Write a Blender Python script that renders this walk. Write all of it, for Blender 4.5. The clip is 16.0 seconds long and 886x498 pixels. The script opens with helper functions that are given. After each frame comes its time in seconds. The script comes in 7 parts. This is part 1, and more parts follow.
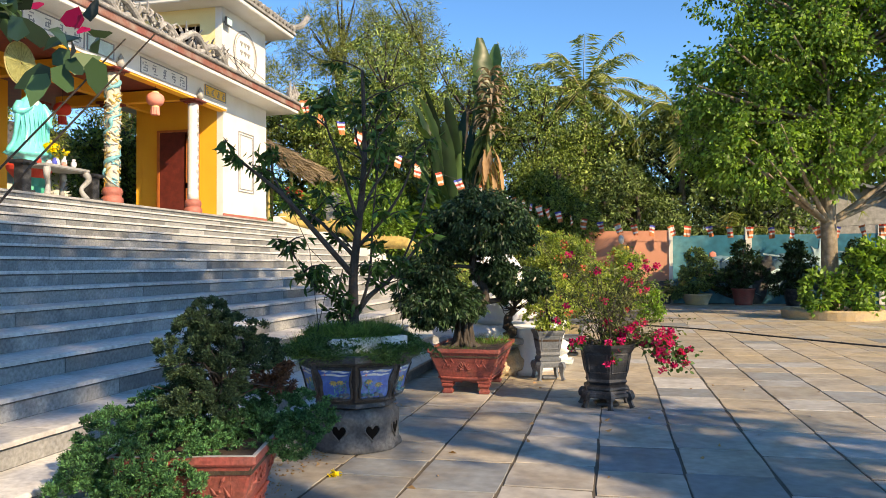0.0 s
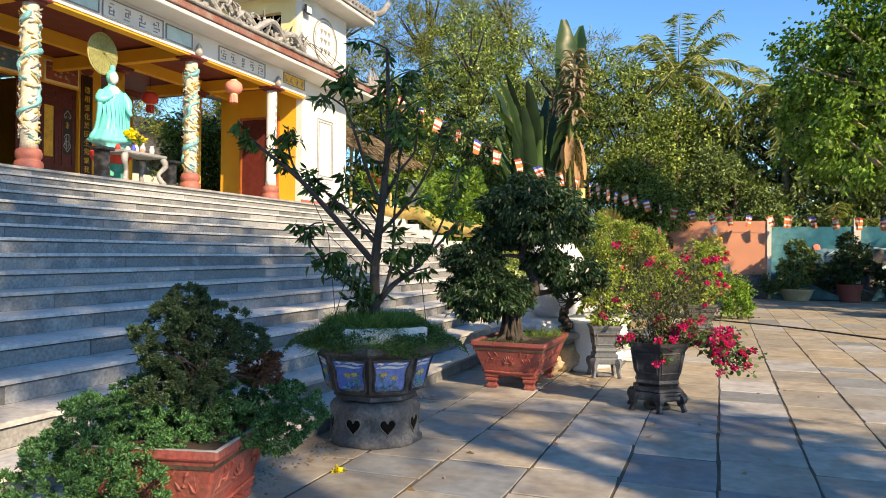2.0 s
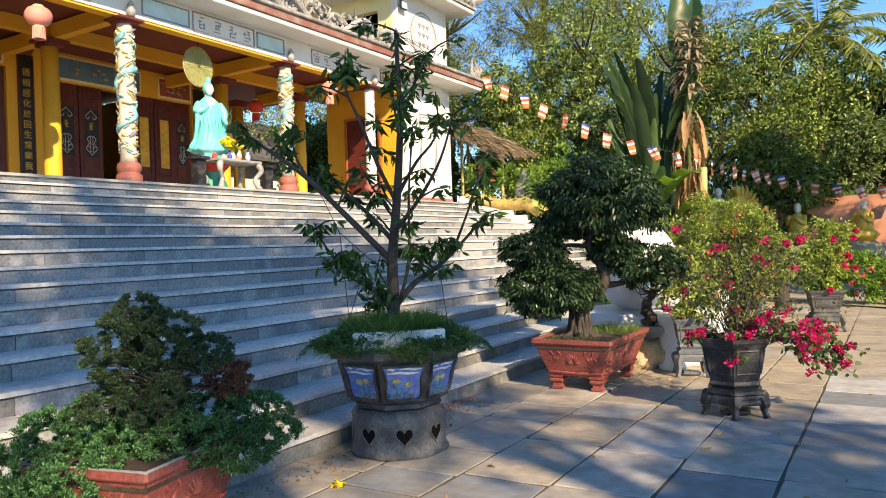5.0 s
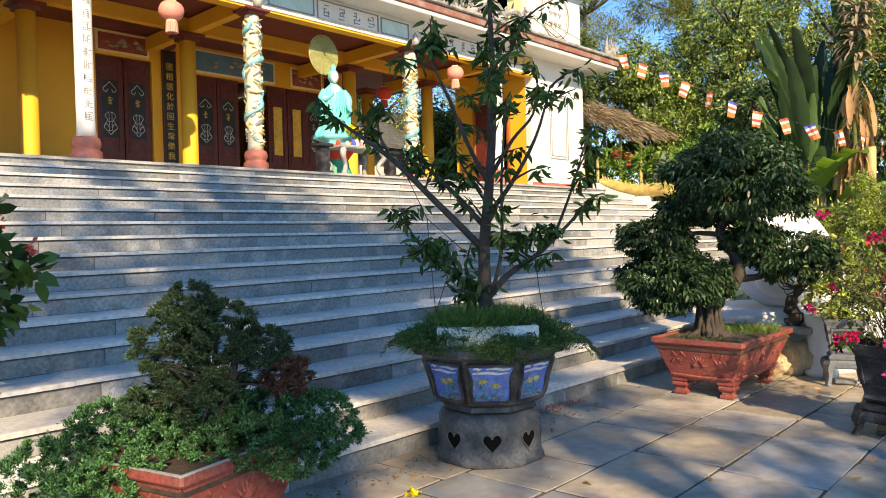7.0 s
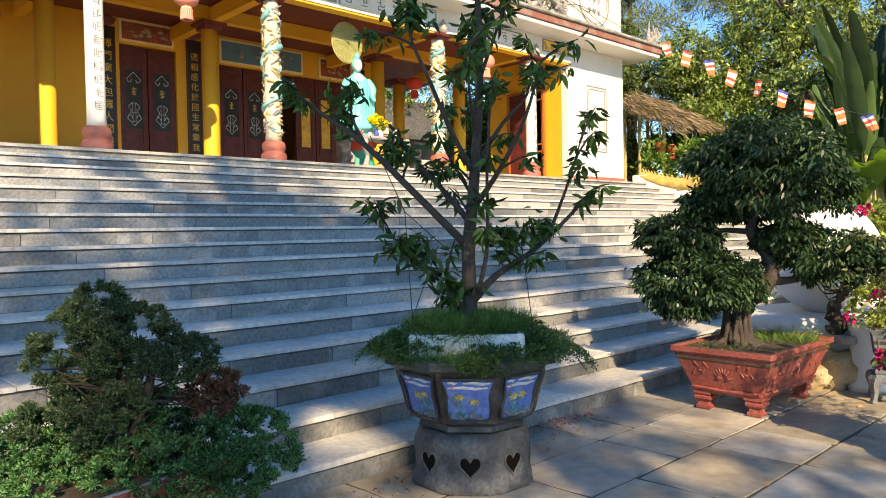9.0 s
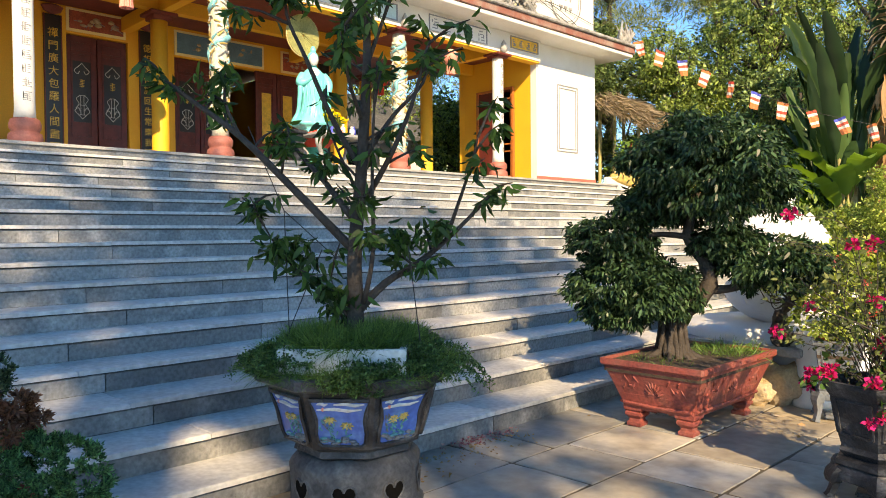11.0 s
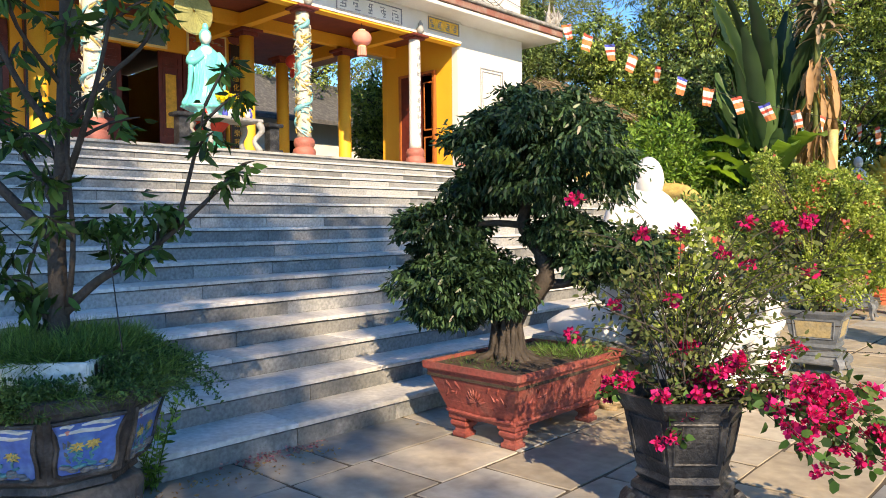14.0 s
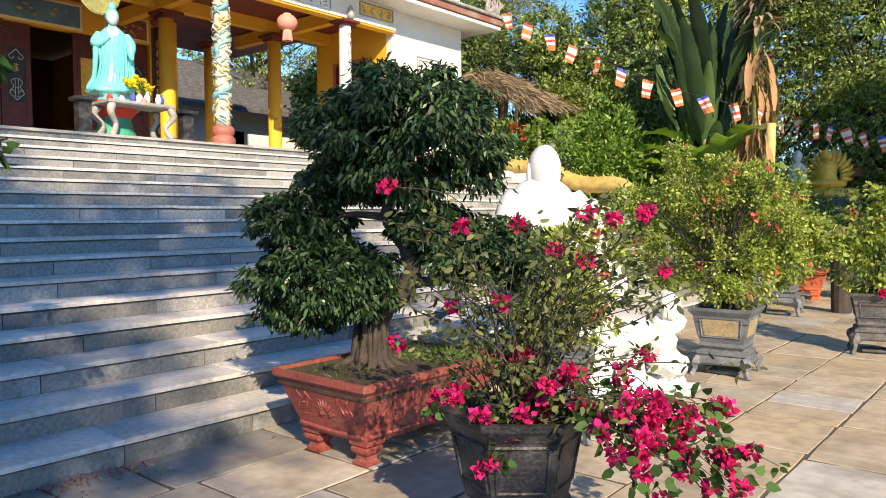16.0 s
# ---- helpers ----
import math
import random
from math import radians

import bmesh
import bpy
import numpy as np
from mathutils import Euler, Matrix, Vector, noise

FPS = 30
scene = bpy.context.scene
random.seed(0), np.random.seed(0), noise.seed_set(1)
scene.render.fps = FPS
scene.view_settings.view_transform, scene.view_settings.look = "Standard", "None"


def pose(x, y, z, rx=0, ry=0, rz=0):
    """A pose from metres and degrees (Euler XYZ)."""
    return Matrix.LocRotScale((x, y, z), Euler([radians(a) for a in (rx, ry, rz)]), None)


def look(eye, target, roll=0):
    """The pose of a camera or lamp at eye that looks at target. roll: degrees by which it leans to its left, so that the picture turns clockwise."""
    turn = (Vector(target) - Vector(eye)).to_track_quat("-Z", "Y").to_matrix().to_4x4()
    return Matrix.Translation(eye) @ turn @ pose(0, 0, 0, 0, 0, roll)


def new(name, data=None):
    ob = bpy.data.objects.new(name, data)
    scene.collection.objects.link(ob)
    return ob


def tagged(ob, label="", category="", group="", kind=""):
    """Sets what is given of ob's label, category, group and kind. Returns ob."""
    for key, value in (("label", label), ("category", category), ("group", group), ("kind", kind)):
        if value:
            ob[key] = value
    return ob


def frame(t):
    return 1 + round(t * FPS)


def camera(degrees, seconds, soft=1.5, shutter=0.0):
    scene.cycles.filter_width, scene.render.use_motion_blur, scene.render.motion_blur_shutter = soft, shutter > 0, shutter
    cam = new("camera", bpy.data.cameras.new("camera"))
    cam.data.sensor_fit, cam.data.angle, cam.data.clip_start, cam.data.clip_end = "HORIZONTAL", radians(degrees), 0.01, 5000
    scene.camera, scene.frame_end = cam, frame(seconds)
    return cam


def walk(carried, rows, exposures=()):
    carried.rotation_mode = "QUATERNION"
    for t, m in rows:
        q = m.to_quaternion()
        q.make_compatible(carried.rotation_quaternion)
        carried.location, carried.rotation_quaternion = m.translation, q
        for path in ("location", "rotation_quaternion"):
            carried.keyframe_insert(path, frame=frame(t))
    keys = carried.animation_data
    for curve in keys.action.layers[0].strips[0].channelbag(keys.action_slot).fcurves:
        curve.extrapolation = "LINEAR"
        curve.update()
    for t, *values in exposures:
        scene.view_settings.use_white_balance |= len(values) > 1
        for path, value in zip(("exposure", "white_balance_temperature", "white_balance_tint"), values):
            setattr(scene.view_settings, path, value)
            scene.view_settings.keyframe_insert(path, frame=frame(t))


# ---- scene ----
cam = camera(62.1, 16.0, 0.95)
METRES, EYE, TILT, LEAN, TURN = 6.06, 1.5, 0.0, 0.0, 13.1
ROWS = [
    (0.0, 0.0, 0.0, 0.0, 0.01, 1.22, 0.29),
    (0.5, 0.0169, 0.0183, 0.0009, 2.51, 1.52, -0.32),
    (1.0, 0.0465, 0.0304, 0.0008, 5.52, 1.33, -0.67),
    (1.5, 0.0727, 0.0419, 0.0002, 7.27, 0.72, -0.82),
    (2.0, 0.0959, 0.0615, 0.0013, 7.6, 0.27, -0.63),
    (2.5, 0.1201, 0.0791, 0.0015, 7.69, -0.11, -0.43),
    (3.0, 0.1491, 0.0955, 0.002, 8.47, -0.69, -0.15),
    (3.5, 0.1735, 0.1108, 0.0005, 9.37, -1.16, 0.27),
    (4.0, 0.1937, 0.133, 0.0009, 10.52, -0.98, 1.02),
    (4.5, 0.212, 0.1541, 0.0016, 13.49, -0.49, 1.61),
    (5.0, 0.2318, 0.1734, 0.0026, 18.64, -0.22, 1.84),
    (7.5, 0.2545, 0.301, -0.0, 30.81, -1.14, 1.41),
    (8.0, 0.2533, 0.3311, 0.0007, 31.95, -1.3, 1.3),
    (10.5, 0.2869, 0.478, -0.0004, 33.89, -1.06, 0.98),
    (11.0, 0.3071, 0.5052, 0.0008, 32.54, -1.2, 0.5),
    (11.5, 0.3227, 0.5358, -0.0013, 31.58, -1.55, 0.51),
    (12.0, 0.3354, 0.5725, -0.0002, 30.89, -1.71, 1.14),
    (12.5, 0.3565, 0.6036, -0.0005, 30.95, -1.84, 1.47),
    (13.0, 0.3819, 0.6315, -0.001, 31.41, -2.01, 1.14),
    (13.5, 0.3986, 0.659, -0.0037, 31.07, -2.12, 0.69),
    (14.0, 0.4116, 0.6929, -0.002, 30.03, -2.05, 0.55),
    (14.5, 0.4312, 0.722, -0.005, 29.27, -2.06, 0.3),
    (15.0, 0.4528, 0.7515, -0.0056, 28.96, -2.4, -0.21),
    (15.5, 0.4639, 0.7858, -0.0076, 28.25, -2.63, -0.26),
    (16.0, 0.4726, 0.8207, -0.0053, 27.35, -2.55, 0.38),
]
walk(cam, [(t, pose(0, 0, EYE, TILT, LEAN, TURN) @ pose(METRES * x, METRES * y, METRES * z, 90 + pitch, roll, yaw)) for t, x, y, z, yaw, pitch, roll in ROWS], [(0.0, 1.29, 8200, 13), (5.0, 1.43, 8000, 13), (8.0, 1.46, 8600, 12), (11.0, 1.55, 8800, 12), (14.0, 1.48, 7900, 13), (16.0, 1.38, 7600, 14)])

# ---- world, sun ----
SUN_TO = Vector((1.0, -0.62, 0.73)).normalized()
world = bpy.data.worlds.new("sky")
scene.world = world
world.use_nodes = True
wn = world.node_tree
sky = wn.nodes.new("ShaderNodeTexSky")
sky.sky_type, sky.sun_disc = "NISHITA", False
sky.sun_elevation = math.asin(SUN_TO.z)
sky.sun_rotation = math.atan2(SUN_TO.x, SUN_TO.y)
sky.altitude = 2500
sky.air_density, sky.dust_density, sky.ozone_density = 1.0, 0.0, 4.5
wn.nodes["Background"].inputs[1].default_value = 0.13
tone = wn.nodes.new("ShaderNodeHueSaturation")
tone.inputs["Saturation"].default_value = 1.18
wn.links.new(sky.outputs[0], tone.inputs["Color"])
wn.links.new(tone.outputs[0], wn.nodes["Background"].inputs[0])
sun_data = bpy.data.lights.new("sun", "SUN")
sun_data.energy, sun_data.angle, sun_data.color = 3.35, radians(0.6), (1.0, 0.85, 0.64)
sun = new("sun", sun_data)
sun.matrix_world = look(SUN_TO * 60, (0, 0, 0))


# ---- materials ----
def shader(name, base, rough=0.7, var=0.18, scale=3.0, bump=0.15, metal=0.0, fine=40.0, piece=0.0, second=None, spot=0.0, spec=0.5, alt=None, streak=1.0):
    """Noise at two scales over a base colour; piece: spread of value by object; second: stain colour."""
    m = bpy.data.materials.new(name)
    m.use_nodes = True
    nt = m.node_tree
    p = nt.nodes["Principled BSDF"]
    p.inputs["Roughness"].default_value = rough
    p.inputs["Metallic"].default_value = metal
    p.inputs["Specular IOR Level"].default_value = spec
    tc = nt.nodes.new("ShaderNodeTexCoord")
    na = nt.nodes.new("ShaderNodeTexNoise")
    na.inputs["Scale"].default_value, na.inputs["Detail"].default_value = scale, 5
    nb = nt.nodes.new("ShaderNodeTexNoise")
    nb.inputs["Scale"].default_value, nb.inputs["Detail"].default_value = fine, 3
    for n in (na, nb):
        nt.links.new(tc.outputs["Object"], n.inputs["Vector"])
    if streak != 1.0:
        mp = nt.nodes.new("ShaderNodeMapping")
        mp.inputs["Scale"].default_value = (1, 1, streak)
        nt.links.new(tc.outputs["Object"], mp.inputs["Vector"])
        nt.links.new(mp.outputs[0], nb.inputs["Vector"])
    mixa = nt.nodes.new("ShaderNodeMix")
    mixa.data_type = "RGBA"
    lo = [c * (1 - var) for c in base]
    hi = [min(1, c * (1 + var)) for c in base]
    if second:
        hi = list(second)
    ramp = nt.nodes.new("ShaderNodeMapRange")
    ramp.inputs[1].default_value, ramp.inputs[2].default_value = (0.45, 0.72) if second else (0.3, 0.7)
    nt.links.new(na.outputs[0], ramp.inputs[0])
    nt.links.new(ramp.outputs[0], mixa.inputs[0])
    mixa.inputs[6].default_value, mixa.inputs[7].default_value = (*(base if second else lo), 1), (*hi, 1)
    hsv = nt.nodes.new("ShaderNodeHueSaturation")
    nt.links.new(mixa.outputs[2], hsv.inputs["Color"])
    val = nt.nodes.new("ShaderNodeMapRange")
    val.inputs[1].default_value, val.inputs[2].default_value = 0.25, 0.75
    val.inputs[3].default_value, val.inputs[4].default_value = 1 - var * 0.8 - spot, 1 + var * 0.8
    nt.links.new(nb.outputs[0], val.inputs[0])
    if piece:
        oi = nt.nodes.new("ShaderNodeObjectInfo")
        gi = nt.nodes.new("ShaderNodeNewGeometry")
        add = nt.nodes.new("ShaderNodeMath")
        nt.links.new(oi.outputs["Random"], add.inputs[0])
        nt.links.new(gi.outputs["Random Per Island"], add.inputs[1])
        fr = nt.nodes.new("ShaderNodeMath")
        fr.operation = "FRACT"
        nt.links.new(add.outputs[0], fr.inputs[0])
        pr = nt.nodes.new("ShaderNodeMapRange")
        pr.inputs[3].default_value, pr.inputs[4].default_value = 1 - piece, 1 + piece
        nt.links.new(fr.outputs[0], pr.inputs[0])
        mul = nt.nodes.new("ShaderNodeMath")
        mul.operation = "MULTIPLY"
        nt.links.new(val.outputs[0], mul.inputs[0])
        nt.links.new(pr.outputs[0], mul.inputs[1])
        nt.links.new(mul.outputs[0], hsv.inputs["Value"])
        if alt:
            am = nt.nodes.new("ShaderNodeMix")
            am.data_type = "RGBA"
            ar = nt.nodes.new("ShaderNodeMath")
            ar.operation = "MULTIPLY_ADD"
            nt.links.new(fr.outputs[0], ar.inputs[0])
            ar.inputs[1].default_value = 7.0
            ar.inputs[2].default_value = 0.0
            af = nt.nodes.new("ShaderNodeMath")
            af.operation = "FRACT"
            nt.links.new(ar.outputs[0], af.inputs[0])
            ap = nt.nodes.new("ShaderNodeMapRange")
            ap.inputs[1].default_value, ap.inputs[2].default_value = 0.25, 0.85
            nt.links.new(af.outputs[0], ap.inputs[0])
            nt.links.new(ap.outputs[0], am.inputs[0])
            nt.links.new(mixa.outputs[2], am.inputs[6])
            am.inputs[7].default_value = (*alt, 1)
            nt.links.new(am.outputs[2], hsv.inputs["Color"])
        off = nt.nodes.new("ShaderNodeVectorMath")
        nt.links.new(tc.outputs["Object"], off.inputs[0])
        comb = nt.nodes.new("ShaderNodeCombineXYZ")
        nt.links.new(oi.outputs["Random"], comb.inputs[0])
        nt.links.new(oi.outputs["Random"], comb.inputs[2])
        sc = nt.nodes.new("ShaderNodeVectorMath")
        sc.operation = "SCALE"
        sc.inputs["Scale"].default_value = 37
        nt.links.new(comb.outputs[0], sc.inputs[0])
        nt.links.new(sc.outputs[0], off.inputs[1])
        nt.links.new(off.outputs[0], na.inputs["Vector"])
    else:
        nt.links.new(val.outputs[0], hsv.inputs["Value"])
    nt.links.new(hsv.outputs[0], p.inputs["Base Color"])
    if bump:
        bp = nt.nodes.new("ShaderNodeBump")
        bp.inputs["Strength"].default_value, bp.inputs["Distance"].default_value = bump, 0.01
        nt.links.new(nb.outputs[0], bp.inputs["Height"])
        nt.links.new(bp.outputs[0], p.inputs["Normal"])
    return m


def leafy(name, base, other, rough=0.45, glow=0.3, spread=0.35):
    """Leaf material: colour by leaf, gloss, and light passing through the blade."""
    m = bpy.data.materials.new(name)
    m.use_nodes = True
    nt = m.node_tree
    p = nt.nodes["Principled BSDF"]
    p.inputs["Roughness"].default_value = rough
    p.inputs["Specular IOR Level"].default_value = 0.25
    gi = nt.nodes.new("ShaderNodeNewGeometry")
    tc = nt.nodes.new("ShaderNodeTexCoord")
    na = nt.nodes.new("ShaderNodeTexNoise")
    na.inputs["Scale"].default_value = 1.3
    nt.links.new(tc.outputs["Object"], na.inputs["Vector"])
    add = nt.nodes.new("ShaderNodeMath")
    add.operation = "MULTIPLY_ADD"
    nt.links.new(gi.outputs["Random Per Island"], add.inputs[0])
    add.inputs[1].default_value = 0.6
    sub = nt.nodes.new("ShaderNodeMath")
    sub.operation = "SUBTRACT"
    nt.links.new(na.outputs[0], sub.inputs[0])
    sub.inputs[1].default_value = 0.3
    nt.links.new(sub.outputs[0], add.inputs[2])
    mix = nt.nodes.new("ShaderNodeMix")
    mix.data_type = "RGBA"
    nt.links.new(add.outputs[0], mix.inputs[0])
    mix.inputs[6].default_value, mix.inputs[7].default_value = (*base, 1), (*other, 1)
    hsv = nt.nodes.new("ShaderNodeHueSaturation")
    nt.links.new(mix.outputs[2], hsv.inputs["Color"])
    vr = nt.nodes.new("ShaderNodeMapRange")
    vr.inputs[3].default_value, vr.inputs[4].default_value = 1 - spread, 1 + spread
    nt.links.new(gi.outputs["Random Per Island"], vr.inputs[0])
    nt.links.new(vr.outputs[0], hsv.inputs["Value"])
    nt.links.new(hsv.outputs[0], p.inputs["Base Color"])
    tr = nt.nodes.new("ShaderNodeBsdfTranslucent")
    bright = nt.nodes.new("ShaderNodeMix")
    bright.data_type, bright.blend_type = "RGBA", "MULTIPLY"
    bright.inputs[0].default_value = 1
    nt.links.new(hsv.outputs[0], bright.inputs[6])
    bright.inputs[7].default_value = (1.5, 1.6, 0.7, 1)
    nt.links.new(bright.outputs[2], tr.inputs[0])
    ms = nt.nodes.new("ShaderNodeMixShader")
    ms.inputs[0].default_value = glow
    nt.links.new(p.outputs[0], ms.inputs[1])
    nt.links.new(tr.outputs[0], ms.inputs[2])
    nt.links.new(ms.outputs[0], nt.nodes["Material Output"].inputs["Surface"])
    return m


def yard_stone():
    """Blue-grey slate with patches of tan silt, more tan towards higher y, a tone of its own for each stone, and fine
    clefts.
    """
    m = bpy.data.materials.new("yard_stone")
    m.use_nodes = True
    nt = m.node_tree
    p = nt.nodes["Principled BSDF"]
    gi = nt.nodes.new("ShaderNodeNewGeometry")
    oi = nt.nodes.new("ShaderNodeObjectInfo")

    def grain(scale, detail, lo, hi, a, b):
        n = nt.nodes.new("ShaderNodeTexNoise")
        n.inputs["Scale"].default_value, n.inputs["Detail"].default_value = scale, detail
        nt.links.new(gi.outputs["Position"], n.inputs["Vector"])
        r = nt.nodes.new("ShaderNodeMapRange")
        for k, v in ((1, lo), (2, hi), (3, a), (4, b)):
            r.inputs[k].default_value = v
        nt.links.new(n.outputs[0], r.inputs[0])
        return n, r

    def calc(op, a, b):
        n = nt.nodes.new("ShaderNodeMath")
        n.operation = op
        for k, v in ((0, a), (1, b)):
            if isinstance(v, (int, float)):
                n.inputs[k].default_value = v
            else:
                nt.links.new(v, n.inputs[k])
        return n.outputs[0]

    def blend(f, a, b):
        n = nt.nodes.new("ShaderNodeMix")
        n.data_type = "RGBA"
        nt.links.new(f, n.inputs[0])
        for k, v in ((6, a), (7, b)):
            if isinstance(v, tuple):
                n.inputs[k].default_value = (*v, 1)
            else:
                nt.links.new(v, n.inputs[k])
        return n.outputs[2]

    one = calc("FRACT", calc("ADD", oi.outputs["Random"], gi.outputs["Random Per Island"]), 0.0)
    two = calc("FRACT", calc("MULTIPLY", one, 7.3), 0.0)
    tone = blend(one, (0.185, 0.207, 0.22), (0.47, 0.45, 0.41))
    silt = grain(0.7, 6, 0.40, 0.68, 0.0, 0.45)[1].outputs[0]
    place = nt.nodes.new("ShaderNodeSeparateXYZ")
    nt.links.new(gi.outputs["Position"], place.inputs[0])
    # Tan share rises with y between 7 and 11.
    tan_by_y = nt.nodes.new("ShaderNodeMapRange")
    for k, v in ((1, 7.0), (2, 11.0), (3, 0.0), (4, 0.36)):
        tan_by_y.inputs[k].default_value = v
    nt.links.new(place.outputs[1], tan_by_y.inputs[0])
    silt = calc("ADD", calc("ADD", silt, calc("MULTIPLY", two, 0.45)), tan_by_y.outputs[0])
    silt = calc("MULTIPLY", calc("MINIMUM", silt, 0.92), calc("LESS_THAN", two, 0.8))
    tone = blend(silt, tone, (0.43, 0.345, 0.225))
    dirt = grain(2.6, 6, 0.44, 0.70, 0.0, 0.6)[1].outputs[0]
    tone = blend(dirt, tone, (0.19, 0.155, 0.115))
    fine_n, fine = grain(11, 8, 0.3, 0.7, 0.8, 1.16)
    hsv = nt.nodes.new("ShaderNodeHueSaturation")
    nt.links.new(tone, hsv.inputs["Color"])
    nt.links.new(fine.outputs[0], hsv.inputs["Value"])
    nt.links.new(hsv.outputs[0], p.inputs["Base Color"])
    rough = grain(2.0, 3, 0.3, 0.7, 0.42, 0.68)[1].outputs[0]
    nt.links.new(rough, p.inputs["Roughness"])
    bp = nt.nodes.new("ShaderNodeBump")
    bp.inputs["Strength"].default_value, bp.inputs["Distance"].default_value = 0.3, 0.01
    nt.links.new(fine_n.outputs[0], bp.inputs["Height"])
    nt.links.new(bp.outputs[0], p.inputs["Normal"])
    return m


M_YARD = yard_stone()
M_GROUT = shader("yard_joint", (0.09, 0.073, 0.052), 0.9, 0.25, 2.0, 0.3)
# Pale treads, dark risers: some of the steps' shading sits in these colours.
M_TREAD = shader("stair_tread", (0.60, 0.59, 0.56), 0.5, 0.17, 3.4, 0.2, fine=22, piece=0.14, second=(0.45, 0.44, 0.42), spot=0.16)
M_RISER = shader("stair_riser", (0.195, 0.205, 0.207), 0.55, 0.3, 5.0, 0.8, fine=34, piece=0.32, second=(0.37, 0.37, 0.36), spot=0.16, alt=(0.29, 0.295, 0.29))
M_CORE = shader("stair_joint", (0.10, 0.10, 0.10), 0.9, 0.2)
M_WHITE = shader("white_paint", (0.70, 0.69, 0.65), 0.75, 0.06, 1.5, 0.1, second=(0.63, 0.61, 0.55))
M_STATUE = shader("white_glaze", (0.60, 0.605, 0.61), 0.45, 0.05, 3, 0.05)
M_YELLOW = shader("yellow_paint", (0.80, 0.41, 0.035), 0.65, 0.08, 1.2, 0.1, second=(0.75, 0.35, 0.03))
M_CREAM = shader("cream_paint", (0.80, 0.66, 0.32), 0.7, 0.06, 1.2, 0.1)
M_BROWN = shader("brown_timber", (0.11, 0.02, 0.015), 0.45, 0.3, 6, 0.15)
M_MAROON = shader("maroon_trim", (0.17, 0.034, 0.024), 0.55, 0.2, 4, 0.15)
M_ORANGE = shader("orange_wood", (0.42, 0.13, 0.035), 0.4, 0.2, 6, 0.1)
M_PLINTH = shader("pink_plinth", (0.36, 0.12, 0.09), 0.6, 0.2, 6, 0.1)
M_GREY = shader("grey_mortar", (0.28, 0.275, 0.26), 0.85, 0.35, 5, 0.6, fine=25)
# Near-black, stands in for shade inside the doorway and the stool's holes.
M_DARK = shader("near_black", (0.006, 0.005, 0.004), 0.95, 0.2, spec=0.1)
M_BLACKB = shader("black_lacquer", (0.02, 0.017, 0.015), 0.35, 0.2)
M_GOLD = shader("gold_paint", (0.74, 0.44, 0.06), 0.4, 0.2, 8, 0.1, metal=0.1)
M_CYAN = shader("turquoise_glaze", (0.12, 0.58, 0.56), 0.3, 0.14, 7, 0.1)
M_SKIN = shader("pale_glaze", (0.78, 0.66, 0.55), 0.4, 0.05)
M_TERRA = shader("red_terracotta", (0.255, 0.056, 0.044), 0.68, 0.3, 6, 0.45, second=(0.22, 0.075, 0.058), spot=0.2)
# Brighter red terracotta: sunlight put into the far planter's colour.
M_TERRA_LIT = shader("sunlit_terracotta", (0.52, 0.13, 0.06), 0.6, 0.2, 4, 0.3)
M_BLACKPOT = shader("black_ceramic", (0.016, 0.017, 0.020), 0.48, 0.45, 9, 0.6, fine=60, second=(0.09, 0.09, 0.092), spot=0.3)
M_GREYPOT = shader("grey_ceramic", (0.10, 0.115, 0.13), 0.55, 0.25, 5, 0.4, second=(0.18, 0.19, 0.20))
M_STOOL = shader("grey_cement", (0.07, 0.071, 0.073), 0.75, 0.35, 7, 0.6, second=(0.15, 0.148, 0.142), spot=0.15)
M_BLUE = shader("blue_enamel", (0.05, 0.12, 0.40), 0.28, 0.3, 14, 0.05, second=(0.10, 0.22, 0.44))
M_PICTURE = shader("ochre_enamel", (0.50, 0.36, 0.10), 0.3, 0.25, 20)
M_PICGREEN = shader("teal_enamel", (0.05, 0.22, 0.24), 0.3, 0.3, 20)
M_FOAM = shader("dirty_foam", (0.60, 0.62, 0.60), 0.8, 0.25, 7, 0.3, second=(0.42, 0.43, 0.38))
M_PETAL = leafy("dry_pink_petal", (0.42, 0.14, 0.20), (0.34, 0.20, 0.20), 0.7, 0.2, 0.4)
M_OCHRE = shader("ochre_panel", (0.34, 0.27, 0.14), 0.6, 0.35, 9, 0.3, second=(0.22, 0.20, 0.14))
M_SOIL = shader("potting_soil", (0.045, 0.03, 0.02), 0.95, 0.4, 8, 0.8)
M_BARK = shader("grey_bark", (0.045, 0.036, 0.029), 0.85, 0.35, 9, 0.8, fine=60)
M_BARK_PALE = shader("pale_bark", (0.22, 0.18, 0.13), 0.85, 0.3, 9, 0.8, fine=50)
M_SALMON = shader("salmon_wall", (0.60, 0.27, 0.17), 0.75, 0.08, 1.0, 0.1)
M_MURAL = shader("mural_paint", (0.010, 0.13, 0.20), 0.5, 0.35, 0.9, 0.05, fine=4, second=(0.12, 0.32, 0.36))
M_ROCK = shader("tan_rock", (0.45, 0.33, 0.18), 0.85, 0.3, 4, 0.8, second=(0.35, 0.29, 0.22))
M_SLAB = shader("grey_slab", (0.30, 0.30, 0.29), 0.6, 0.25, 4, 0.3)
M_EARTH = shader("earth", (0.10, 0.08, 0.05), 0.95, 0.3, 0.3, 0.5, second=(0.06, 0.08, 0.03))
M_DRY = leafy("dry_leaf", (0.42, 0.27, 0.14), (0.30, 0.18, 0.09), 0.7, 0.2)
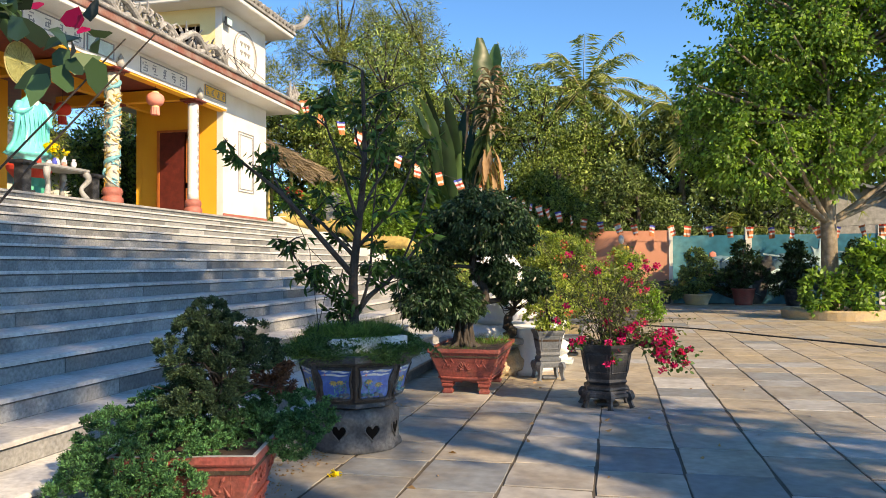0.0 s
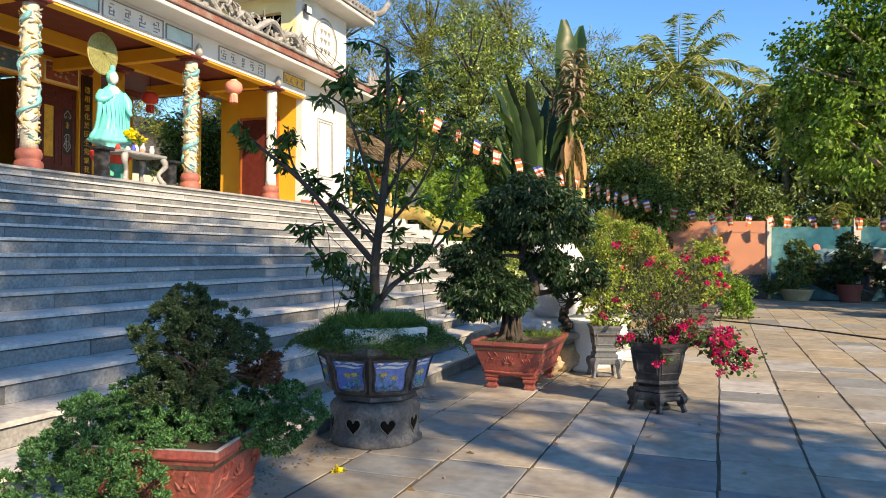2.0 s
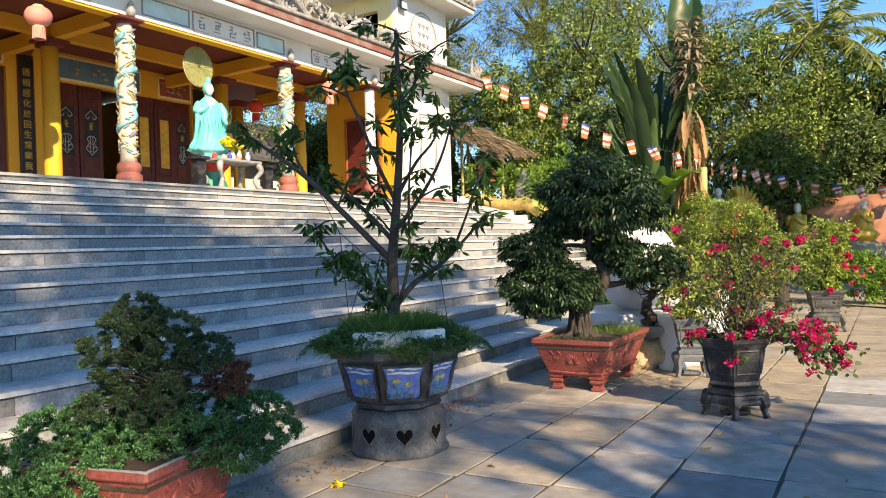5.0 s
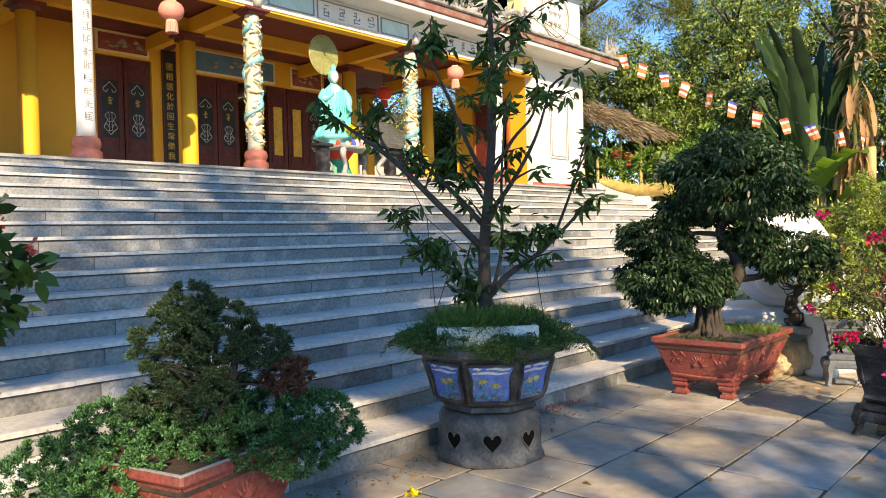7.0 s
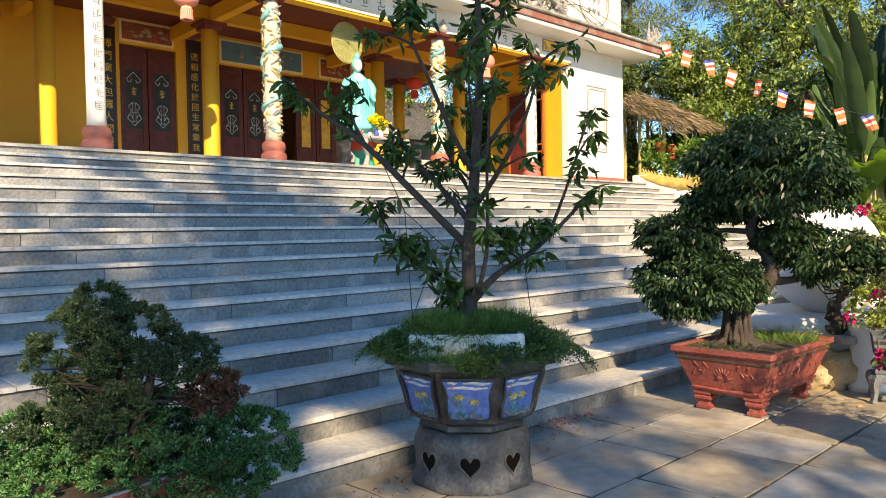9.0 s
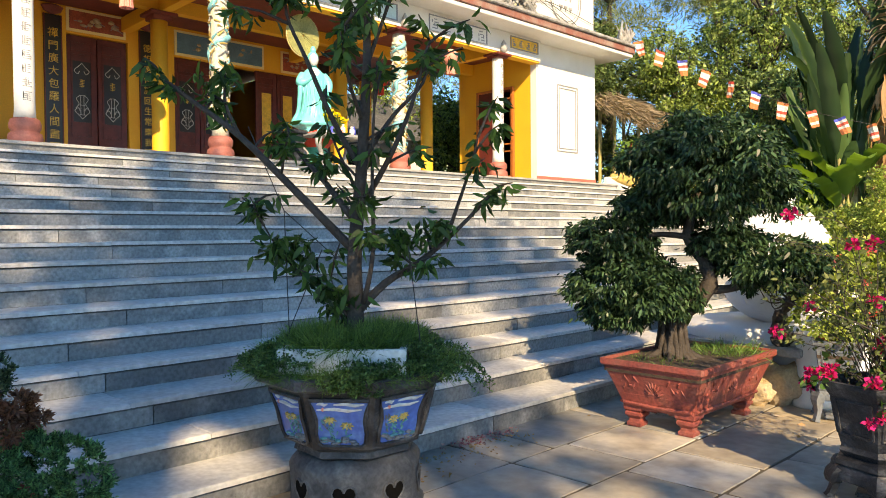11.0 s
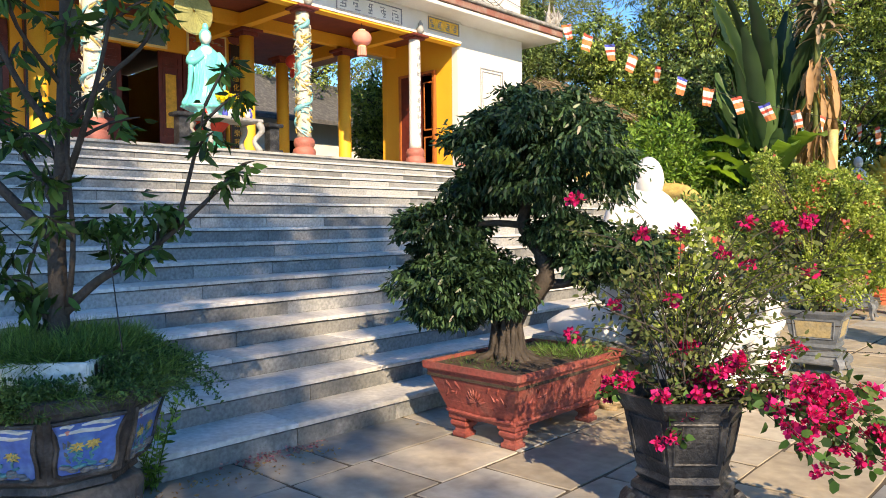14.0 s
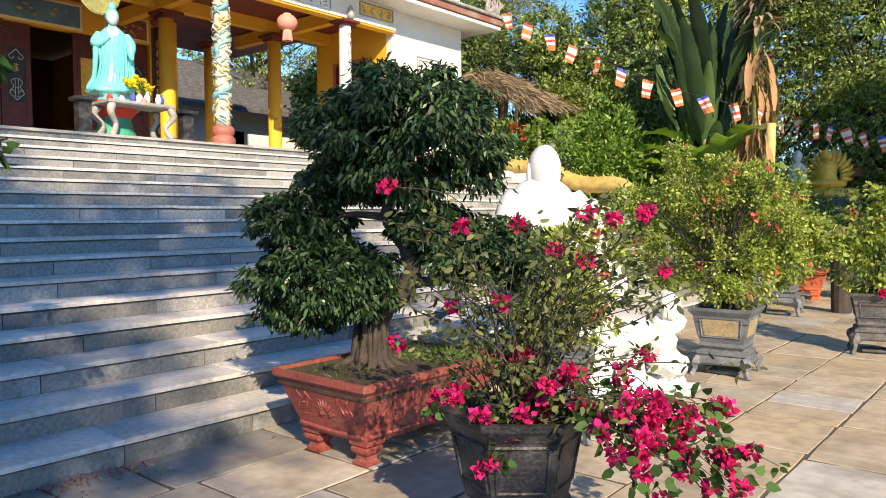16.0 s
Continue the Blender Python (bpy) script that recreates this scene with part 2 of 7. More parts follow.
M_LEAF_FOREST = leafy("forest_leaf", (0.055, 0.11, 0.03), (0.29, 0.37, 0.10), 0.38, 0.22, 0.6)
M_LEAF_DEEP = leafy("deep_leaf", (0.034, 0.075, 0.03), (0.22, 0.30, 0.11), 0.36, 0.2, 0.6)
M_LEAF_PINE = leafy("pine_needles", (0.085, 0.115, 0.035), (0.23, 0.245, 0.075), 0.6, 0.3, 0.5)
M_LEAF_LIGHT = leafy("light_leaf", (0.09, 0.18, 0.035), (0.21, 0.34, 0.07), 0.42, 0.38, 0.5)
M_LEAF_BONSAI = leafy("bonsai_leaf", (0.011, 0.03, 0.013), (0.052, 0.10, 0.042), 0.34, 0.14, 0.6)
M_LEAF_WISP = leafy("wispy_leaf", (0.05, 0.075, 0.026), (0.135, 0.155, 0.055), 0.55, 0.3, 0.5)
M_LEAF_TREE = leafy("young_tree_leaf", (0.022, 0.06, 0.018), (0.065, 0.14, 0.032), 0.45, 0.28, 0.5)
M_LEAF_BOUG = leafy("bougainvillea_leaf", (0.16, 0.225, 0.045), (0.35, 0.41, 0.11), 0.45, 0.38, 0.5)
M_LEAF_BOUGD = leafy("dark_bougainvillea_leaf", (0.04, 0.075, 0.02), (0.10, 0.13, 0.035), 0.5, 0.3)
M_JUNIPER = leafy("juniper_leaf", (0.014, 0.054, 0.026), (0.095, 0.24, 0.085), 0.6, 0.18, 0.6)
M_JUNIPER_TOP = leafy("dull_juniper_leaf", (0.016, 0.042, 0.024), (0.07, 0.115, 0.055), 0.65, 0.16, 0.55)
M_RUST = leafy("rusty_leaf", (0.12, 0.045, 0.03), (0.16, 0.08, 0.05), 0.6, 0.2)
M_GRASS = leafy("grass_blade", (0.045, 0.11, 0.028), (0.14, 0.24, 0.06), 0.5, 0.3, 0.5)
M_WEED = leafy("weed_leaf", (0.035, 0.09, 0.03), (0.11, 0.20, 0.065), 0.5, 0.25, 0.5)
M_MAGENTA = leafy("magenta_bract", (0.46, 0.007, 0.10), (0.64, 0.025, 0.18), 0.55, 0.35, 0.35)
M_CORAL = leafy("coral_bract", (0.70, 0.10, 0.09), (0.80, 0.18, 0.18), 0.5, 0.35, 0.25)
M_YFLOWER = leafy("yellow_flower", (0.80, 0.60, 0.03), (0.85, 0.70, 0.05), 0.5, 0.3, 0.15)
M_BANANA = leafy("banana_leaf", (0.022, 0.06, 0.026), (0.075, 0.13, 0.045), 0.35, 0.2, 0.5)
M_PALM = leafy("palm_leaf", (0.13, 0.17, 0.05), (0.24, 0.27, 0.09), 0.45, 0.3)
M_LANTERN = shader("pink_cloth", (0.72, 0.26, 0.20), 0.7, 0.1)
M_REDCLOTH = shader("red_cloth", (0.62, 0.05, 0.03), 0.7, 0.15)
M_FBLUE = shader("flag_blue", (0.06, 0.08, 0.42), 0.8, 0.1)
M_FWHITE = shader("flag_white", (0.60, 0.57, 0.52), 0.8, 0.1)
M_FORANGE = shader("flag_orange", (0.58, 0.17, 0.06), 0.8, 0.1)
M_FRED = shader("flag_red", (0.6, 0.08, 0.05), 0.8, 0.1)
M_CABLE = shader("black_cable", (0.02, 0.02, 0.02), 0.6, 0.1)
M_STRAW = leafy("straw", (0.33, 0.26, 0.18), (0.23, 0.18, 0.12), 0.8, 0.15, 0.5)
M_BAMBOO = shader("bamboo", (0.45, 0.38, 0.16), 0.5, 0.2, 5, 0.1)
M_PALE_SIGN = shader("pale_blue_panel", (0.45, 0.62, 0.62), 0.6, 0.1)
M_SIGN_BLUE = shader("blue_sign", (0.10, 0.20, 0.26), 0.5, 0.2)
M_SIGN_RED = shader("red_sign", (0.30, 0.07, 0.035), 0.5, 0.3, 8)
M_GREYINK = shader("grey_ink", (0.22, 0.23, 0.25), 0.7, 0.1)
M_DRAGON = shader("dragon_gold", (0.44, 0.31, 0.09), 0.6, 0.25, 9, 0.4)
M_RELIEF = shader("cream_relief", (0.60, 0.55, 0.42), 0.65, 0.25, 14, 0.4, second=(0.42, 0.40, 0.33))
M_FASCIA = shader("faded_fascia", (0.24, 0.095, 0.07), 0.7, 0.25, 3, 0.2, second=(0.30, 0.22, 0.18))
M_TEAL = shader("dragon_blue", (0.15, 0.40, 0.45), 0.5, 0.3, 9, 0.2)
M_DARKIRON = shader("dark_iron", (0.03, 0.03, 0.033), 0.5, 0.2)


# ---- mesh tools ----
def link(name, bm, material, smooth=False):
    me = bpy.data.meshes.new(name)
    if smooth:
        for f in bm.faces:
            f.smooth = True
    bm.to_mesh(me)
    bm.free()
    for m in material if isinstance(material, (list, tuple)) else [material]:
        me.materials.append(m)
    return new(name, me)


def part(name, bm, material, parent, label="", smooth=False):
    ob = link(name, bm, material, smooth)
    ob.parent = parent
    if label:
        tagged(ob, label)
    return ob


def thing(name, x, y, z, label, category, group="", rz=0):
    ob = new(name)
    ob.empty_display_size = 0.1
    ob.matrix_world = pose(x, y, z, 0, 0, rz)
    return tagged(ob, label, category, group)


def structure(name, bm, material, label="", smooth=False):
    return tagged(link(name, bm, material, smooth), label, "structure", kind="structure")


def box(bm, x0, y0, z0, x1, y1, z1, bevel=0.0, mi=0):
    vs = [bm.verts.new((x, y, z)) for z in (z0, z1) for x, y in ((x0, y0), (x1, y0), (x1, y1), (x0, y1))]
    fs = [bm.faces.new([vs[i] for i in q]) for q in ((3, 2, 1, 0), (4, 5, 6, 7), (0, 1, 5, 4), (1, 2, 6, 5), (2, 3, 7, 6), (3, 0, 4, 7))]
    for f in fs:
        f.material_index = mi
    if bevel:
        bmesh.ops.bevel(bm, geom=list({e for f in fs for e in f.edges}), offset=bevel, segments=2, affect="EDGES")
    return fs


def lathe(bm, profile, seg=24, cx=0, cy=0, sx=1.0, sy=1.0, turn=0.0, mi=0, cap=True):
    """Rings of (radius, height) round a vertical axis."""
    rings = []
    for r, z in profile:
        rings.append([bm.verts.new((cx + sx * r * math.cos(turn + 2 * math.pi * i / seg), cy + sy * r * math.sin(turn + 2 * math.pi * i / seg), z)) for i in range(seg)])
    for a, b in zip(rings, rings[1:]):
        for i in range(seg):
            j = (i + 1) % seg
            bm.faces.new((a[i], a[j], b[j], b[i])).material_index = mi
    if cap:
        bm.faces.new(rings[0][::-1]).material_index = mi
        bm.faces.new(rings[-1]).material_index = mi


def tube(bm, pts, radii, seg=7, mi=0):
    """A tapered tube along points."""
    pts = [Vector(p) for p in pts]
    rings = []
    side = Vector((1, 0, 0))
    for i, p in enumerate(pts):
        d = (pts[min(i + 1, len(pts) - 1)] - pts[max(i - 1, 0)]).normalized()
        side = (side - d * side.dot(d))
        if side.length < 1e-3:
            side = d.orthogonal()
        side.normalize()
        up = d.cross(side)
        r = radii[i] if isinstance(radii, (list, tuple)) else radii
        rings.append([bm.verts.new(p + r * (math.cos(2 * math.pi * k / seg) * side + math.sin(2 * math.pi * k / seg) * up)) for k in range(seg)])
    for a, b in zip(rings, rings[1:]):
        for k in range(seg):
            bm.faces.new((a[k], a[(k + 1) % seg], b[(k + 1) % seg], b[k])).material_index = mi
    bm.faces.new(rings[0][::-1]).material_index = mi
    bm.faces.new(rings[-1]).material_index = mi


def blob(bm, c, r, sub=3, rough=0.1, freq=2.0, mi=0):
    """A lumpy ellipsoid."""
    got = bmesh.ops.create_icosphere(bm, subdivisions=sub, radius=1)
    for v in got["verts"]:
        k = 1 + rough * noise.noise(v.co * freq + Vector(c))
        v.co = Vector((c[0] + v.co.x * r[0] * k, c[1] + v.co.y * r[1] * k, c[2] + v.co.z * r[2] * k))
        for f in v.link_faces:
            f.material_index = mi
            f.smooth = True


def soft(points, n=4):
    """A smooth curve through points."""
    P = [Vector(p) for p in points]
    out = []
    for i in range(len(P) - 1):
        a, b, c, d = P[max(i - 1, 0)], P[i], P[i + 1], P[min(i + 2, len(P) - 1)]
        for k in range(n):
            t = k / n
            out.append(0.5 * ((2 * b) + (c - a) * t + (2 * a - 5 * b + 4 * c - d) * t * t + (3 * b - a - 3 * c + d) * t ** 3))
    return out + [P[-1]]


RNG = np.random.default_rng(7)


def unit(a):
    return a / np.maximum(np.linalg.norm(a, axis=1, keepdims=True), 1e-6)


def blades(name, pos, way, length, width, material, parent=None, label="", bend=0.25, full=False):
    """One mesh of many leaves, each a folded, bent blade at pos, growing along way; full: a rounder outline."""
    n = len(pos)
    way = unit(way)
    side = unit(np.cross(way, RNG.normal(size=(n, 3))))
    up = np.cross(side, way)
    L = (length * RNG.uniform(0.65, 1.25, n))[:, None] if np.isscalar(length) else length[:, None]
    W = L * (width / (length if np.isscalar(length) else 1.0)) if np.isscalar(length) else L * width
    base = pos
    mid = pos + way * L * 0.5
    tip = pos + way * L - up * L * bend
    lift = up * W * 0.18
    v = np.stack([base, mid + side * W * 0.5 + lift, tip, mid - side * W * 0.5 + lift], axis=1).reshape(-1, 3)
    k = 4
    if full:
        k = 6
        rows = []
        for f, w, b in ((0.0, 0.0, 0.0), (0.24, 0.45, 0.06), (0.66, 0.42, 0.38), (1.0, 0.0, 1.0)):
            c = pos + way * L * f - up * L * bend * b
            rows.append((c + side * W * w + up * W * w * 0.3, c - side * W * w + up * W * w * 0.3))
        v = np.stack([rows[0][0], rows[1][0], rows[2][0], rows[3][0], rows[2][1], rows[1][1]], axis=1).reshape(-1, 3)
    me = bpy.data.meshes.new(name)
    me.vertices.add(n * k)
    me.vertices.foreach_set("co", v.astype(np.float32).ravel())
    me.loops.add(n * k)
    me.loops.foreach_set("vertex_index", np.arange(n * k, dtype=np.int32))
    me.polygons.add(n)
    me.polygons.foreach_set("loop_start", np.arange(n, dtype=np.int32) * k)
    me.update(calc_edges=True)
    me.materials.append(material)
    ob = new(name, me)
    if parent:
        ob.parent = parent
    if label:
        tagged(ob, label)
    return ob


def cloud(clumps, n, tufts=40, tuft=0.22, shell=0.55):
    """Leaf places and outward ways in ellipsoids (centre, radii): tufts near the outside, with gaps between."""
    vol = np.array([np.prod(r) ** (2 / 3) for _, r in clumps])
    pos, way = [], []
    for (c, r), share in zip(clumps, vol / vol.sum()):
        k = max(3, int(n * share))
        d = unit(RNG.normal(size=(tufts, 3)))
        rad = RNG.uniform(shell, 1.0, (tufts, 1)) ** 0.7
        centres = d * rad
        pick = RNG.integers(0, tufts, k)
        size = RNG.uniform(0.5, 1.3, tufts)[pick][:, None] * tuft
        g = RNG.normal(size=(k, 3))
        g = unit(g) * np.abs(RNG.normal(0.55, 0.35, (k, 1)))
        p = centres[pick] + g * size
        pos.append(np.array(c) + p * np.array(r))
        way.append(unit(p) * 0.5 + unit(g) * 0.7 + RNG.normal(size=(k, 3)) * 0.35)
    return np.concatenate(pos), np.concatenate(way)


def foliage(name, clumps, n, length, width, material, parent=None, label="", tufts=40, tuft=0.22, droop=0.4, shell=0.55, bend=0.25, full=False):
    pos, way = cloud(clumps, n, tufts, tuft, shell)
    way[:, 2] -= droop
    return blades(name, pos, way, length, width, material, parent, label, bend, full)


def tilt(points, x, y, z, u):
    """Points given as (across, deep, up) to metres, across along u."""
    ux, uy = u
    return [(x + a * ux - b * uy, y + a * uy + b * ux, z + h) for a, b, h in points]


# ---- ground and yard ----
bm = bmesh.new()
box(bm, -400, -400, -0.6, 400, 400, -0.008)
structure("ground", bm, M_GROUT, "dusty ground under and between the yard's paving stones")

# ---- stairs ----
RISE, GOING, NOSE, SY0, SY1 = 0.1615, 0.430, -2.56, -1.0, 20.1
TOP = 17 * RISE
bm = bmesh.new()
for k in range(1, 17):
    box(bm, -9.6 - 0.002 * k, SY0, (k - 1) * RISE - (0.3 if k == 1 else 0), NOSE - (k - 1) * GOING - 0.045, SY1, k * RISE - 0.03)
stairs = structure("staircase", bm, M_CORE, "wide flight of seventeen grey granite steps up to the temple")

# ---- terrace ----
bm = bmesh.new()
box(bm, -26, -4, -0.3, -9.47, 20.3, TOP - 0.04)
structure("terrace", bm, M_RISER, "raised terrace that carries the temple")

# ---- temple ----
FX, WX, IX = -9.95, -13.8, -12.1     # front columns, hall wall, inner columns
COLS = (6.35, 9.2, 13.05, 16.0)
PY0, PY1 = 17.4, 19.85               # the pavilion's two ends
LY0, LY1 = 2.45, 4.9
EAVE = 6.06

bm = bmesh.new()
box(bm, -24, -4, TOP - 0.04, -9.43, 20.3, TOP)
structure("floor", bm, M_SLAB, "grey stone floor of the temple's porch")


def wall_box(name, x0, y0, z0, x1, y1, z1, material, label):
    b = bmesh.new()
    box(b, x0, y0, z0, x1, y1, z1)
    return structure(name, b, material, label)


def pavilion(y0, y1, side):
    """A corner pavilion: white front, yellow porch side, plinth, upper storey and its roof. side: +1 where the porch lies towards -y."""
    wall_box("wall_front", FX - 0.18, y0, TOP, FX, y1, EAVE + 0.1, M_WHITE, "white plastered front wall of the corner pavilion")
    yin, yout = (y0, y1) if side > 0 else (y1, y0)
    wall_box("wall_porch", -12.35, min(yin, yin + side * 0.18), TOP, FX - 0.183, max(yin, yin + side * 0.18), EAVE + 0.1, M_YELLOW, "yellow painted side wall towards the porch")
    wall_box("wall_outer", -12.35, min(yout, yout - side * 0.18), TOP, FX - 0.183, max(yout, yout - side * 0.18), EAVE + 0.1, M_WHITE, "white plastered outer wall of the pavilion")
    wall_box("trim", FX, y0 - 0.004, TOP, FX + 0.025, y1 + 0.004, TOP + 0.13, M_PLINTH, "pale red painted plinth strip")
    wall_box("wall_back", -12.353, y0, TOP, -12.53, y1, EAVE + 0.1, M_YELLOW, "yellow back wall of the pavilion")
    # moulded frame on the front
    b = bmesh.new()
    m = (y0 + y1) / 2
    a0, a1 = m - 0.42, m + 0.44
    for i, (g, w) in enumerate(((0, 0.025), (0.075, 0.018))):
        p, q, r, s = a0 + g, a1 - g, 3.52 + g, 5.18 - g
        for c in ((p, r, p + w, s), (q - w, r, q, s), (p + w, r, q - w, r + w), (p + w, s - w, q - w, s)):
            box(b, FX - 0.002, c[0], c[1], FX + 0.016, c[2], c[3])
    structure("trim", b, M_GREYINK, "grey moulded rectangular frame on the white wall")
    # upper storey
    zt = 8.3
    wall_box("wall_tower", FX - 0.2, y0 - 0.05, EAVE + 0.32, FX, y1 - 0.05, zt, M_WHITE, "white upper storey wall with a round relief")
    b = bmesh.new()
    ys = y0 - 0.05 if side > 0 else y1 - 0.05
    s0, s1 = (ys, ys + 0.2) if side > 0 else (ys - 0.2, ys)
    for c in ((-10.6, EAVE + 0.32, -10.153, zt), (-13.4, EAVE + 0.32, -12.2, zt), (-12.2, EAVE + 0.32, -10.6, EAVE + 0.7), (-12.2, 7.9, -10.6, zt)):
        box(b, c[0], s0, c[1], c[2], s1, c[3])
    structure("wall_tower", b, M_CREAM, "cream side wall of the upper storey with a dark doorway")
    # Near-black sheet: the unlit room's darkness is put into its colour.
    wall_box("wall_tower", -13.4, s0 + side * 1.0 - 0.02, EAVE + 0.32, -10.4, s0 + side * 1.0, zt - 0.01, M_DARK, "near-black sheet for the unlit room behind the upper doorway")
    b = bmesh.new()
    for i in range(64):
        a, c = 2 * math.pi * i / 64, 2 * math.pi * (i + 1) / 64
        for r0, r1 in ((0.62, 0.66), (0.55, 0.565)):
            vs = [b.verts.new((FX + dx, m - 0.05 + r * math.cos(g), 7.35 + r * math.sin(g))) for dx in (0.0, 0.02) for r, g in ((r0, a), (r1, a), (r1, c), (r0, c))]
            for q in ((4, 5, 6, 7), (0, 1, 5, 4), (2, 3, 7, 6)):
                b.faces.new([vs[k] for k in q])
    for dz in (0.30, 0.05, -0.22):
        for w in (-0.2, 0.0, 0.2):
            box(b, FX - 0.002, m - 0.05 + w - 0.07, 7.35 + dz - 0.03, FX + 0.02, m - 0.05 + w + 0.07, 7.35 + dz + 0.03)
            box(b, FX - 0.002, m - 0.05 + w - 0.02, 7.35 + dz - 0.1, FX + 0.018, m - 0.05 + w + 0.02, 7.35 + dz - 0.03)
    structure("trim", b, M_GREY, "grey round relief with bar-like signs on the upper wall")
    # upper roof: slab, upturned corners, tile ends
    b = bmesh.new()
    o = 0.62
    box(b, -13.9, y0 - 0.05 - o, zt, FX + o, y1 - 0.05 + o, zt + 0.12, 0.02)
    structure("roof", b, M_WHITE, "pale projecting eave of the upper storey")
    b = bmesh.new()
    box(b, -13.95, y0 - 0.1 - o, zt + 0.124, FX + o + 0.05, y1 + o, zt + 0.2)
    for i in range(17):
        y = y0 - o + 0.05 + i * (y1 - y0 + 2 * o - 0.2) / 16
        tube(b, [(FX + o + 0.08, y, zt + 0.26), (-11.5, y, zt + 1.3)], [0.075, 0.075], 8)
    box(b, -13.0, y0 + 0.3, zt + 0.2, -11.2, y1 - 0.3, zt + 1.4)
    for yy, d in ((y0 - 0.1 - o, -1), (y1 + o, 1)):
        tube(b, soft([(-11.4, yy - d * 1.0, zt + 1.35), (FX + 0.1, yy - d * 0.35, zt + 0.5), (FX + o + 0.1, yy + d * 0.02, zt + 0.38), (FX + o + 0.35, yy + d * 0.22, zt + 0.75)]), 0.09, 7)
    structure("roof", b, M_GREY, "grey tiled roof with upturned ridge ends")


pavilion(PY0, PY1, 1)
pavilion(LY0, LY1, -1)

# eave over porch and pavilions
bm = bmesh.new()
box(bm, -14, LY0 - 0.7, EAVE, FX + 0.72, PY1 + 0.68, EAVE + 0.09, 0.01)
structure("ceiling", bm, M_WHITE, "white underside slab of the long eave")
bm = bmesh.new()
box(bm, -14, LY0 - 0.72, EAVE + 0.094, FX + 0.76, PY1 + 0.72, EAVE + 0.25, 0.01)
structure("trim", bm, M_FASCIA, "faded red-brown painted eave fascia")
bm = bmesh.new()
box(bm, -14.02, LY0 - 0.76, EAVE + 0.254, FX + 0.82, PY1 + 0.76, EAVE + 0.33, 0.015)
structure("roof", bm, M_GREY, "weathered grey eave top")
# tiled slope behind the balustrade
bm = bmesh.new()
n = 58
for i in range(n):
    y = LY1 - 0.3 + i * (PY0 - LY1 + 0.6) / n
    tube(bm, [(FX + 0.1, y, EAVE + 0.5), (-15.5, y, 8.7)], [0.075, 0.075], 6)
v = [bm.verts.new(c) for c in ((FX + 0.2, LY1, EAVE + 0.36), (FX + 0.2, PY0, EAVE + 0.36), (-15.5, PY0, 8.6), (-15.5, LY1, 8.6), (-15.5, PY0, 8.5), (-15.5, LY1, 8.5), (FX + 0.2, LY1, EAVE + 0.3), (FX + 0.2, PY0, EAVE + 0.3))]
bm.faces.new(v[:4])
bm.faces.new((v[7], v[6], v[5], v[4]))
bm.faces.new((v[0], v[6], v[7], v[1]))
structure("roof", bm, M_GREY, "grey tiled main roof slope")
bm = bmesh.new()
box(bm, -16.0, LY1 - 0.5, 6.3, -15.5, PY0 + 0.5, 8.9)
structure("wall_ridge", bm, M_CREAM, "cream wall behind the roof slope")


def dragon_ridge(y0, y1, name):
    """A tangle of grey mortar coils, scales and flames standing on the eave."""
    th = thing(name, FX + 0.45, y0, EAVE + 0.33, "weathered grey mortar dragons writhing along the eave", "roof ornament")
    b = bmesh.new()
    r = random.Random(5)
    L = y1 - y0
    for j in range(2):
        pts = []
        for i in range(26):
            t = i / 25
            pts.append((0.08 * math.sin(9 * t + j * 2), L * t, 0.22 + 0.2 * math.sin(17 * t + j * 3.1) + 0.06 * j))
        tube(b, soft(pts, 3), 0.075, 8)
    for i in range(int(L * 26)):
        y = r.uniform(0, L)
        z = r.uniform(0.0, 0.45)
        x = r.uniform(-0.12, 0.12)
        a = r.uniform(0, 6.28)
        h = r.uniform(0.08, 0.24)
        tube(b, soft([(x, y, z), (x + 0.05 * math.cos(a), y + 0.07 * math.sin(a), z + h * 0.5), (x + 0.1 * math.cos(a * 2), y + 0.13 * math.sin(a * 1.7), z + h)], 2), [0.04, 0.036, 0.03, 0.022, 0.008], 5)
    part("dragon_body", b, M_GREY, th)
    b = bmesh.new()
    box(b, -0.1, 0, -0.005, 0.1, L, 0.09)
    part("base", b, M_GREY, th)
    return th


dragon_ridge(LY1 + 0.2, 10.0, "dragon_ridge")
dragon_ridge(12.2, PY0 - 0.55, "dragon_ridge")
# slanting tail wall beside the tower
bm = bmesh.new()
for i in range(7):
    tube(bm, soft([(FX + 0.35, PY0 - 1.1 + 0.11 * i, EAVE + 0.36), (FX + 0.32, PY0 - 1.0 + 0.11 * i, EAVE + 0.5 + 0.06 * (6 - i)), (FX + 0.3, PY0 - 0.75 + 0.12 * i, EAVE + 0.42)]), 0.035, 6)
structure("trim", bm, M_GREY, "grey scroll at the end of the roof ornament")

# porch beams, band with panels, porch ceiling
bm = bmesh.new()
box(bm, FX - 0.15, LY1 + 0.003, 5.58, FX + 0.12, PY0 - 0.003, EAVE - 0.002)
structure("trim", bm, M_WHITE, "white band above the porch columns")
bm = bmesh.new()
box(bm, FX - 0.13, LY1 + 0.003, 5.54, FX + 0.10, PY0 - 0.003, 5.578)
for y in COLS:
    box(bm, WX + 0.003, y - 0.09, 5.55, FX - 0.153, y + 0.09, 5.82)
box(bm, IX - 0.09, LY1 + 0.003, 5.60, IX + 0.09, PY0 - 0.003, 5.85)
structure("beam", bm, M_YELLOW, "yellow painted porch beams")
bm = bmesh.new()
box(bm, -16.0, LY1 + 0.003, 5.86, FX - 0.155, PY0 - 0.003, 5.95)
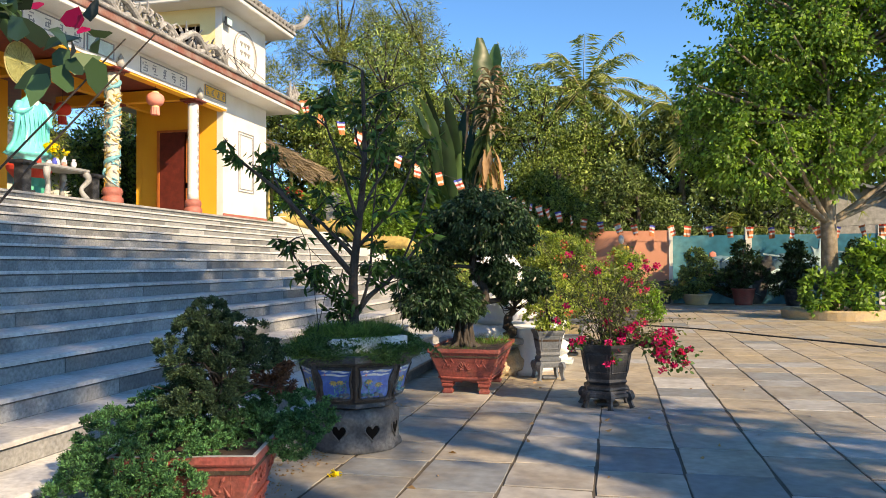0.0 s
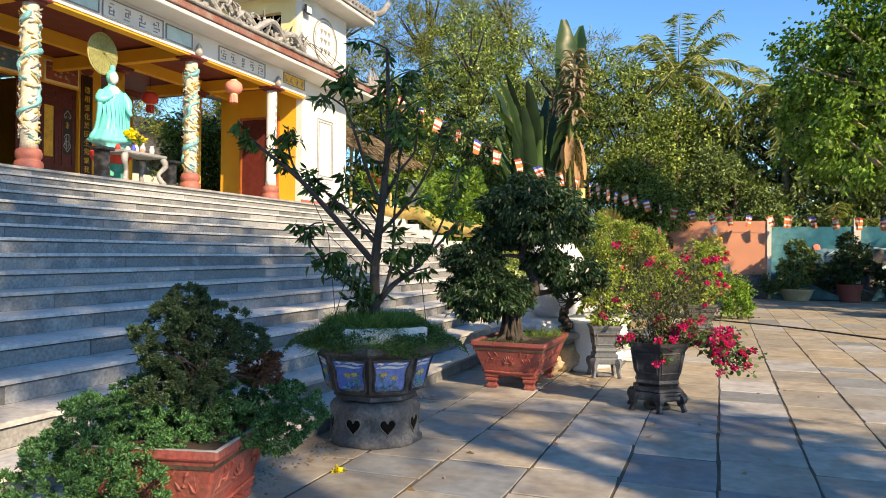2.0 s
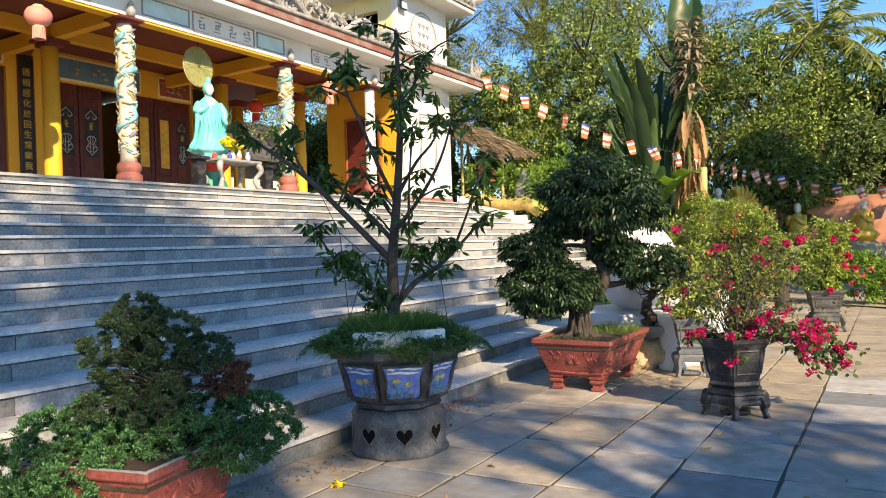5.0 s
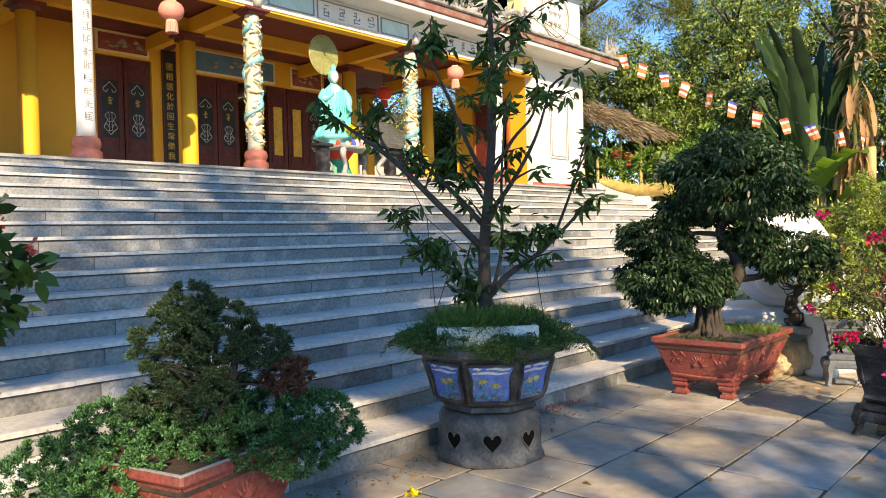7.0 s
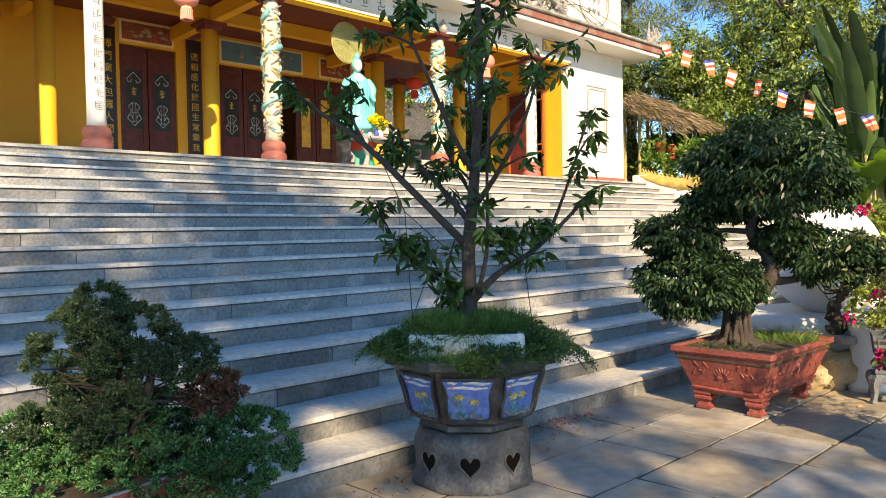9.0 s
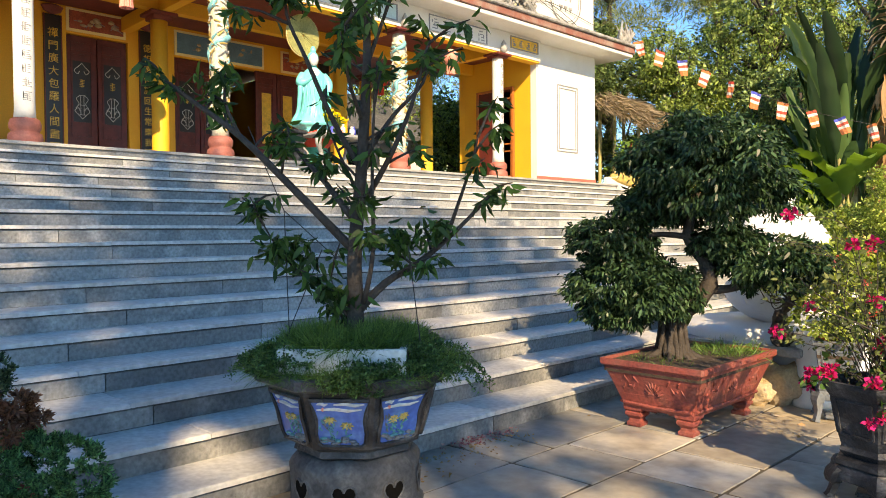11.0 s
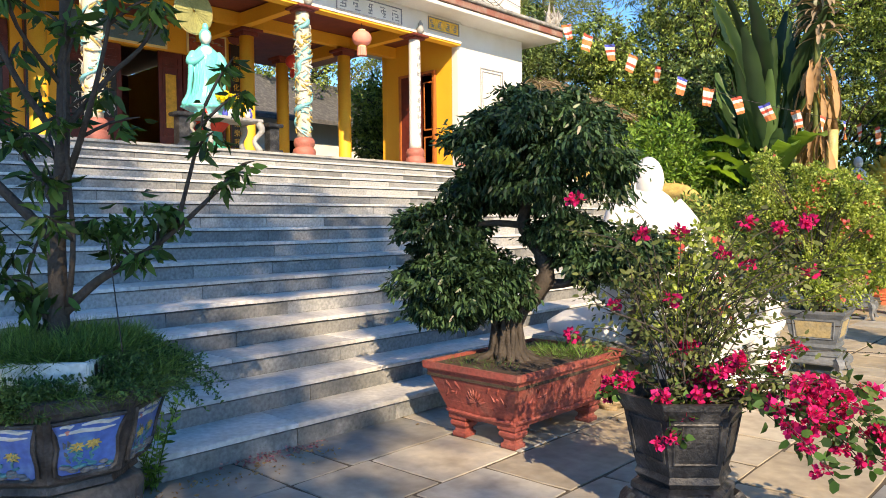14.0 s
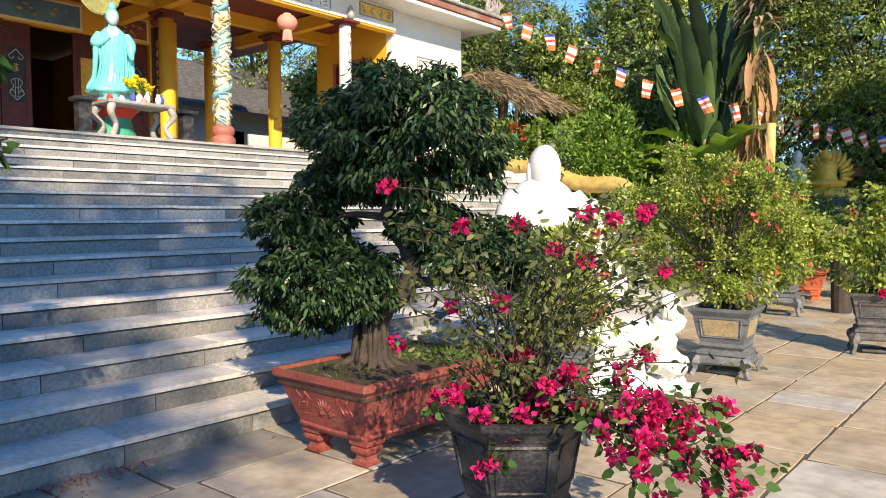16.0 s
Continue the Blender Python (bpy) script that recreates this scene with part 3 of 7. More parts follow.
structure("ceiling", bm, M_MAROON, "dark red boarded porch ceiling")

# panels in the white band
def band_panel(y0, y1, z0, z1, face, marks, label):
    th = thing("band_panel", FX + 0.12, (y0 + y1) / 2, (z0 + z1) / 2, label, "wall panel")
    w, h = (y1 - y0) / 2, (z1 - z0) / 2
    b = bmesh.new()
    box(b, 0.0, -w, -h, 0.012, w, h)
    part("face", b, face, th)
    b = bmesh.new()
    t = 0.02
    for c in ((-w, -h, -w + t, h), (w - t, -h, w, h), (-w + t, -h, w - t, -h + t), (-w + t, h - t, w - t, h)):
        box(b, 0.012, c[0], c[1], 0.03, c[2], c[3])
    part("rim", b, M_GREYINK, th)
    if marks:
        b = bmesh.new()
        r = random.Random(int(y0 * 10))
        s = 2 * w / marks
        for i in range(marks):
            cy = -w + s * (i + 0.5)
            g = min(s * 0.36, h * 0.72)
            for k in range(4):
                zz = -g + (k + 0.5) * g / 2
                o = r.uniform(-0.3, 0.3) * g
                box(b, 0.0125, cy + o - g * r.uniform(0.2, 0.6), zz - 0.010, 0.02, cy + o + g * r.uniform(0.2, 0.6), zz + 0.010)
            for k in range(3):
                yy = cy + r.uniform(-0.7, 0.7) * g
                z0r = r.uniform(-1, 0.2) * g
                box(b, 0.0125, yy - 0.010, z0r, 0.0215, yy + 0.010, z0r + g * r.uniform(0.4, 0.8))
        tagged(part("lettering", b, M_GREYINK, th), kind="stuff")
    return th


band_panel(9.45, 10.45, 5.66, 5.98, M_PALE_SIGN, 0, "pale blue painted panel in the white band")
band_panel(10.52, 12.05, 5.64, 6.0, M_WHITE, 4, "white panel with grey characters above the porch")
band_panel(12.12, 12.9, 5.66, 5.98, M_PALE_SIGN, 0, "pale blue painted panel in the white band")
band_panel(13.75, 15.5, 5.64, 5.98, M_WHITE, 5, "white panel with grey characters above the porch")
band_panel(6.8, 8.5, 5.64, 5.98, M_WHITE, 5, "white panel with grey characters above the porch")
band_panel(16.3, 17.3, 5.72, 6.0, M_GOLD, 4, "small gold panel with dark signs beside the pavilion")


# ---- columns ----
def column(y, kind):
    label = "tall porch column wrapped in a painted relief dragon" if kind else "tall white porch column with grey vertical writing"
    th = thing("column", FX, y, TOP, label, "column", "porch columns")
    b = bmesh.new()
    lathe(b, [(0.19, 0), (0.205, 0.03), (0.218, 0.09), (0.205, 0.15), (0.175, 0.17), (0.175, 0.19), (0.195, 0.22), (0.20, 0.28), (0.18, 0.34), (0.15, 0.36)], 28)
    part("base", b, M_PLINTH, th, "pale red ringed base", True)
    b = bmesh.new()
    r = 0.128
    lathe(b, [(r + 0.01, 0.36), (r, 0.5), (r, 2.62), (r - 0.005, 2.7)], 28)
    part("shaft", b, M_RELIEF if kind else M_WHITE, th, "", True)
    b = bmesh.new()
    box(b, -0.17, -0.17, 2.70, 0.17, 0.17, 2.745, 0.01)
    box(b, -0.235, -0.235, 2.745, 0.235, 0.235, 2.79, 0.012)
    part("capital", b, M_MAROON, th, "dark red square capital")
    b = bmesh.new()
    lathe(b, [(0.03, 2.79), (0.07, 2.83), (0.085, 2.90), (0.05, 2.96), (0.06, 3.0), (0.03, 3.05), (0.012, 3.09)], 14, 0.19, 0)
    part("finial", b, M_SLAB, th, "small grey lotus finial", True)
    if kind:
        b = bmesh.new()
        pts = [((r + 0.015) * math.cos(g), (r + 0.015) * math.sin(g), 0.5 + 2.05 * i / 70) for i, g in ((i, 0.24 * i + 0.7 * math.sin(i * 0.4) + kind) for i in range(71))]
        tube(b, pts, [0.022 + 0.03 * math.sin(0.35 * i) ** 2 for i in range(71)], 8)
        part("dragon", b, M_TEAL, th, "blue and gold coiling dragon relief", True)
        b = bmesh.new()
        q = random.Random(int(y * 7))
        for i in range(210):
            g, z = q.uniform(0, 6.28), q.uniform(0.45, 2.6)
            s = q.uniform(0.05, 0.12)
            p0 = Vector(((r + 0.005) * math.cos(g), (r + 0.005) * math.sin(g), z))
            e = Vector((-math.sin(g), math.cos(g), q.uniform(-1, 1))) * s
            o = Vector((math.cos(g), math.sin(g), 0.3)) * s * 0.25
            tube(b, [p0 - e * 0.4, p0 + o * 0.5, p0 + e + o * 0.3], [0.012, 0.021, 0.005], 6, q.choice((0, 0, 1, 2, 3, 4, 4)))
        part("relief", b, [M_DRAGON, M_WHITE, M_GREY, M_TEAL, M_RELIEF], th, "flame and cloud relief")
    else:
        b = bmesh.new()
        q = random.Random(int(y * 7))
        for i in range(11):
            z = 2.5 - i * 0.185
            for k in range(5):
                zz = z + (k - 2) * 0.027
                w0, w1 = q.uniform(0.015, 0.06), q.uniform(0.015, 0.06)
                box(b, r - 0.012, -w0, zz - 0.004, r + 0.0025, w1, zz + 0.004)
            for k in range(3):
                a, h0, h1 = q.uniform(-0.05, 0.05), q.uniform(0.02, 0.065), q.uniform(0.02, 0.065)
                box(b, r - 0.014, a - 0.005, z - h0, r + 0.003, a + 0.005, z + h1)
        part("lettering", b, M_GREYINK, th, "grey painted characters")
    return th


for y, kind in zip(COLS, (0, 1, 2, 0)):
    column(y, kind)


def inner_column(x, y):
    th = thing("inner_column", x, y, TOP, "plain yellow round column inside the porch", "column", "inner porch columns")
    b = bmesh.new()
    lathe(b, [(0.16, 0), (0.15, 0.05), (0.15, 2.68)], 24)
    part("shaft", b, M_YELLOW, th, "", True)
    b = bmesh.new()
    box(b, -0.18, -0.18, 2.66, 0.18, 0.18, 2.74, 0.01)
    box(b, -0.25, -0.25, 2.74, 0.25, 0.25, 2.80, 0.01)
    part("capital", b, M_MAROON, th)
    return th


for y in (6.3, 9.15, 13.2, 15.8):
    inner_column(IX, y)
inner_column(WX, 15.25)

# ---- hall front ----
HZ = 5.86
for y0, y1, z0, z1 in ((4.903, 8.1, TOP, HZ), (9.25, 10.2, TOP, HZ), (13.75, 14.4, TOP, HZ), (8.1, 9.25, 5.36, HZ), (10.2, 13.75, 5.25, HZ)):
    bm = bmesh.new()
    box(bm, WX - 0.2, y0, z0, WX, y1, z1)
    structure("wall_hall", bm, M_YELLOW, "yellow front wall of the prayer hall")
wall_box("wall_hall_side", -24, 14.2, TOP, WX - 0.203, 14.4, HZ, M_YELLOW, "yellow side wall of the prayer hall")
wall_box("wall_hall_left", -24, 7.0, TOP, WX - 0.203, 7.2, HZ, M_YELLOW, "yellow side wall of the prayer hall")
wall_box("wall_hall_back", -20.2, 7.2, TOP, -20, 14.2, HZ, M_MAROON, "dim back wall of the prayer hall")
wall_box("ceiling_hall", -24, 7.0, HZ + 0.1, -16, 14.4, HZ + 0.2, M_MAROON, "dark ceiling of the prayer hall")


def door_leaf(y, w, h, rz, inlay, x=WX - 0.08):
    """A carved double-panelled leaf, hinged at y, reaching along +y when shut."""
    th = thing("door_leaf", x, y, TOP, "dark red-brown carved wooden door leaf" + (" with a gilt panel" if inlay == 1 else ""), "door", "hall doors", rz)
    b = bmesh.new()
    box(b, -0.025, 0.01, 0.01, 0.025, w - 0.01, h, 0.004)
    part("panel", b, M_BROWN, th)
    for z0, z1 in ((0.12, 0.55), (0.68, h - 0.32), (h - 0.28, h - 0.1)):
        b = bmesh.new()
        for c in ((0.09, z0, 0.12, z1), (w - 0.12, z0, w - 0.09, z1), (0.12, z0, w - 0.12, z0 + 0.03), (0.12, z1 - 0.03, w - 0.12, z1)):
            box(b, 0.02, c[0], c[1], 0.04, c[2], c[3])
        part("moulding", b, M_BROWN, th)
    b = bmesh.new()
    q = random.Random(int(y * 31))
    z0, z1 = (0.86, h - 0.48)
    if inlay == 1:
        box(b, 0.026, 0.16, z0, 0.034, w - 0.16, z1)
        for i in range(12):
            z = z0 + 0.05 + (z1 - z0 - 0.1) * i / 11
            box(b, 0.034, 0.19, z - 0.02, 0.042, w - 0.19, z + 0.02)
        part("gilt_panel", b, M_GOLD, th, "gilded fretwork panel")
    else:
        box(b, 0.026, 0.12, z0 + 0.1, 0.03, w - 0.12, z1)
        part("inset", b, M_BLACKB, th)
        b = bmesh.new()
        m = w / 2
        hh = z1 - z0 - 0.1
        g = w / 2 - 0.15
        for d in (-1, 1):
            for f0, f1 in ((0.97, 0.84), (0.05, 0.18)):
                za, zb = z0 + 0.1 + hh * f0, z0 + 0.1 + hh * f1
                tube(b, soft([(0.033, m, za), (0.033, m + d * g * 0.5, (za + zb) / 2), (0.033, m + d * g, zb), (0.033, m + d * g * 0.55, zb + (zb - za) * 0.4), (0.033, m + d * g * 0.3, zb)], 4), 0.0065, 4)
            tube(b, soft([(0.033, m + d * g * 0.25, z0 + 0.1 + hh * 0.44), (0.033, m + d * g * 0.8, z0 + 0.1 + hh * 0.38), (0.033, m + d * g * 0.45, z0 + 0.1 + hh * 0.3), (0.033, m + d * g * 0.9, z0 + 0.1 + hh * 0.22)], 4), 0.0065, 4)
            tube(b, [(0.033, m + d * g * 0.22, z0 + 0.1 + hh * 0.12), (0.033, m + d * g * 0.22, z0 + 0.1 + hh * 0.44)], 0.005, 4)
        for f in (0.12, 0.28, 0.44):
            tube(b, [(0.033, m - g * 0.4, z0 + 0.1 + hh * f), (0.033, m + g * 0.4, z0 + 0.1 + hh * f)], 0.005, 4)
        part("inlay", b, M_FWHITE, th, "pale inlaid ornament")
        b = bmesh.new()
        zc = z0 + 0.1 + hh * 0.64
        for k in range(5):
            box(b, 0.031, m - q.uniform(0.03, 0.055), zc + (k - 2) * 0.03 - 0.005, 0.035, m + q.uniform(0.03, 0.055), zc + (k - 2) * 0.03 + 0.005)
        box(b, 0.031, m - 0.006, zc - 0.08, 0.036, m + 0.006, zc + 0.08)
        part("character", b, M_GOLD, th, "gilt painted character")
    return th


door_leaf(8.1, 0.57, 2.6, 0, 0)
door_leaf(8.67, 0.57, 2.6, 0, 0)
door_leaf(10.2, 0.58, 2.5, 0, 0)
door_leaf(10.78, 0.56, 2.5, 0, 0)
door_leaf(12.12, 0.56, 2.5, 0, 1)
door_leaf(12.68, 0.56, 2.5, 0, 1)
door_leaf(13.22, 0.5, 2.5, 0, 0)

CJK_A = "\u5fb7\u76f8\u611f\u5316\u65bc\u56de\u751f\u5e38\u6a02\u6211\u6de8"
CJK_B = "\u79aa\u9580\u5ee3\u5927\u5305\u7f85\u4eba\u9593\u76e1\u8981"


def writing(body, size, material, parent, m, label=""):
    """Raised letters from the built-in font, as a mesh part."""
    cu = bpy.data.curves.new("lettering", "FONT")
    cu.body, cu.size, cu.align_x, cu.align_y, cu.extrude, cu.space_line = body, size, "CENTER", "CENTER", 0.004, 1.24
    tmp = bpy.data.objects.new("lettering", cu)
    me = bpy.data.meshes.new_from_object(tmp)
    bpy.data.objects.remove(tmp)
    me.materials.clear()
    me.materials.append(material)
    ob = new("lettering", me)
    ob.parent = parent
    ob.matrix_local = m
    if label:
        tagged(ob, label)
    return ob


FACE_X = pose(0, 0, 0, 90, 0, 90)


def scroll_board(y, words):
    th = thing("couplet_board", WX, y, TOP + 0.05, "tall black lacquer board with gilt vertical characters", "sign", "hall boards")
    b = bmesh.new()
    box(b, 0, -0.16, 0, 0.035, 0.16, 2.85, 0.006)
    part("board", b, M_BLACKB, th)
    b = bmesh.new()
    for c in ((-0.16, 0, -0.14, 2.85), (0.14, 0, 0.16, 2.85)):
        box(b, 0.0352, c[0], c[1], 0.045, c[2], c[3])
    lathe(b, [(0.02, 2.85), (0.15, 2.9), (0.2, 3.0), (0.1, 3.04)], 12, 0.02, 0, 0.4, 1)
    part("rim", b, M_MAROON, th)
    writing("\n".join(words), 0.17 if len(words) > 10 else 0.19, M_GOLD, th, pose(0.042, 0, 1.44) @ FACE_X, "gilt characters")
    return th


scroll_board(9.62, CJK_A)
scroll_board(7.86, CJK_B)
scroll_board(13.95, CJK_A)


def hall_sign(y0, y1, z0, z1, face):
    th = thing("hall_sign", WX, (y0 + y1) / 2, z0, "carved painted sign board with a cream border above the doors", "sign")
    w, h = (y1 - y0) / 2, z1 - z0
    b = bmesh.new()
    box(b, 0, -w, 0, 0.03, w, h, 0.004)
    part("border", b, M_CREAM, th)
    b = bmesh.new()
    box(b, 0.0305, -w + 0.05, 0.05, 0.045, w - 0.05, h - 0.05, 0.004)
    part("board", b, face, th)
    b = bmesh.new()
    q = random.Random(int(y0 * 13))
    for i in range(11):
        y, z = q.uniform(-w * 0.75, w * 0.75), h / 2 + q.uniform(-h * 0.22, h * 0.22)
        blob(b, (0.05, y, z), (0.015, q.uniform(0.03, 0.07), q.uniform(0.02, 0.045)), 1, 0.4, 3, 0)
        tube(b, [(0.05, y, z), (0.05, y + q.uniform(-0.15, 0.15), z - q.uniform(0.0, 0.08))], 0.008, 4, 1)
    tagged(part("carving", b, [M_ROCK, M_GREYINK], th, "carved blossom sprays"), kind="stuff")
    return th


hall_sign(8.1, 9.2, 5.40, 5.84, M_SIGN_RED)
hall_sign(10.2, 12.3, 5.28, 5.80, M_SIGN_BLUE)
hall_sign(12.75, 13.72, 5.28, 5.78, M_SIGN_RED)

bench = thing("bench", WX + 0.35, 7.0, TOP, "low dark wooden bench against the hall wall", "bench")
bm = bmesh.new()
box(bm, -0.2, -0.55, 0.40, 0.2, 0.55, 0.46, 0.008)
part("seat", bm, M_BROWN, bench)
for y in (-0.48, 0.48):
    bm = bmesh.new()
    box(bm, -0.17, y - 0.03, 0, 0.17, y + 0.03, 0.40, 0.006)
    part("leg", bm, M_BROWN, bench)

# pavilion's open porch door
th = thing("porch_door", -10.62, 17.36, TOP, "orange-brown panelled wooden door standing open", "door", "", 0)
bm = bmesh.new()
box(bm, -0.42, -0.03, 0, 0.0, 0.02, 2.25, 0.004)
part("panel", bm, M_ORANGE, th)
bm = bmesh.new()
for z0, z1 in ((0.15, 0.8), (0.95, 2.1)):
    for c in ((-0.36, z0, -0.33, z1), (-0.09, z0, -0.06, z1), (-0.33, z0, -0.09, z0 + 0.03), (-0.33, z1 - 0.03, -0.09, z1)):
        box(bm, c[0], -0.045, c[1], c[2], -0.03, c[3])
part("moulding", bm, M_ORANGE, th)
th = thing("porch_door", -11.15, 17.36, TOP, "dark brown wooden double door in the side wall", "door", "", 0)
bm = bmesh.new()
box(bm, -0.62, -0.03, 0, 0.45, 0.03, 2.3, 0.004)
part("panel", bm, M_BROWN, th)
bm = bmesh.new()
for c in ((-0.7, 0, -0.62, 2.36), (0.45, 0, 0.52, 2.36), (-0.62, 2.3, 0.45, 2.36)):
    box(bm, c[0], -0.045, c[1], c[2], 0.035, c[3])
part("frame", bm, M_ORANGE, th)


# ---- things on the terrace ----
def lantern(x, y, z, material, r=0.2, label="round pink cloth lantern hanging from the porch beam", top=None):
    th = thing("lantern", x, y, z, label, "lantern", "porch lanterns")
    b = bmesh.new()
    seg = 20
    prof = [(r * 0.4, -0.62 * r * 1.2)] + [(r * math.cos(a) ** 0.7, 0.75 * r * math.sin(a)) for a in np.linspace(-1.1, 1.1, 9)] + [(r * 0.4, 0.75 * r)]
    lathe(b, prof, seg)
    for v in b.verts:
        a = math.atan2(v.co.y, v.co.x)
        k = 1 - 0.04 * (math.cos(a * 10) > 0.5)
        v.co.x *= k
        v.co.y *= k
    part("shade", b, material, th, "", True)
    b = bmesh.new()
    lathe(b, [(r * 0.42, -0.9 * r), (r * 0.42, -0.75 * r)], 14)
    part("collar", b, M_CREAM, th)
    b = bmesh.new()
    lathe(b, [(r * 0.42, 0.72 * r), (r * 0.36, 0.85 * r)], 14)
    part("collar", b, M_CREAM, th)
    b = bmesh.new()
    for i in range(14):
        a = 2 * math.pi * i / 14
        tube(b, [(r * 0.35 * math.cos(a), r * 0.35 * math.sin(a), -0.88 * r), (r * 0.4 * math.cos(a), r * 0.4 * math.sin(a), -1.75 * r)], 0.022, 5)
    part("fringe", b, material, th)
    b = bmesh.new()
    tube(b, [(0, 0, 0.8 * r), (0, 0, (top or (5.545 if x > -11 else 5.865)) - z)], 0.006, 5)
    part("cord", b, M_CABLE, th)
    return th


lantern(FX - 0.05, 14.55, 5.24, M_LANTERN)
lantern(FX - 0.05, 7.75, 5.24, M_LANTERN)
lantern(-12.6, 14.75, 5.2, M_REDCLOTH, 0.2, "round red cloth lantern hanging deep in the porch")
lantern(-12.6, 5.6, 5.2, M_REDCLOTH, 0.2, "round red cloth lantern hanging deep in the porch")

GX, GY = -10.3, 11.25
bm = bmesh.new()
sx, sy = 0.8, 1.0
prof = [(0.24, 0.0), (0.27, 0.03), (0.25, 0.07), (0.33, 0.12), (0.40, 0.16), (0.37, 0.19), (0.30, 0.27), (0.245, 0.40), (0.215, 0.56), (0.20, 0.72), (0.22, 0.88), (0.23, 1.0), (0.20, 1.1), (0.12, 1.18), (0.07, 1.22), (0.065, 1.26)]
lathe(bm, prof, 56, 0, 0, sx, sy)
for v in bm.verts:
    a = math.atan2(v.co.y, v.co.x)
    z = v.co.z
    k = 1 + (0.10 * abs(math.sin(a * 7 + 1.5 * math.sin(4 * z))) - 0.04) * (1 if z < 0.95 else 0.4) + 0.08 * math.sin(a * 6) * (1 if 0.1 < z < 0.22 else 0)
    v.co.x, v.co.y = v.co.x * k + 0.03 * math.sin(z * 2.4), v.co.y * k
blob(bm, (0.075, 0, 1.35), (0.085, 0.085, 0.115), 3, 0.02, 2, 1)
blob(bm, (0.0, 0, 1.38), (0.105, 0.105, 0.145), 3, 0.05, 3, 0)
blob(bm, (0.02, 0, 1.53), (0.055, 0.055, 0.085), 2, 0.08, 4, 0)
blob(bm, (0.10, 0, 1.08), (0.10, 0.11, 0.12), 3, 0.03, 2, 1)
for s_, hand in ((1, (0.24, 0.27, 0.66)), (-1, (0.22, -0.06, 1.02))):
    tube(bm, soft([(0.03, s_ * 0.19, 1.08), (0.09, s_ * 0.26, 0.92), (0.16, (s_ * 0.24 + hand[1]) / 2, (0.86 + hand[2]) / 2), hand]), [0.07, 0.075, 0.08, 0.085, 0.085, 0.08, 0.075, 0.065, 0.055, 0.05, 0.04, 0.035, 0.025], 9)
    tube(bm, soft([(0.10, s_ * 0.25, 0.86), (0.09, s_ * 0.27, 0.62), (0.05, s_ * 0.30, 0.36), (0.02, s_ * 0.40, 0.17)]), [0.05, 0.055, 0.05, 0.045, 0.045, 0.04, 0.04, 0.04, 0.04, 0.045, 0.05, 0.04, 0.02], 7)
for g in np.linspace(-1.1, 1.1, 8):
    tube(bm, soft([(0.2 * math.cos(g), 0.24 * math.sin(g), 0.95), (0.23 * math.cos(g + 0.15), 0.24 * math.sin(g + 0.15), 0.6), (0.25 * math.cos(g), 0.28 * math.sin(g), 0.25)], 4), 0.014, 5)
guan = tagged(link("statue", bm, [M_CYAN, M_STATUE], True), "turquoise glazed standing robed statue on its pedestal", "statue")
guan.matrix_world = pose(GX, GY, TOP + 0.62, 0, 0, -22)
th = thing("statue_pedestal", GX, GY, TOP, "green and red painted lotus pedestal", "pedestal")
bm = bmesh.new()
lathe(bm, [(0.3, 0), (0.34, 0.05), (0.27, 0.2), (0.25, 0.35)], 24)
part("base", bm, shader("green_paint", (0.03, 0.30, 0.20), 0.5, 0.2), th)
bm = bmesh.new()
lathe(bm, [(0.25, 0.35), (0.36, 0.48), (0.38, 0.56), (0.34, 0.62)], 24)
part("lotus", bm, M_REDCLOTH, th, "red lotus top")
th = thing("halo_disc", GX - 0.05, GY - 0.18, 5.15, "round woven straw fan hung behind the statue's head", "fan")
bm = bmesh.new()
for i in range(48):
    a, c = 2 * math.pi * i / 48, 2 * math.pi * (i + 1) / 48
    vs = [bm.verts.new((dx, r * math.cos(g), r * math.sin(g) * 1.1)) for dx in (0.0, 0.02 + 0.008 * (i % 2)) for r, g in ((0.02, a), (0.34, a), (0.34, c), (0.02, c))]
    for q in ((4, 5, 6, 7), (3, 2, 1, 0), (1, 2, 6, 5), (0, 1, 5, 4), (2, 3, 7, 6)):
        bm.faces.new([vs[k] for k in q])
part("weave", bm, shader("straw_weave", (0.27, 0.27, 0.10), 0.7, 0.2, 12), th)
bm = bmesh.new()
tube(bm, [(0.34 * 0.0, 0.345 * math.cos(g), 0.345 * 1.1 * math.sin(g)) for g in np.linspace(0, 2 * math.pi, 40)], 0.014, 6)
part("hoop", bm, M_BAMBOO, th)
bm = bmesh.new()
tube(bm, [(0, 0, 0.37), (0, 0, 0.72)], 0.008, 5)
part("hook", bm, M_CABLE, th)


def pedestal(x, y, h=0.52):
    th = thing("stone_pedestal", x, y, TOP, "dark grey stone pedestal with a flat top", "pedestal", "terrace pedestals")
    b = bmesh.new()
    box(b, -0.14, -0.14, 0, 0.14, 0.14, 0.06, 0.008)
    box(b, -0.095, -0.095, 0.06, 0.095, 0.095, h - 0.06, 0.008)
    part("shaft", b, M_BLACKPOT, th)
    b = bmesh.new()
    box(b, -0.155, -0.155, h - 0.06, 0.155, 0.155, h, 0.012)
    part("top", b, M_BLACKPOT, th)
    return th


pedestal(-9.75, 10.5, 0.56)
pedestal(-9.75, 12.2)


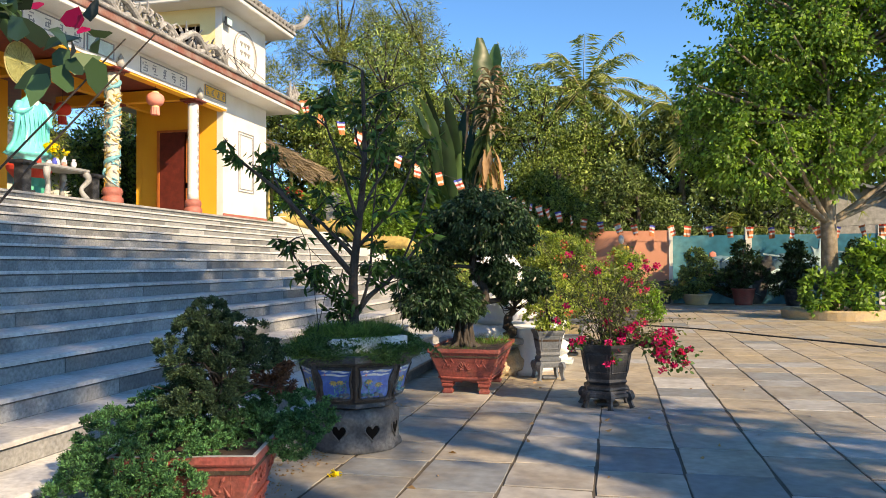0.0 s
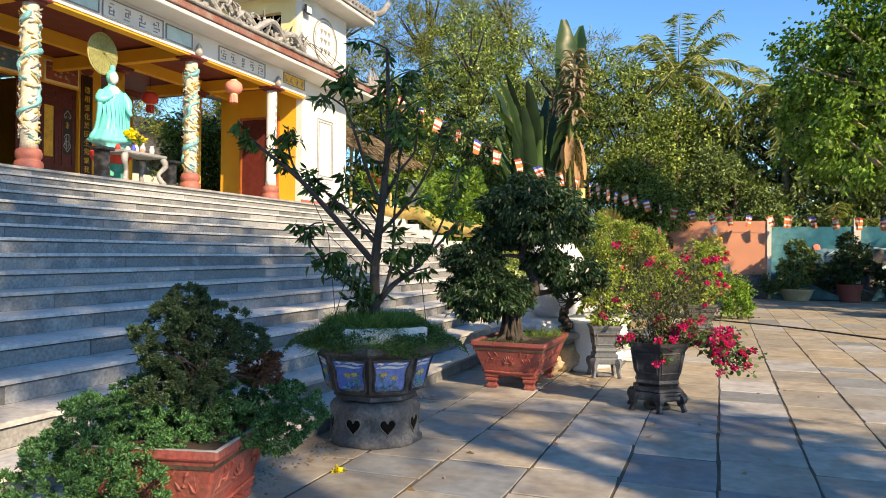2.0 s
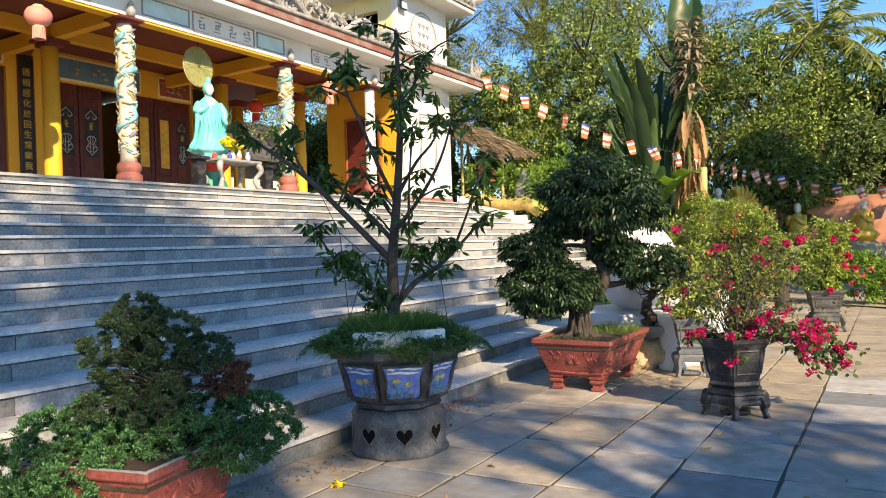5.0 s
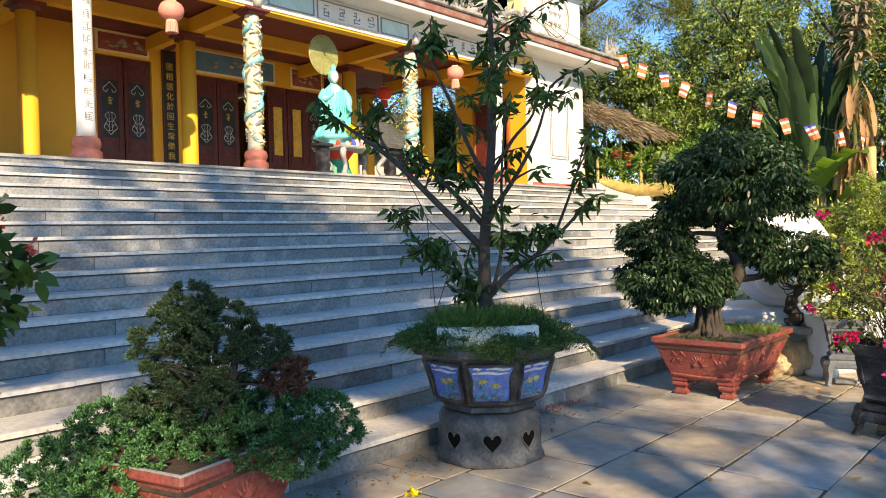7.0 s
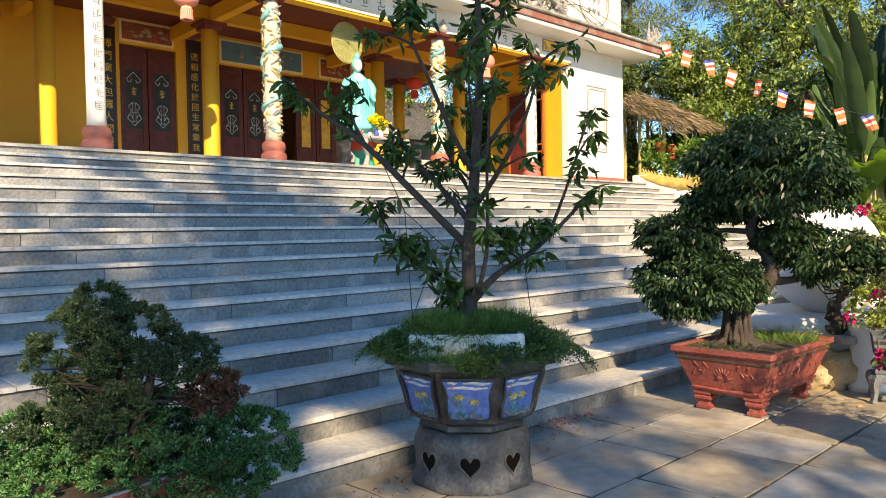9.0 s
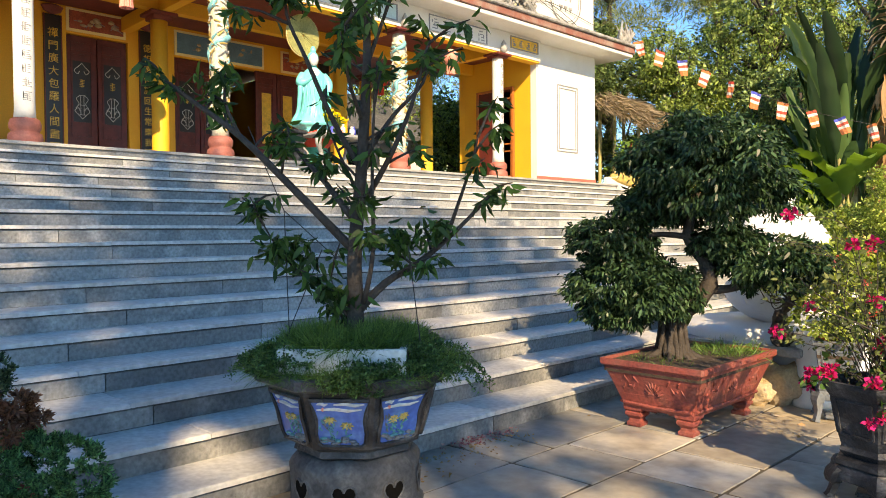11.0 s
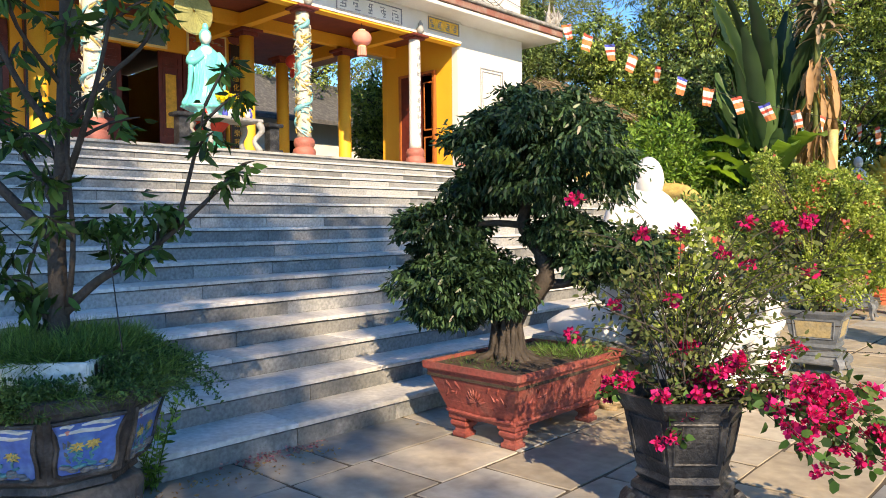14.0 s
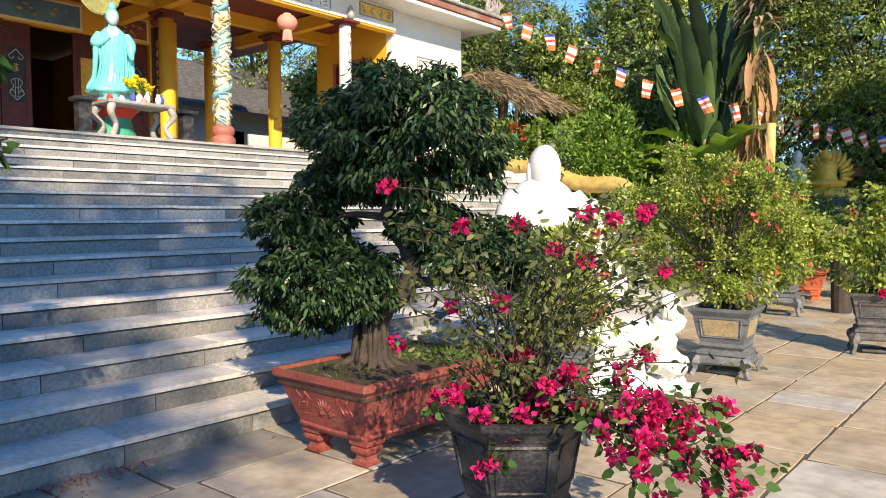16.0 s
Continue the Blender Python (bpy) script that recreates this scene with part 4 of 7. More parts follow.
def altar_table(x, y, ly):
    th = thing("altar_table", x, y, TOP, "grey-white stone altar table with curved legs", "table")
    b = bmesh.new()
    box(b, -0.3, -ly / 2, 0.50, 0.3, ly / 2, 0.56, 0.015)
    part("tabletop", b, M_SLAB, th)
    for sx, sy in ((-1, -1), (1, -1), (1, 1), (-1, 1)):
        b = bmesh.new()
        tube(b, soft([(sx * 0.24, sy * (ly / 2 - 0.08), 0.5), (sx * 0.28, sy * (ly / 2 - 0.03), 0.36), (sx * 0.21, sy * (ly / 2 - 0.14), 0.18), (sx * 0.27, sy * (ly / 2 - 0.05), 0.0)]), [0.055, 0.06, 0.065, 0.06, 0.055, 0.05, 0.045, 0.042, 0.04, 0.045, 0.05, 0.055, 0.06], 9)
        part("leg", b, M_SLAB, th, "", True)
    return th


altar_table(-9.85, 11.36, 1.1)
th = thing("flower_vase", -9.95, 11.5, TOP + 0.56, "white vase with a bunch of yellow flowers", "vase")
bm = bmesh.new()
lathe(bm, [(0.05, 0), (0.07, 0.08), (0.05, 0.16), (0.03, 0.2), (0.05, 0.24)], 18)
part("vase", bm, M_STATUE, th, "", True)
foliage("flowers", [((0, 0, 0.36), (0.2, 0.2, 0.14))], 420, 0.06, 0.05, M_YFLOWER, th, "yellow blossoms", 16, 0.3, 0.0)
foliage("leaves", [((0, 0, 0.27), (0.12, 0.12, 0.1))], 120, 0.07, 0.03, M_LEAF_FOREST, th, "", 10, 0.3, 0.0)
for i, (dy, h, c) in enumerate(((-0.4, 0.12, M_REDCLOTH), (-0.25, 0.09, M_STATUE), (-0.02, 0.16, M_FBLUE), (0.12, 0.1, M_LANTERN), (0.22, 0.22, M_STATUE), (0.36, 0.18, M_STATUE), (0.46, 0.2, M_FBLUE))):
    bm = bmesh.new()
    lathe(bm, [(0.03, 0), (0.05, h * 0.4), (0.045, h * 0.7), (0.025, h * 0.8), (0.032, h)], 16)
    ob = tagged(link("offering_jar", bm, c, True), "small painted offering jar on the altar table", "jar", "altar offerings")
    ob.matrix_world = pose(-9.85 + 0.09 * (i % 2), 11.36 + dy, TOP + 0.56)


# ---- planters ----
def trough(name, x, y, lx, ly, h, material, label, rz=0, relief=True):
    """A flared rectangular planter on four scrolled feet."""
    th = thing(name, x, y, 0, label, "planter", "", rz)
    foot = 0.145 * h / 0.53
    b = bmesh.new()
    rings = []
    for s, z in ((0.665, foot), (0.69, foot + 0.02), (0.70, foot + 0.045), (0.94, h - 0.055), (0.975, h - 0.05), (0.99, h - 0.04), (0.99, h), (0.93, h), (0.90, h - 0.07)):
        X, Y, e = lx / 2 * s, ly / 2 - lx / 2 * (1 - s), 0.014
        rings.append([b.verts.new((px, py, z)) for px, py in ((-X + e, -Y), (X - e, -Y), (X, -Y + e), (X, Y - e), (X - e, Y), (-X + e, Y), (-X, Y - e), (-X, -Y + e))])
    for a, c in zip(rings, rings[1:]):
        for i in range(8):
            b.faces.new((a[i], a[(i + 1) % 8], c[(i + 1) % 8], c[i]))
    b.faces.new(rings[0][::-1])
    part("body", b, material, th)
    b = bmesh.new()
    box(b, -lx * 0.46, -ly / 2 + lx * 0.04, h - 0.1, lx * 0.46, ly / 2 - lx * 0.04, h - 0.022)
    part("soil", b, M_SOIL, th, "dark crumbly soil")
    if not relief or rz:
        b = bmesh.new()
        X, Y, e = lx / 2 * 0.99, ly / 2 - lx / 2 * 0.01, lx * 0.028
        for c in ((-X, -Y, X, -Y + e), (-X, Y - e, X, Y), (-X, -Y + e, -X + e, Y - e), (X - e, -Y + e, X, Y - e)):
            box(b, c[0], c[1], h - 0.004, c[2], c[3], h + 0.004, 0.002)
        part("rim", b, M_SLAB if rz == 14 else material, th, "worn pale rim" if rz == 14 else "")
    for sx in (-1, 1):
        for sy in (-1, 1):
            b = bmesh.new()
            cx, cy = sx * lx * 0.25, sy * (ly / 2 - lx * 0.25)
            g = 1.08 * h / 0.53
            lathe(b, [(0.072 * g, 0), (0.076 * g, 0.012), (0.076 * g, 0.03), (0.060 * g, 0.04), (0.056 * g, 0.058), (0.072 * g, 0.07), (0.088 * g, 0.085), (0.090 * g, 0.105), (0.078 * g, 0.115), (0.098 * g, 0.13), (0.102 * g, foot + 0.02), (0.08 * g, foot + 0.05)], 4, cx, cy, 1, 1, math.pi / 4)
            for ax, ay in ((-sx, 0), (0, -sy)):
                box(b, min(cx + ax * 0.07, cx + ax * 0.17) - 0.02 * abs(ay), min(cy + ay * 0.07, cy + ay * 0.17) - 0.02 * abs(ax), foot - 0.025, max(cx + ax * 0.07, cx + ax * 0.17) + 0.02 * abs(ay), max(cy + ay * 0.07, cy + ay * 0.17) + 0.02 * abs(ax), foot + 0.02, 0.008)
            part("foot", b, material, th)
    if relief:
        # sunk panels with raised sprays on the four sides
        q = random.Random(3)
        b = bmesh.new()
        for side in range(4):
            along = ly if side % 2 else lx
            half = along / 2 - lx * 0.19
            if side % 2:
                s = 1 if side == 1 else -1
                P = lambda a, z, o, s=s: (s * (lx / 2 * (0.70 + 0.22 * (z - foot - 0.06) / (h - 0.06 - foot - 0.06)) + o), a, z)
            else:
                s = 1 if side == 2 else -1
                P = lambda a, z, o, s=s: (a, s * (ly / 2 - lx / 2 * (0.30 - 0.22 * (z - foot - 0.06) / (h - 0.06 - foot - 0.06)) + o), z)
            z0, z1 = foot + 0.12, h - 0.09
            loop = [P(-half, z0, 0.0), P(half, z0, 0.0), P(half, z1, 0.0), P(-half, z1, 0.0), P(-half, z0, 0.0)]
            for u, v in zip(loop, loop[1:]):
                tube(b, [u, v], 0.007, 5)
            mid = (z0 + z1) / 2
            for i in range(9):
                g = (i / 8 - 0.5) * 2.8
                rr = (z1 - z0) * 0.42
                tube(b, [P(0, z0 + 0.02, 0.0), P(rr * 0.6 * math.sin(g), z0 + 0.02 + rr * 0.9 * math.cos(g) ** 2, 0.012), P(rr * 1.3 * math.sin(g), z0 + 0.02 + rr * 1.5 * abs(math.cos(g)), 0.0)], [0.005, 0.011, 0.004], 5)
            for sgn in (-1, 1):
                for i in range(5):
                    a0 = sgn * half * (0.42 + 0.1 * i)
                    tube(b, [P(a0, mid + 0.02 * math.sin(i * 2), 0.0), P(a0 + sgn * 0.03, mid + 0.05 * math.cos(i * 2.2), 0.010), P(a0 + sgn * 0.045, mid + 0.075 * math.cos(i * 2.2), 0.0)], [0.004, 0.009, 0.003], 5)
            tube(b, [P(-half * 1.05, foot + 0.045, 0.012), P(0, foot + 0.035, 0.012), P(half * 1.05, foot + 0.045, 0.012)], 0.014, 6)
        part("relief", b, material, th, "moulded panel and spray relief")
    return th


def urn(name, x, y, n, r, h, stand, material, label, rz=0, panels=None):
    """A many-sided flared pot on a low footed stand."""
    th = thing(name, x, y, 0, label, "planter", "", rz)
    b = bmesh.new()
    z = stand
    lathe(b, [(r * 0.66, z), (r * 0.74, z + 0.03), (r * 0.70, z + 0.06), (r * 0.78, z + h * 0.35), (r * 0.90, z + h * 0.80), (r * 1.02, z + h * 0.93), (r * 1.04, z + h), (r * 0.93, z + h), (r * 0.86, z + h - 0.08)], n, 0, 0, 1, 1, math.pi / n)
    part("body", b, material, th)
    b = bmesh.new()
    lathe(b, [(r * 0.86, z + h - 0.14), (r * 0.87, z + h - 0.08)], n, 0, 0, 1, 1, math.pi / n)
    part("soil", b, M_SOIL, th, "dark soil")
    b = bmesh.new()
    for i in range(n):
        g = 2 * math.pi * i / n
        c, s = math.cos(g), math.sin(g)
        w = r * math.sin(math.pi / n) * 0.62
        k = math.cos(math.pi / n)
        P = lambda a, zz, o: ((r * k * (0.78 + 0.12 * (zz - z - h * 0.35) / (h * 0.45)) + o) * c - a * s, (r * k * (0.78 + 0.12 * (zz - z - h * 0.35) / (h * 0.45)) + o) * s + a * c, zz)
        loop = [P(-w, z + h * 0.3, 0), P(w, z + h * 0.3, 0), P(w * 1.1, z + h * 0.76, 0), P(-w * 1.1, z + h * 0.76, 0), P(-w, z + h * 0.3, 0)]
        for u, v in zip(loop, loop[1:]):
            tube(b, [u, v], 0.008, 5)
    part("panel_frame", b, material, th)
    if panels:
        for i in range(n):
            g = 2 * math.pi * i / n
            b = bmesh.new()
            f = [[], []]
            for a, zz in ((-0.9, 0.33), (0.9, 0.33), (1.0, 0.73), (-1.0, 0.73)):
                zz = z + h * zz
                for k, o in enumerate((-0.01, 0.003)):
                    rr = r * math.cos(math.pi / n) * (0.78 + 0.12 * (zz - z - h * 0.35) / (h * 0.45)) + o
                    aa = a * r * math.sin(math.pi / n) * 0.6
                    f[k].append(b.verts.new((rr * math.cos(g) - aa * math.sin(g), rr * math.sin(g) + aa * math.cos(g), zz)))
            b.faces.new(f[1])
            for k in range(4):
                b.faces.new((f[0][k], f[0][(k + 1) % 4], f[1][(k + 1) % 4], f[1][k]))
            part("panel", b, panels, th, "dull ochre picture panel")
    st = part("stand", bmesh.new(), material, th, "low footed stand with curled legs")
    b = bmesh.new()
    q = r * 0.86
    lathe(b, [(q * 0.98, stand - 0.135), (q * 1.03, stand - 0.12), (q * 1.02, stand - 0.09), (q * 0.94, stand - 0.08), (q * 0.88, stand - 0.06), (q * 0.93, stand - 0.045), (q * 0.92, stand - 0.02), (q * 0.76, stand)], n, 0, 0, 1, 1, math.pi / n)
    part("stand_top", b, material, st)
    for i in range(n):
        g = 2 * math.pi * (i + 0.5) / n
        b = bmesh.new()
        pts = [(q * f * math.cos(g), q * f * math.sin(g), zz) for f, zz in ((0.86, stand - 0.08), (0.98, stand - 0.13), (0.95, stand * 0.3), (1.06, 0.0))]
        tube(b, soft(pts, 3), [0.05, 0.056, 0.056, 0.05, 0.042, 0.034, 0.029, 0.026, 0.027, 0.034], 4)
        part("leg", b, material, st)
    b = bmesh.new()
    box(b, -q * 0.45, -q * 0.45, 0.012, q * 0.45, q * 0.45, 0.04, 0.01)
    part("rail", b, material, st)
    return th


def bract_plant(name, x, y, z, clumps, n_leaf, n_bract, leaf_mat, bract, stems, label, leaf=0.055, sprays=()):
    """A bougainvillea: woody stems, loose leaves and papery bracts in clusters."""
    th = thing(name, x, y, z, label, "bougainvillea")
    q = random.Random(int(abs(x * 100) + y))
    b = bmesh.new()
    for c, r in clumps:
        for k in range(stems):
            e = Vector((c[0] + q.uniform(-0.8, 0.8) * r[0], c[1] + q.uniform(-0.8, 0.8) * r[1], c[2] + q.uniform(-0.2, 0.9) * r[2]))
            m = Vector((e.x * 0.35 + q.uniform(-0.06, 0.06), e.y * 0.35 + q.uniform(-0.06, 0.06), e.z * 0.55 + 0.05))
            tube(b, soft([(q.uniform(-0.05, 0.05), q.uniform(-0.05, 0.05), -0.04), m, e], 4), [0.006, 0.0055, 0.005, 0.0045, 0.004, 0.003, 0.0025, 0.002, 0.0015], 5)
    tagged(part("stemwork", b, M_BARK, th, "thin woody stems"), kind="stuff")
    foliage("leaves", clumps, n_leaf, leaf, leaf * 0.62, leaf_mat, th, "small leaves", 60, 0.25, 0.25, 0.25, 0.25, True)
    pos, way = cloud(list(sprays) or clumps, n_bract * 2, 5, 0.13, 0.8)
    tagged(blades("bract_cluster", pos, way, 0.036, 0.033, bract, th, "bright papery bracts", 0.1, True), kind="stuff")
    return th


# red trough with the trained bonsai
RX, RY = -1.70, 8.92
red = trough("planter", RX, RY, 0.86, 1.32, 0.53, M_TERRA, "red terracotta trough on feet with moulded panels")
th = thing("bonsai_tree", RX - 0.1, RY - 0.1, 0.46, "old trained bonsai with dark clipped leaf pads", "tree")
bm = bmesh.new()
trunk = soft([(0, 0, 0), (0.0, 0.0, 0.2), (0.06, 0.03, 0.38), (0.2, 0.12, 0.55), (0.24, 0.15, 0.68), (0.18, 0.11, 0.86), (0.10, 0.06, 1.02), (0.17, 0.11, 1.35)], 4)
tube(bm, trunk, [0.098 - 0.068 * i / len(trunk) + 0.008 * math.sin(i * 1.9) for i in range(len(trunk))], 10)
for i in range(9):
    a = i * 0.7
    tube(bm, soft([(0.09 * math.cos(a), 0.09 * math.sin(a), 0.48), (0.10 * math.cos(a + 0.2), 0.10 * math.sin(a + 0.2), 0.25), (0.14 * math.cos(a), 0.14 * math.sin(a), 0.0)], 3), [0.012, 0.015, 0.018, 0.02, 0.022, 0.024, 0.026], 6)
for pts, r in (([(0.02, 0.02, 0.3), (-0.12, -0.12, 0.5), (-0.32, -0.24, 0.58)], 0.04), ([(0.21, 0.13, 0.58), (0.4, 0.24, 0.60), (0.66, 0.40, 0.70)], 0.045), ([(0.14, 0.07, 1.0), (-0.12, -0.12, 1.02), (-0.36, -0.3, 0.9)], 0.03)):
    s = soft(pts, 4)
    tube(bm, s, [r * (1 - 0.75 * i / len(s)) for i in range(len(s))], 7)
for i in range(15):
    a = i * 0.42 + 0.1
    L = 0.2 + 0.12 * math.sin(i * 2.7)
    tube(bm, soft([(0.05 * math.cos(a), 0.05 * math.sin(a), 0.25 + 0.05 * math.sin(i)), (0.11 * math.cos(a), 0.11 * math.sin(a), 0.1), (L * math.cos(a), L * math.sin(a), 0.02), ((L + 0.1) * math.cos(a + 0.3), (L + 0.1) * math.sin(a + 0.3), -0.03)], 3), [0.035, 0.034, 0.032, 0.03, 0.028, 0.026, 0.022, 0.018, 0.014, 0.01], 6)
part("trunk", bm, M_BARK, th, "twisted trunk with surface roots", True)
pads = [((0.22, 0.15, 1.47), (0.72, 0.68, 0.42)), ((0.18, 0.12, 1.72), (0.5, 0.48, 0.27)), ((-0.14, -0.08, 1.26), (0.32, 0.3, 0.16)), ((-0.31, -0.25, 0.57), (0.50, 0.44, 0.29)), ((-0.04, -0.08, 0.58), (0.32, 0.30, 0.26)), ((-0.40, -0.25, 1.00), (0.36, 0.34, 0.20)), ((-0.28, -0.22, 0.82), (0.26, 0.26, 0.14)), ((0.60, 0.37, 0.80), (0.46, 0.42, 0.24)), ((0.34, 0.22, 0.96), (0.3, 0.3, 0.14))]
foliage("leaves", pads, 62000, 0.055, 0.019, M_LEAF_BONSAI, th, "small glossy drooping leaves", 150, 0.17, 1.2, 0.4, 0.4, True)


def grass_patch(name, x, y, z, rx, ry, n, h, label, material=M_GRASS, hang=0.45, low=None):
    a, r = RNG.uniform(0, 2 * np.pi, n), np.sqrt(RNG.uniform(0, 1, n))
    pos = np.stack([x + rx * r * np.cos(a), y + ry * r * np.sin(a), np.full(n, z)], 1)
    way = np.stack([np.cos(a) * r * 1.0, np.sin(a) * r * 1.0, np.ones(n) * 0.6], 1) + RNG.normal(size=(n, 3)) * 0.6
    way[:, 2] = np.abs(way[:, 2]) * 0.75 + 0.05
    size = h * RNG.uniform(0.55, 1.3, n)
    if low:
        size = np.where((np.cos(a - low) > 0.35) & (r > 0.6), size * 0.55, size)
    ob = blades(name, pos, way, size, 0.035, material, None, "", hang)
    return tagged(ob, label, "grass", kind="stuff")


grass_patch("grass", RX + 0.12, RY + 0.38, 0.48, 0.26, 0.24, 900, 0.13, "green grass tuft on the trough's soil")
grass_patch("grass", RX - 0.12, RY - 0.42, 0.48, 0.3, 0.16, 350, 0.08, "thin grass on the trough's soil")

# near red trough with the juniper
JX, JY = -2.254, 3.77
trough("planter", JX, JY, 0.76, 0.87, 0.53, M_TERRA, "red terracotta trough under a spreading juniper", 14)
th = thing("juniper_bush", JX + 0.12, JY + 0.1, 0.46, "dark green layered juniper spilling over its trough", "bush")
bm = bmesh.new()
for pts, r in (([(0, 0, 0), (-0.08, -0.03, 0.3), (-0.16, -0.08, 0.7)], 0.045), ([(-0.05, -0.02, 0.2), (0.0, 0.04, 0.4), (0.02, 0.06, 0.6)], 0.03)):
    s = soft(pts, 4)
    tube(bm, s, [r * (1 - 0.7 * i / len(s)) for i in range(len(s))], 6)
part("stem", bm, M_BARK, th)
q = random.Random(19)
bm = bmesh.new()
for i in range(70):
    e = Vector((q.uniform(-0.34, 0.2), q.uniform(-0.38, 0.32), q.uniform(0.22, 0.62)))
    f = Vector((-0.05, -0.03, q.uniform(0.15, 0.45)))
    tube(bm, soft([f, (f + e) / 2 + Vector((0, 0, 0.03)), e], 3), [0.008, 0.007, 0.006, 0.005, 0.004, 0.003, 0.002], 4)
tagged(part("twig_tangle", bm, M_BARK, th, "bare brown twigs inside the bush"), kind="stuff")
foliage("lower_spray", [((-0.40, -0.36, 0.06), (0.34, 0.32, 0.24)), ((-0.04, -0.66, -0.13), (0.25, 0.20, 0.25)), ((-0.28, -0.72, -0.11), (0.30, 0.28, 0.30)), ((-0.28, -0.10, 0.16), (0.34, 0.3, 0.2)), ((0.06, 0.25, 0.13), (0.26, 0.26, 0.18)), ((0.18, 0.40, 0.10), (0.27, 0.23, 0.17)), ((-0.1, 0.12, 0.16), (0.25, 0.25, 0.2)), ((-0.55, -0.2, 0.02), (0.3, 0.3, 0.2)), ((0.26, 0.24, 0.03), (0.14, 0.24, 0.14)), ((0.1, -0.02, 0.08), (0.22, 0.25, 0.13)), ((-0.12, -0.34, 0.10), (0.26, 0.22, 0.16))], 190000, 0.019, 0.0066, M_JUNIPER, th, "dense scaly spray", 150, 0.085, -0.35, 0.82)
foliage("top_spray", [((-0.14, -0.20, 0.58), (0.20, 0.20, 0.18)), ((-0.02, -0.02, 0.62), (0.22, 0.22, 0.15)), ((-0.10, -0.12, 0.73), (0.13, 0.13, 0.13)), ((0.06, 0.16, 0.52), (0.15, 0.16, 0.10))], 56000, 0.018, 0.0065, M_JUNIPER_TOP, th, "duller upper spray", 100, 0.12, -0.4, 0.74)
foliage("thin_spray", [((-0.08, -0.12, 0.42), (0.24, 0.25, 0.17)), ((-0.12, -0.22, 0.26), (0.24, 0.24, 0.18))], 44000, 0.018, 0.0065, M_JUNIPER_TOP, th, "thinning middle spray", 40, 0.13, -0.2, 0.5)
foliage("rusty_spray", [((0.11, 0.28, 0.36), (0.12, 0.14, 0.11))], 2600, 0.03, 0.010, M_RUST, th, "rust-brown dead spray", 30, 0.2, 0.0, 0.3)

# blue panelled pot on its round stool
BX, BY = -2.13, 5.89
th = thing("stool", BX, BY, 0, "round dark cement stool with near-black hearts for holes", "stool")
th.matrix_world = pose(BX, BY, 0, 0, 0, -3)
bm = bmesh.new()
lathe(bm, [(0.385, 0.0), (0.395, 0.015), (0.39, 0.045), (0.372, 0.06), (0.366, 0.15), (0.372, 0.24), (0.376, 0.275), (0.36, 0.305), (0.32, 0.335), (0.26, 0.345), (0.24, 0.30), (0.29, 0.28), (0.29, 0.06)], 8, 0, 0, 1, 1, math.pi / 8, 0, False)
bmesh.ops.bevel(bm, geom=[e for e in bm.edges if abs(e.verts[0].co.z - e.verts[1].co.z) > 0.005 and e.verts[0].co.xy.length > 0.3], offset=0.03, segments=3, affect="EDGES")
part("drum", bm, M_STOOL, th, "", True)
for i in range(8):
    g = 2 * math.pi * i / 8
    bm = bmesh.new()
    out, rim = [], []

    def on_face(a, zz, o):
        return ((0.3435 + o) * math.cos(g) - a * math.sin(g), (0.3435 + o) * math.sin(g) + a * math.cos(g), zz)

    heart = [(0.0037 * 16 * math.sin(t) ** 3, 0.165 + 0.0042 * (13 * math.cos(t) - 5 * math.cos(2 * t) - 2 * math.cos(3 * t) - math.cos(4 * t))) for t in [2 * math.pi * k / 20 for k in range(20)]]
    # Near-black plate proud of the drum: the hole's shade put into colour.
    out = [bm.verts.new(on_face(a, zz, 0.004)) for a, zz in heart]
    rim = [bm.verts.new(on_face(a, zz, -0.03)) for a, zz in heart]
    bm.faces.new(out)
    for k in range(20):
        bm.faces.new((out[k], rim[k], rim[(k + 1) % 20], out[(k + 1) % 20]))
    plate = part("heart_plate", bm, M_DARK, th, "near-black heart plate standing in for a shaded hole")
    bm = bmesh.new()
    tube(bm, [on_face(a * 1.12, 0.165 + (zz - 0.165) * 1.1, 0.003) for a, zz in heart + heart[:1]], 0.007, 5)
    part("rim", bm, M_STOOL, plate)
th = thing("planter", BX, BY, 0.335, "dark octagonal pot with blue enamel picture panels", "planter", "", -3)
bm = bmesh.new()
R8 = 0.53
lathe(bm, [(0.30, 0), (0.34, 0.02), (0.33, 0.05), (0.39, 0.08), (0.47, 0.36), (0.485, 0.385), (0.53, 0.395), (0.542, 0.405), (0.545, 0.45), (0.535, 0.457), (0.49, 0.457), (0.45, 0.40)], 8, 0, 0, 1, 1, math.pi / 8)
part("body", bm, M_BLACKPOT, th)
bm = bmesh.new()
lathe(bm, [(0.44, 0.36), (0.46, 0.41)], 8, 0, 0, 1, 1, math.pi / 8)
part("soil", bm, M_SOIL, th)
